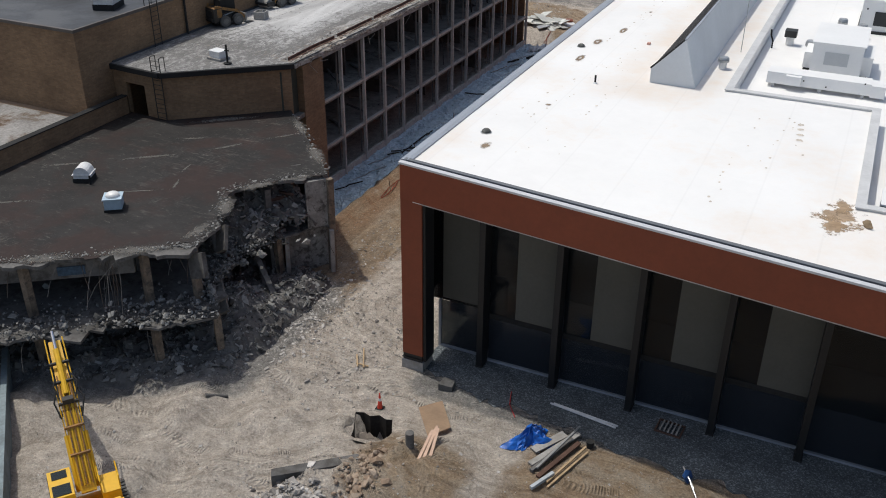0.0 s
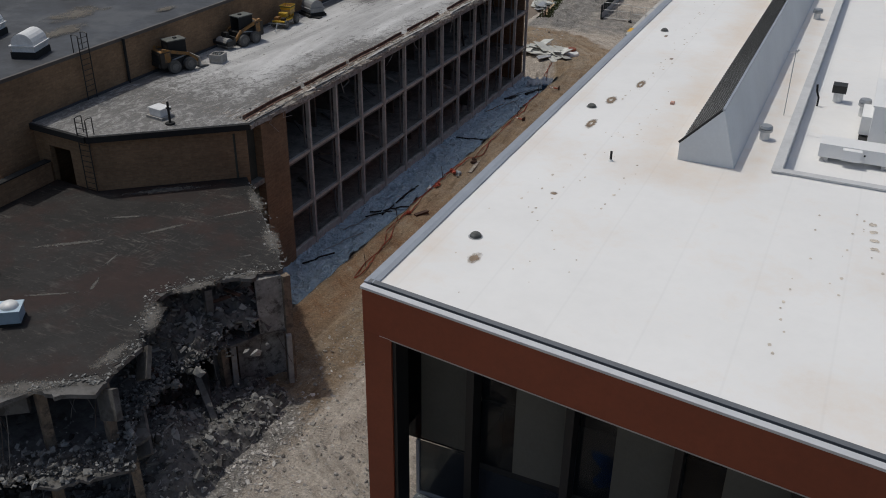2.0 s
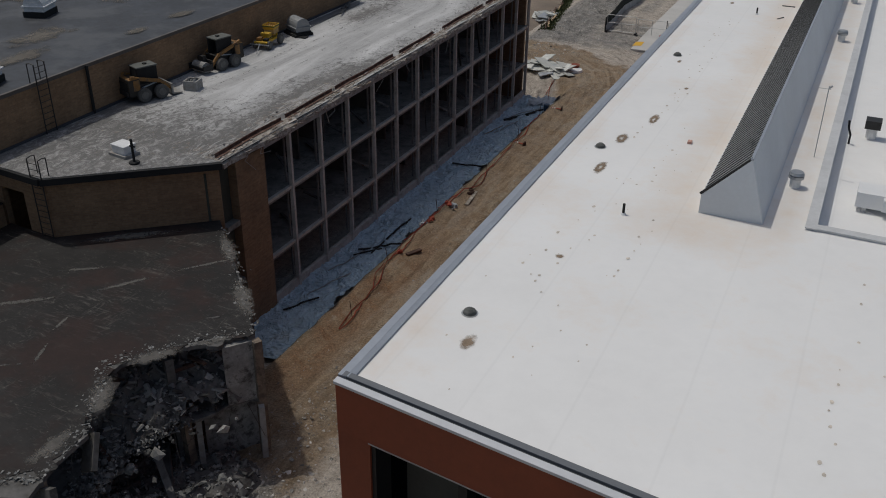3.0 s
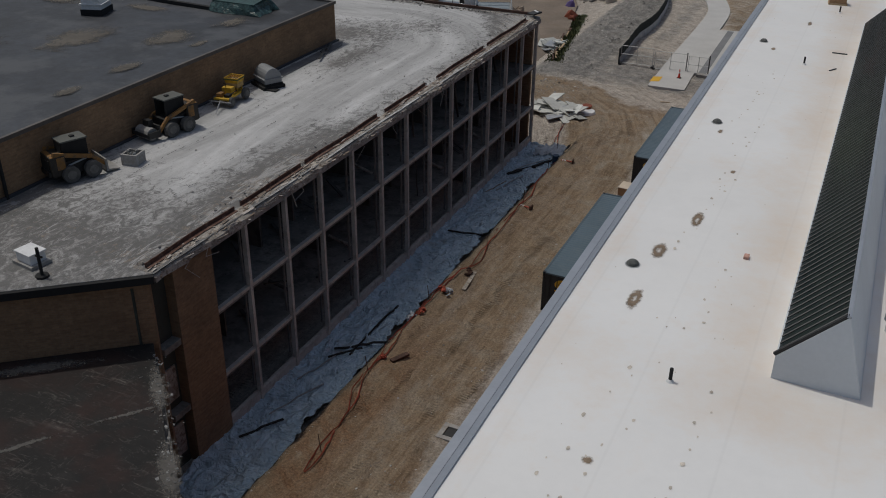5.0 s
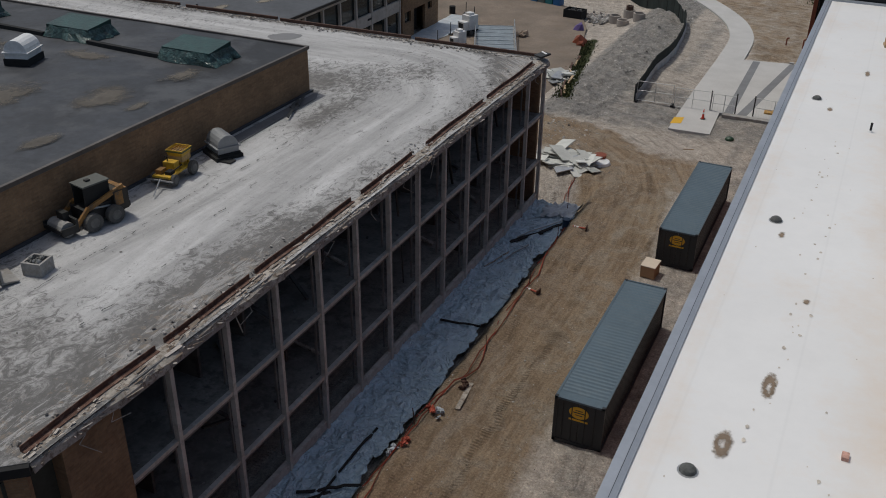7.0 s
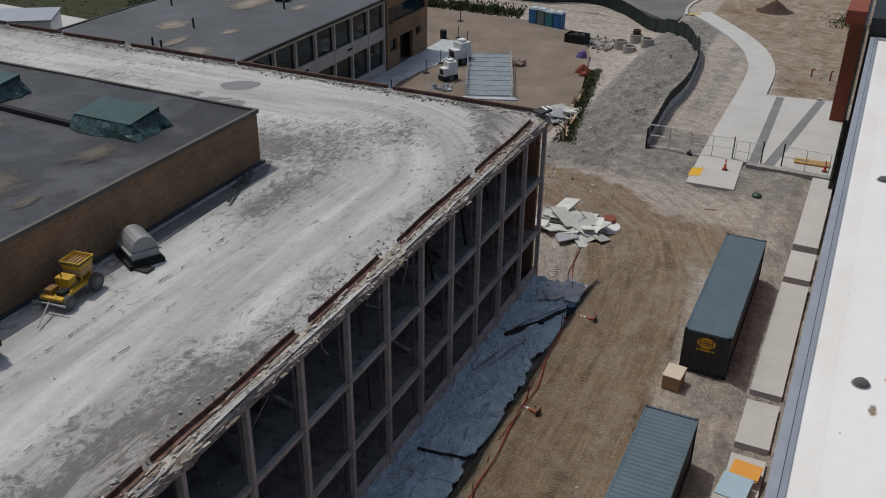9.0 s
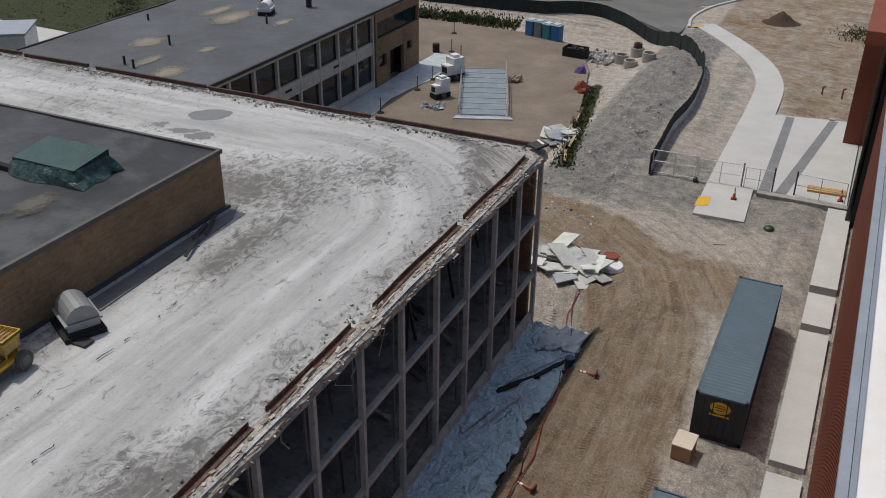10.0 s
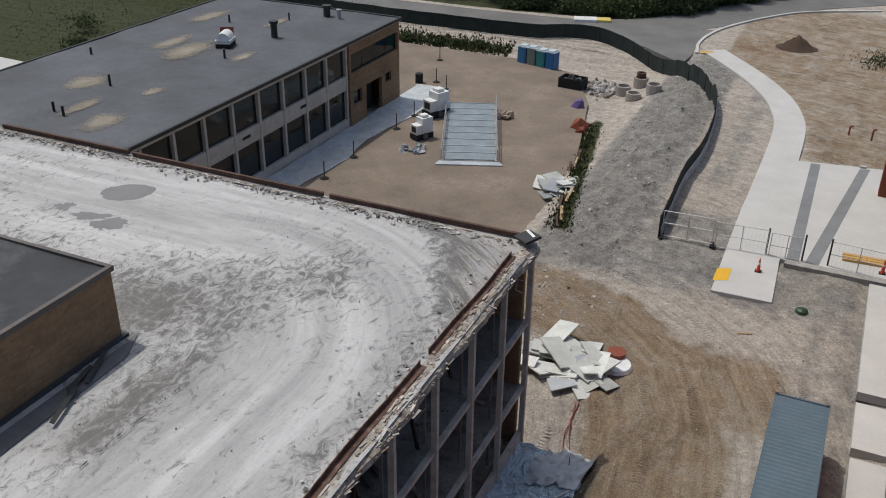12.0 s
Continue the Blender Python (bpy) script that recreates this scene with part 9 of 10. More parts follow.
for x, y, h, r in ((-73.1, 133.6, 1.3, 0.3), (-72.9, 142.4, 0.9, 0.35), (-71.4, 142.2, 0.7, 0.2), (-73.1, 126.2, 0.8, 0.1), (-76.4, 116.2, 0.9, 0.1), (-75.9, 110.0, 0.7, 0.1), (-74.6, 109.6, 0.7, 0.1), (-83.8, 122.0, 0.6, 0.1), (-80.0, 136.2, 0.7, 0.1), (-75.4, 139.5, 0.7, 0.08)):
    b = mesh_bm()
    rod(b, (x, y, R6 - 0.05), (x, y, R6 + h), r)
    if r > 0.15:
        rod(b, (x, y, R6 + h), (x, y, R6 + h + 0.2), r * 1.4)
    solo("roof_pipe", b, M_DARKSTEEL if r < 0.36 and r != 0.2 else M_STEEL, "dark vent pipe on the grey roof", "pipe", "roof pipes")
for k, (x, y, rx, ry) in enumerate(((-77.2, 126.3, 1.8, 4.0), (-78.7, 115.9, 2.0, 2.2), (-71.9, 127.1, 0.9, 2.0), (-71.2, 109.8, 1.6, 2.2), (-80.2, 128, 1.2, 3.5), (-74.8, 111.5, 0.8, 2.4), (-72.5, 116.5, 0.8, 1.4), (-83, 137, 1.2, 4), (-76, 138, 0.8, 2.5))):
    solo("silt_patch", flat_mark(400 + k, x, y, rx * 1.3, ry * 1.3, R6 + 0.04), M_FARSILT, "dried tan silt patch on the far grey roof", "stain", "silt patches")

# plastic along the second building and posts
b = mesh_bm()
edge = curve([(-63.4, 113), (-63.3, 121), (-62.7, 128), (-63.4, 133), (-62.6, 139), (-62.4, 144), (-62.6, 149.5)], 6)
prev = None
rr = random.Random(51)
for x, y in edge:
    cur = [b.verts.new((x - (x + 66.4) * q + rr.uniform(-0.08, 0.08), y, Y0 + 0.04 + rr.uniform(0, 0.06))) for q in (0, 0.22, 0.5, 0.75, 1.0)]
    if prev:
        for q in range(4):
            b.faces.new((prev[q], cur[q], cur[q + 1], prev[q + 1]))
    prev = cur
tagged(part("ground_sheet", b, plain("pale_blue_plastic", (0.55, 0.58, 0.6), 0.5, spread=0.2, big=0.7, fine=3, relief=0.6, dist=0.06, stain=(0.4, 0.47, 0.52))), "pale plastic sheeting along the second building", "sheet")
for x, y in ((-62.3, 123.8), (-62.4, 128.8), (-62.3, 136.6), (-62.4, 140.5), (-63.0, 149.2), (-68.1, 158.5), (-65.0, 151.0)):
    e = empty("marker_post", "dark slim marker post on a black foot", "post", (x, y, Y0 + 0.03), "marker posts")
    b = mesh_bm()
    rod(b, (0, 0, 0.08), (0, 0, 1.5), 0.05)
    part("post", b, M_DARKSTEEL, e)
    b = mesh_bm()
    rod(b, (0, 0, 0), (0, 0, 0.09), 0.4, 0.25)
    part("foot", b, M_BLACK, e)
b = mesh_bm()
rod(b, (-66.6, 150.1, Y0), (-66.6, 150.1, Y0 + 1.0), 0.42, seg=14)
solo("drum", b, M_BLACK, "black drum standing in the yard", "drum")
for x, y, s, wide in ((-59.2, 135.6, 0.95, 0.62), (-60.6, 141.6, 1.15, 0.7)):
    e = empty("generator_unit", "white trailer generator with a dark base", "generator", (x, y, Y0), "generators", rz=-26)
    q = wide * s
    part("base", boxes((-0.9 * q, 0.9 * q, -1.0 * s, 1.0 * s, 0.1, 0.6 * s)), M_BLACK, e)
    part("cabinet", boxes((-0.85 * q, 0.85 * q, -0.3 * s, 0.95 * s, 0.6 * s, 2.1 * s)), M_WHITEMETAL, e)
    part("side_box", boxes((-0.75 * q, 0.75 * q, -0.95 * s, -0.3 * s, 0.6 * s, 1.5 * s)), M_WHITEMETAL, e)
    part("top_box", boxes((-0.5 * q, 0.5 * q, -0.1 * s, 0.6 * s, 2.1 * s, 2.35 * s)), M_WHITEMETAL, e)
    part("grille", boxes((-0.5 * q, 0.5 * q, -0.98 * s, -0.95 * s, 0.8 * s, 1.35 * s)), M_GRILLE, e)
    wheel(e, -0.95 * q, 0, 0.32, 0.2)
    wheel(e, 0.95 * q, 0, 0.32, 0.2)
b = mesh_bm()
for k in range(16):
    lump(b, (-58.4 + rr.gauss(0, 0.55), 132.9 + rr.gauss(0, 0.7), Y0 + 0.08), rr.uniform(0.3, 0.6), rr, 0.2)
solo("rag_heap", b, M_PALETARP, "crumpled pale sheet on the yard", "sheet")
# covered ramp
ramp_t = empty("covered_ramp", "grey sheet-covered ramp with pipe rails", "ramp", (-55.7, 138.65, Y0), rz=22.5)
bm = mesh_bm()
prism(bm, [(-2.4, -6.9), (2.4, -6.9), (2.4, 6.9), (-2.4, 6.9)], 0.0, [0.15, 0.15, 0.55, 0.55])
part("bed", bm, M_CONC, ramp_t)
M_GREYSHEET = plain("grey_blue_sheet", (0.24, 0.28, 0.31), 0.5, spread=0.2, big=0.8, fine=3)
for k in range(9):
    y = -6.8 + 1.51 * k
    z = 0.17 + 0.4 * (y + 6.9) / 13.8
    bm = mesh_bm()
    prism(bm, [(-2.2, y), (2.2, y), (2.2, y + 1.45), (-2.2, y + 1.45)], z - 0.02, z + 0.06)
    part("sheet_panel", bm, M_GREYSHEET, ramp_t)
    part("rib", boxes((-2.3, 2.3, y + 1.45, y + 1.51, z, z + 0.12)), M_PALETARP, ramp_t)
for s in (-2.4, 2.4):
    bm = mesh_bm()
    for hz_ in (0.45, 0.95):
        rod(bm, (s, -6.6, hz_ + 0.1), (s, 6.9, hz_ + 0.5), 0.05)
    part("side_rail", bm, M_STEEL, ramp_t)
    for k in range(7):
        bm = mesh_bm()
        rod(bm, (s, -6.6 + 2.2 * k, 0.0), (s, -6.6 + 2.2 * k, 1.1 + 0.06 * k), 0.05)
        part("rail_post", bm, M_STEEL, ramp_t)
bm = mesh_bm()
prism(bm, [(-2.9, -7.7), (2.9, -7.7), (2.6, -6.9), (-2.6, -6.9)], 0.01, 0.1)
part("apron", bm, M_PALETARP, ramp_t)

# portable toilets
for k, c in enumerate(((0.03, 0.16, 0.33), (0.16, 0.2, 0.19), (0.03, 0.22, 0.24), (0.02, 0.14, 0.36))):
    x, y = -59.3 + 1.22 * k, 162.4 - 0.3 * k
    e = empty("portable_toilet", ("blue portable toilet cabin", "grey portable toilet cabin", "teal portable toilet cabin", "bright blue portable toilet cabin")[k] + " with a pale roof", "toilet", (x, y, gz(x, y)), "toilets", rz=-14)
    m_ = plain("toilet_plastic", c, 0.5, spread=0.12)
    part("cabin", boxes((-0.55, 0.55, -0.55, 0.55, 0.12, 2.1)), m_, e)
    b = mesh_bm()
    prism(b, [(-0.6, -0.6), (0.6, -0.6), (0.6, 0.6), (-0.6, 0.6)], 2.1, 2.2)
    prism(b, [(-0.4, -0.5), (0.4, -0.5), (0.4, 0.5), (-0.4, 0.5)], 2.2, 2.32)
    part("roof", b, plain("pale_plastic_roof", (0.5, 0.58, 0.62), 0.5, spread=0.08), e)
    part("door", boxes((-0.42, 0.42, -0.58, -0.55, 0.2, 2.0)), m_, e)
    part("skid", boxes((-0.55, -0.4, -0.6, 0.6, 0, 0.12), (0.4, 0.55, -0.6, 0.6, 0, 0.12)), M_BLACK, e)
# skip, rings, leftovers along the embankment
skip = empty("rubbish_skip", "black open rubbish skip heaped with scraps", "skip", (-51.5, 156.2, gz(-51.5, 156.2)), rz=-6)
b = mesh_bm()
for r_ in ((-1.3, 1.3, -0.9, -0.82), (-1.3, 1.3, 0.82, 0.9), (-1.3, -1.22, -0.82, 0.82), (1.22, 1.3, -0.82, 0.82)):
    box(b, *r_, 0.1, 1.35)
box(b, -1.25, 1.25, -0.85, 0.85, 0.05, 0.12)
part("bin", b, M_BLACK, skip)
b = mesh_bm()
for _ in range(26):
    lump(b, (rr.uniform(-1.0, 1.0), rr.uniform(-0.65, 0.65), rr.uniform(0.8, 1.4)), 0.28, rr, 0.6)
part("scraps", b, M_CONCDARK, skip)
rows = []
for _ in range(150):
    rows.append((R.normal(-48.4, 1.0), R.normal(157.5, 1.2), R.choice([0.15, 0.25, 0.4], p=[0.5, 0.35, 0.15])))
tagged(scatter("scrap_heap", CHIPS + LUMPS, on_ground(rows, 0.15), M_STONES, 31), "pale heap of scraps beside the skip", "rubble", kind="stuff")
for x, y, z, s in ((-46.2, 156.9, 0, 1.0), (-45.2, 160.2, 0, 1.0), (-45.2, 160.2, 1.0, 0.55), (-44.7, 155.2, 0, 0.75), (-43.0, 156.6, 0, 1.0)):
    b = mesh_bm()
    n = 20
    ro, ri, h = 0.78 * (1 if s > 0.6 else 0.62), 0.62 * (1 if s > 0.6 else 0.5), 1.05 * s
    rings = [[b.verts.new((x + r_ * math.cos(6.283 * i / n), y + r_ * math.sin(6.283 * i / n), gz(x, y) - 0.05 + z + q)) for i in range(n)] for r_, q in ((ro, 0), (ro, h), (ri, h), (ri, 0.1))]
    for a, c in zip(rings[:-1], rings[1:]):
        for i in range(n):
            j = (i + 1) % n
            b.faces.new((a[i], a[j], c[j], c[i]))
    b.faces.new(rings[3])
    solo("manhole_ring", b, plain("pale_precast", (0.4, 0.36, 0.32), 0.9, spread=0.12) if s > 0.6 else M_WOODROT, "pale precast concrete manhole ring on the gravel" if s > 0.6 else "dark rusty cone on a manhole ring", "manhole ring", "manhole rings")
rr = random.Random(61)


def board_pile(name, cx, cy, n, spread_r, label, size=(0.5, 1.3)):
    """A loose pile of flat boards, each a part."""
    e = empty(name, label, "board pile", (cx, cy, gz(cx, cy)))
    for k in range(n):
        a, d = rr.uniform(0, 6.283), spread_r * math.sqrt(rr.random())
        w, h = rr.uniform(*size) * 0.55, rr.uniform(*size)
        b = mesh_bm()
        box(b, -w, w, -h, h, -0.035, 0.035, Matrix.Translation((d * math.cos(a), d * math.sin(a), 0.12 + 0.5 * (1 - d / spread_r) * rr.random() + 0.015 * k)) @ Euler((rr.uniform(-0.28, 0.28), rr.uniform(-0.28, 0.28), rr.uniform(0, 6.28))).to_matrix().to_4x4())
        part("board", b, M_BOARD if rr.random() < 0.85 else M_STEEL, e)
    return e


board_pile("ceiling_board_pile", -35.5, 105.0, 26, 2.5, "pile of broken white boards on the soil", (0.65, 1.3))
b = mesh_bm()
rod(b, (-33.2, 106.8, gz(-33.2, 106.8)), (-33.2, 106.8, gz(-33.2, 106.8) + 0.45), 0.45, 0.5, seg=16)
solo("rusty_drum", b, M_RUST, "rusty brown round drum beside the boards", "drum")
b = mesh_bm()
rod(b, (-33.0, 106.0, gz(-33, 106)), (-33.0, 106.0, gz(-33, 106) + 0.2), 0.9, 0.8, seg=18)
solo("white_disc", b, M_WHITEMETAL, "white round lid under a rusty drum", "lid")
board_pile("scrap_board_pile", -44.3, 130.2, 20, 1.9, "pile of white and black scrap sheets by the grass", (0.5, 1.1))
for k in range(11):
    t = k / 11
    x, y = -41.7 - 4.2 * t + rr.uniform(-0.3, 0.3), 121.5 + 19 * t
    b = mesh_bm()
    z = gz(x, y) + 0.12
    beam(b, (x, y, z), (x - 0.5 + rr.uniform(-0.3, 0.3), y + rr.uniform(1.4, 2.6), z + 0.1), rr.uniform(0.12, 0.3), 0.08)
    solo("scrap_plank", b, rr.choice((M_SPLINTER, M_TIMBER, M_WOODROT)), "weathered scrap plank beside the grass strip", "plank", "scrap planks")
b = mesh_bm()
for _ in range(6):
    lump(b, (-54.3 + rr.uniform(-0.5, 0.5), 144 + rr.uniform(-0.5, 0.5), Y0 + 0.25), 0.5, rr)
solo("stone_heap", b, M_TANSTONE, "small brown stone heap in the yard", "stones")
b = mesh_bm()
lump(b, (-49.0, 150.2, gz(-49, 150.2) + 0.4), 0.8, rr)
solo("purple_cover", b, plain("purple_cloth", (0.13, 0.09, 0.25), 0.8, spread=0.2), "crumpled purple cover on the embankment", "cover")
b = mesh_bm()
lump(b, (-47.1, 144.7, gz(-47.1, 144.7) + 0.5), 1.0, rr)
lump(b, (-46.6, 143.6, gz(-46.6, 143.6) + 0.4), 0.7, rr)
solo("rusty_heap", b, M_RUST, "rusty scrap heap on the embankment", "scrap")

# ---- grass, bushes, trees ----
def blades(name, rows, label, seed, material):
    r = np.random.RandomState(seed)
    a = np.array(rows)
    z = ground_z(a[:, 0], a[:, 1])
    n = len(a)
    th = r.uniform(0, 6.28, n)
    w, h = a[:, 2] * r.uniform(0.25, 0.5, n), a[:, 2] * r.uniform(0.7, 1.4, n)
    lx, ly = r.uniform(-0.5, 0.5, n) * h, r.uniform(-0.5, 0.5, n) * h
    V = np.stack([np.stack([a[:, 0] - w * np.cos(th), a[:, 1] - w * np.sin(th), z], -1), np.stack([a[:, 0] + w * np.cos(th), a[:, 1] + w * np.sin(th), z], -1), np.stack([a[:, 0] + lx, a[:, 1] + ly, z + h], -1)], 1).reshape(-1, 3)
    me = bpy.data.meshes.new(name)
    me.from_pydata(V.tolist(), [], np.arange(3 * n).reshape(-1, 3).tolist())
    me.materials.append(material)
    return tagged(new(name, me), label, "grass", kind="stuff")


rows = []
for _ in range(2600):
    t = R.rand()
    rows.append((-41.5 - 5.2 * t + R.normal(0, 0.45), 121.5 + 25 * t, R.uniform(0.12, 0.3)))
for _ in range(2200):
    rows.append((R.uniform(-78, -62), R.normal(165.3, 0.9), R.uniform(0.2, 0.4)))
for _ in range(6000):
    rows.append((R.uniform(-135, -87), R.uniform(136, 200), R.uniform(0.1, 0.25)))
for _ in range(500):
    rows.append((R.normal(-22.0, 1.3), R.normal(176, 2), R.uniform(0.15, 0.3)))
blades("rough_grass", rows, "rough green and dry grass", 71, M_GRASSBLADE)


def leaf_crown(centres, per, size, seed):
    """Leaf triangles round several clump centres: rows of x, y, z, radius."""
    r = np.random.RandomState(seed)
    V = []
    for cx, cy, cz, rad in centres:
        d = r.normal(size=(per, 3))
        d /= np.linalg.norm(d, axis=1)[:, None]
        p = np.array((cx, cy, cz)) + d * rad * r.uniform(0.45, 1.05, (per, 1)) * (1, 1, 0.8)
        u, v = r.normal(size=(per, 3)), r.normal(size=(per, 3))
        s = size * r.uniform(0.5, 1.3, (per, 1))
        V.append(np.stack([p, p + u * s, p + v * s], 1).reshape(-1, 3))
    V = np.concatenate(V)
    me = bpy.data.meshes.new("crown")
    me.from_pydata(V.tolist(), [], np.arange(len(V)).reshape(-1, 3).tolist())
    me.materials.append(M_LEAF)
    return me


for k, (x, y, s) in enumerate(((-71.5, 164.5, 0.7), (-69, 165.2, 0.6), (-66.0, 165.5, 0.75), (-63.6, 165.3, 0.45), (-75.2, 164.4, 1.1), (-102, 139.5, 2.2), (-108, 143, 1.8), (-97.5, 150, 1.6), (-114, 150, 2.6), (-105, 158, 2.0))):
    rk = random.Random(500 + k)
    ob = new("bush", leaf_crown([(rk.uniform(-s, s) * 0.6, rk.uniform(-s, s) * 0.5, s * rk.uniform(0.3, 0.7), s * rk.uniform(0.4, 0.7)) for _ in range(6)], 160, 0.14, 500 + k))
    ob.location = (x, y, gz(x, y))
    tagged(ob, "low ragged green bush", "bush", "bushes")
for k in range(30):
    rk = random.Random(900 + k)
    t = k / 29
    x = -68 + 34 * t + rk.uniform(-1, 1)
    y = float(np.interp(x, FAR_X, FAR_Y)) + 2.6 + rk.uniform(0, 1.6)
    s = rk.uniform(1.5, 2.3)
    ob = new("bush", leaf_crown([(rk.uniform(-s, s) * 0.8, rk.uniform(-s, s) * 0.4, s * rk.uniform(0.15, 0.8), s * rk.uniform(0.4, 0.65)) for _ in range(14)], 190, 0.17, 900 + k))
    ob.location = (x, y, gz(x, y))
    tagged(ob, "dense dark green roadside bush", "bush", "roadside bushes")
M_BARK = plain("grey_bark", (0.12, 0.1, 0.08), 0.95, spread=0.3, big=2, world_space=False)
for k in range(22):
    rk = random.Random(700 + k)
    x = -78 + 1.95 * k + rk.uniform(-1, 1)
    y = float(np.interp(x, FAR_X, FAR_Y)) + 5.5 + rk.uniform(0, 7)
    h = rk.uniform(7, 11)
    e = empty("tree", "leafy green tree beside the road", "tree", (x, y, gz(x, y) - 0.1), "roadside trees")
    b = mesh_bm()
    rod(b, (0, 0, 0), (rk.uniform(-0.3, 0.3), rk.uniform(-0.3, 0.3), h * 0.6), 0.28, 0.12, 8)
    for _ in range(5):
        a = rk.uniform(0, 6.28)
        z0 = h * rk.uniform(0.25, 0.55)
        rod(b, (0, 0, z0), (math.cos(a) * 1.8, math.sin(a) * 1.8, z0 + rk.uniform(0.8, 2.2)), 0.09, 0.03, 5)
    part("trunk", b, M_BARK, e)
    c = new("crown", leaf_crown([(rk.uniform(-2, 2), rk.uniform(-2, 2), h * rk.uniform(0.22, 0.95), rk.uniform(1.0, 1.7)) for _ in range(13)], 170, 0.3, 700 + k))
    c.parent = e
sign = empty("roadside_slab", "low white and yellow concrete slab beside the road", "slab", (-56.2, 178.4, -0.3), rz=18)
part("white_part", boxes((-2.3, 0.6, -0.9, 0.9, 0, 0.35)), M_WHITEMETAL, sign)
part("yellow_part", boxes((0.604, 2.3, -0.7, 0.9, 0, 0.32)), plain("pale_yellow_paint", (0.68, 0.55, 0.16), 0.7, spread=0.15), sign, "pale yellow end")
shed = empty("white_shed", "white flat-roofed shed far off in the grass", "shed", (-111.5, 127.5, gz(-111.5, 127.5)), rz=35)
part("body", boxes((-3.5, 3.5, -3, 3, 0, 2.7)), M_WHITEMETAL, shed)
part("roof", boxes((-3.7, 3.7, -3.2, 3.2, 2.7, 2.95)), M_CAP, shed)
b = mesh_bm()
prism(b, [(-135, 127), (-88, 127), (-88, 133.5), (-104, 136.5), (-135, 138)], -2.2, YARD + 0.05)
tagged(part("concrete_pad", b, M_NEWCONC), "pale concrete pad behind the second building", "pad", kind="structure")

# ---- screen fence along the road, gate panels ----
SCREEN = curve([(-34.6, 122.6), (-34.95, 131.3), (-34.8, 139), (-35.4, 147.5), (-36.7, 153.6), (-39.8, 159.2), (-45.9, 166.0), (-53.6, 169.9), (-61.6, 168.6), (-77.4, 168.3), (-95, 168.5), (-130, 169)], 10)
screen = empty("screen_fence", "dark green mesh fence with a pale lower skirt", "fence", (-34.6, 122.6, 0))
seg, acc = [], 0
rr = random.Random(77)


def fence_run(pts, z0, z1, off, material, name):
    b = mesh_bm()
    prev = None
    for i, (x, y) in enumerate(pts):
        a, c = pts[max(i - 1, 0)], pts[min(i + 1, len(pts) - 1)]
        d = Vector((c[0] - a[0], c[1] - a[1])).normalized()
        nx, ny = d.y, -d.x
        g = gz(x, y)
        w = rr.uniform(-0.05, 0.05)
        lo, hi = (x + nx * (off + w), y + ny * (off + w)), (x + nx * off * 0.6, y + ny * off * 0.6)
        cur = [b.verts.new((*lo, g + z0)), b.verts.new((*hi, g + z1)), b.verts.new((hi[0] + nx * 0.03, hi[1] + ny * 0.03, g + z1)), b.verts.new((lo[0] + nx * 0.03, lo[1] + ny * 0.03, g + z0))]
        if prev:
            for q in range(4):
                r_ = (q + 1) % 4
                b.faces.new((prev[q], cur[q], cur[r_], prev[r_]))
        prev = cur
    keep_in(part(name, b, material), screen)


for i in range(0, len(SCREEN) - 1, 5):
    chunk = SCREEN[i:i + 6]
    if len(chunk) > 1:
        fence_run(chunk, 0.05, 1.7, 0.0, M_SCREEN, "mesh_panel")
        if chunk[0][0] > -50:
            fence_run(chunk, 0.0, 0.75, 0.12, M_PALETARP, "skirt")
for i in range(0, len(SCREEN), 3):
    x, y = SCREEN[i]
    b = mesh_bm()
    rod(b, (x, y, gz(x, y) - 0.3), (x, y, gz(x, y) + 1.75), 0.04, seg=6)
    keep_in(part("post", b, M_DARKSTEEL), screen)


def fence_panel(x0, y0, x1, y1, label):
    z = gz((x0 + x1) / 2, (y0 + y1) / 2)
    ln = math.hypot(x1 - x0, y1 - y0)
    e = empty("temporary_fence", label, "fence panel", (x0, y0, z), "gate fence panels", rz=math.degrees(math.atan2(y1 - y0, x1 - x0)))
    b = mesh_bm()
    for a, c in (((0, 0, 0.1), (0, 0, 2.0)), ((ln, 0, 0.1), (ln, 0, 2.0)), ((0, 0, 2.0), (ln, 0, 2.0)), ((0, 0, 0.15), (ln, 0, 0.15)), ((0, 0, 1.1), (ln, 0, 1.1)), ((ln / 2, 0, 0.15), (ln / 2, 0, 2.0))):
        rod(b, a, c, 0.03, seg=6)
    part("frame", b, M_STEEL, e)
    for k in range(1, int(ln / 0.25)):
        b = mesh_bm()
        rod(b, (k * 0.25, 0, 0.15), (k * 0.25, 0, 2.0), 0.004, seg=3)
        part("wire", b, M_STEEL, e)
    for q in (0.0, ln):
        part("foot", boxes((q - 0.12, q + 0.12, -0.4, 0.4, 0, 0.12)), M_BLACK, e)


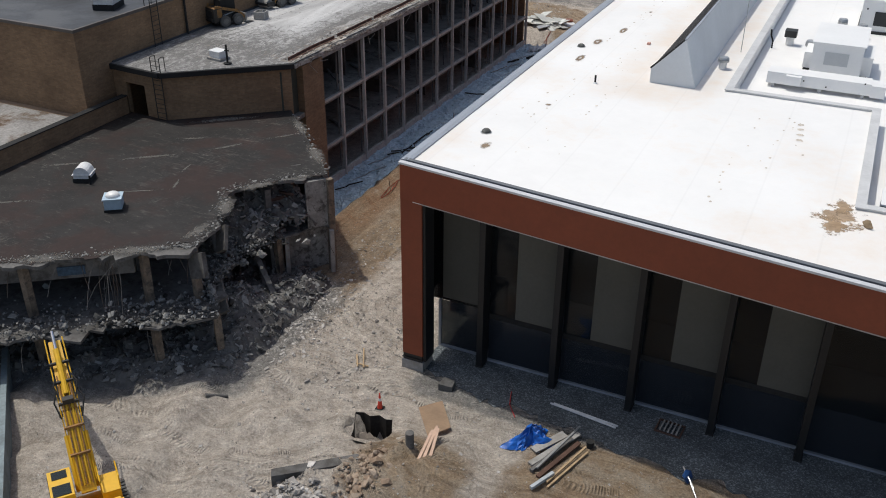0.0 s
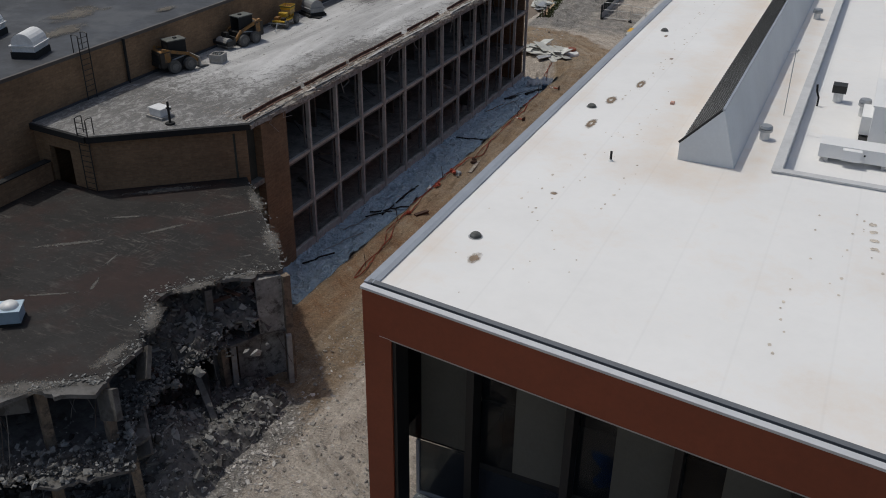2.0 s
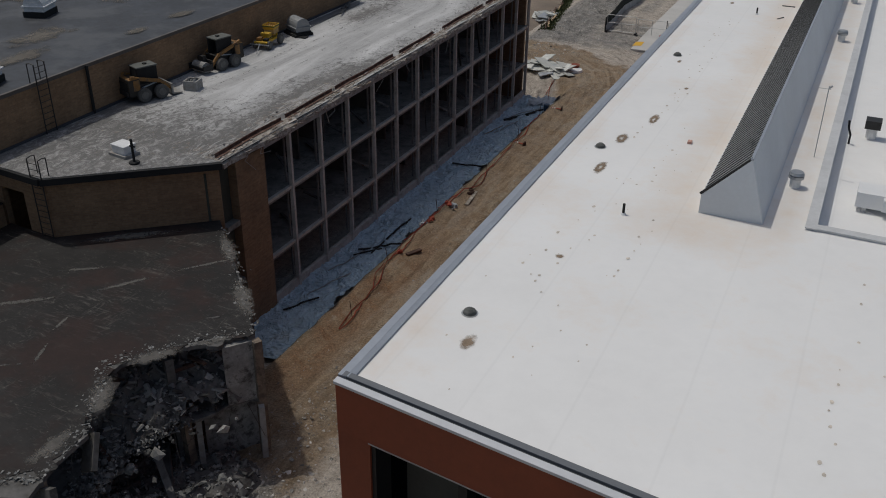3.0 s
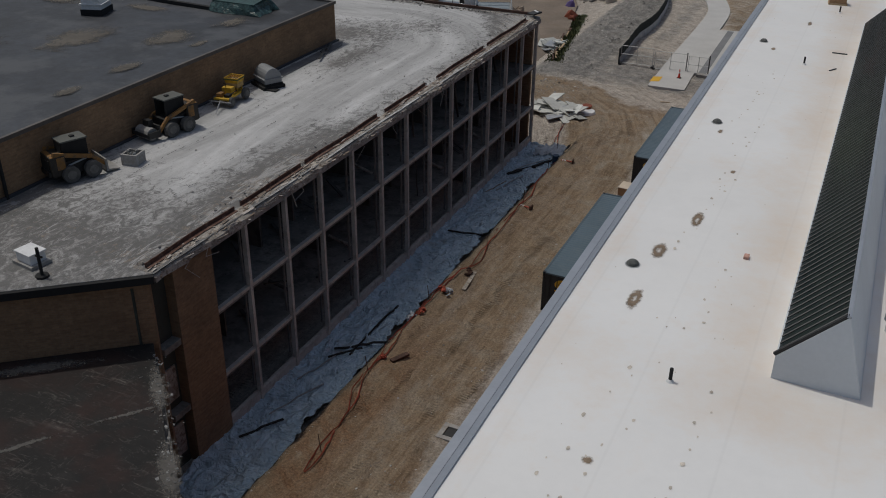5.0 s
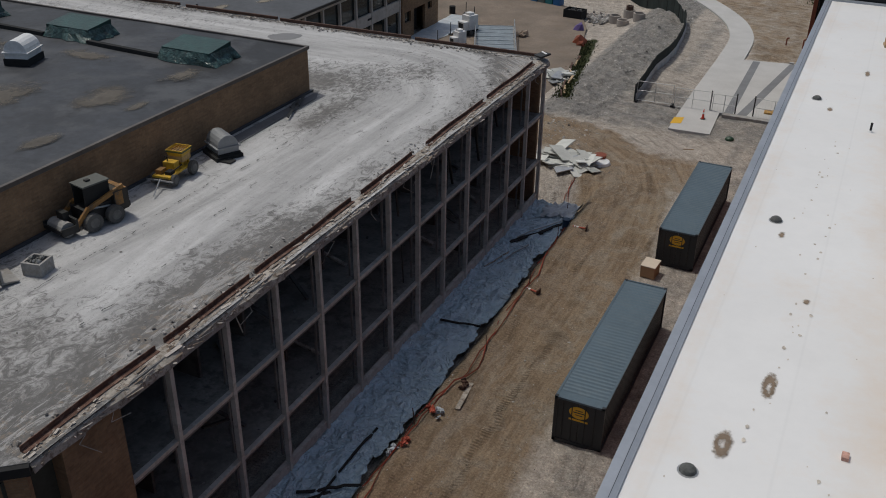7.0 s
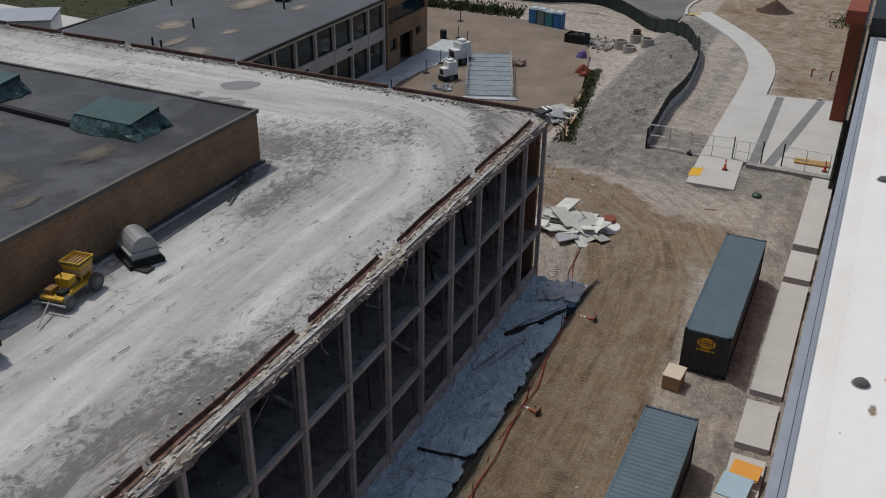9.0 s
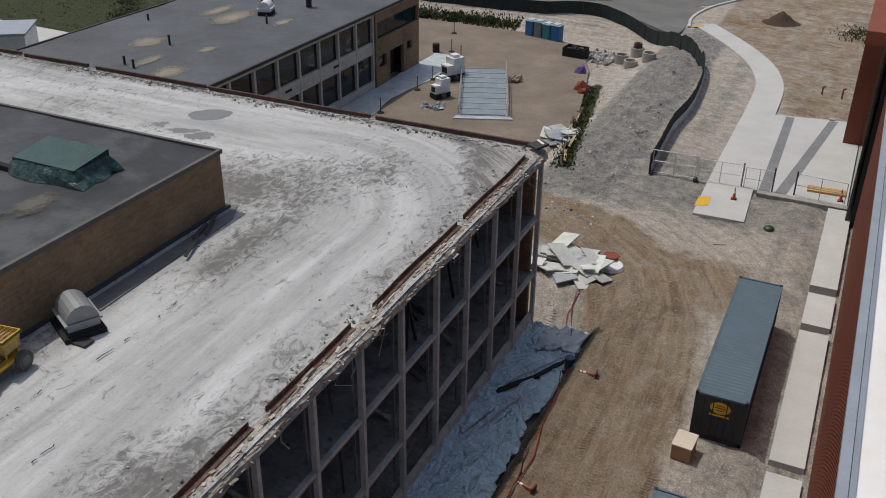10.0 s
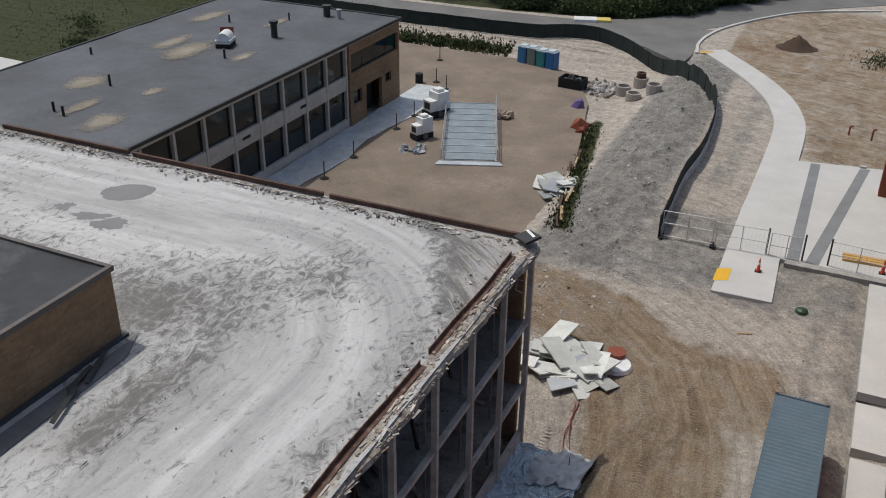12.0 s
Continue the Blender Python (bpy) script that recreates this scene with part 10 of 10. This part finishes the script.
fence_panel(-34.4, 122.7, -31.0, 122.9, "grey steel site fence panel on black feet")
fence_panel(-30.8, 122.9, -27.5, 123.1, "grey steel site fence panel on black feet")
fence_panel(-27.3, 123.1, -25.2, 123.2, "short grey steel site fence panel")
fence_panel(-23.6, 123.3, -20.0, 123.0, "grey steel site fence panel before timber")
for x, y in ((-27.5, 123.2), (-25.2, 123.2), (-23.6, 123.3)):
    b = mesh_bm()
    rod(b, (x, y, gz(x, y)), (x, y, gz(x, y) + 2.15), 0.06, seg=8)
    rod(b, (x, y, gz(x, y)), (x, y, gz(x, y) + 0.2), 0.28, seg=10)
    solo("gate_post", b, M_DARKSTEEL, "dark gate post on a round foot", "post", "gate posts")
PZ = -0.2
tstack = empty("timber_stack", "flat stack of orange timber on the paving", "timber stack", (-21.4, 125.0, PZ), rz=3)
for k in range(3):
    part("timber", boxes((-1.4, 1.4, -0.5 + 0.34 * k, -0.22 + 0.34 * k, 0, 0.16)), plain("orange_timber", (0.5, 0.3, 0.1), 0.8, spread=0.15), tstack)
traffic_cone(-27.6, 120.45, PZ, "orange traffic cone with a pale band on the footpath")
traffic_cone(-20.3, 123.7, PZ, "orange traffic cone by the gate fence")
b = mesh_bm()
prism(b, [(-30.05, 118.0), (-29.15, 118.4), (-29.2, 120.1), (-30.05, 119.7)], PZ - 0.02, PZ + 0.015)
solo("tactile_plate", b, M_SIGNYEL, "yellow tactile plate in the footpath", "plate")
b = mesh_bm()
prism(b, [(-40.9, 169.6), (-39.6, 170.6), (-39.9, 171.4), (-41.2, 170.5)], PZ - 0.02, PZ + 0.015)
solo("tactile_plate", b, plain("faded_yellow_plate", (0.6, 0.42, 0.15), 0.7), "faded yellow tactile plate at the road end", "plate")
b = mesh_bm()
bmesh.ops.create_uvsphere(b, u_segments=12, v_segments=6, radius=0.4, matrix=Matrix.Translation((-24.5, 116.7, gz(-24.5, 116.7) + 0.05)) @ Matrix.Diagonal((1, 1, 0.6, 1)))
solo("green_cover", b, plain("dark_green_plastic", (0.02, 0.06, 0.03), 0.5), "dark green valve cover in the gravel", "cover")
for x, y, h in ((-24.0, 150.0, 0.8), (-22.1, 149.2, 1.0)):
    b = mesh_bm()
    g = gz(x, y)
    tube(b, [(x, y, g), (x, y, g + h), (x + 0.25, y - 0.1, g + h + 0.1)], 0.09)
    solo("pipe_stub", b, M_RUST, "rusty upright pipe stub in the soil", "pipe", "pipe stubs")
solo("loose_brick", boxes((-22.65, -22.2, 141.9, 142.2, PZ, PZ + 0.18)), M_NEWCONC, "pale concrete block on the paving edge", "block")
heap2 = grid_sheet("soil_heap", np.linspace(-2.8, 2.8, 30), np.linspace(-2.4, 2.4, 26), lambda X, Y: -0.1 + 1.35 * np.exp(-((X / 1.5) ** 2 + (Y / 1.3) ** 2)) * (1 + 0.12 * waves(X, Y, 95, 0.7)), plain("dark_brown_soil", (0.065, 0.04, 0.027), 0.95, spread=0.25, big=1.5))
heap2.location = (-31.4, 177.4, gz(-31.4, 177.4))
tagged(heap2, "dark brown heap of soil", "soil heap")
bm = mesh_bm()
ribbon(bm, curve([(-41.3, 169.5), (-41.9, 173.5), (-41.6, 178), (-40.2, 183), (-36.6, 190), (-32.0, 195.8), (-23.2, 201)]), 0.35, -0.6, -0.1)
tagged(part("road_kerb", bm, M_NEWCONC), "pale concrete road kerb", "kerb", kind="structure")
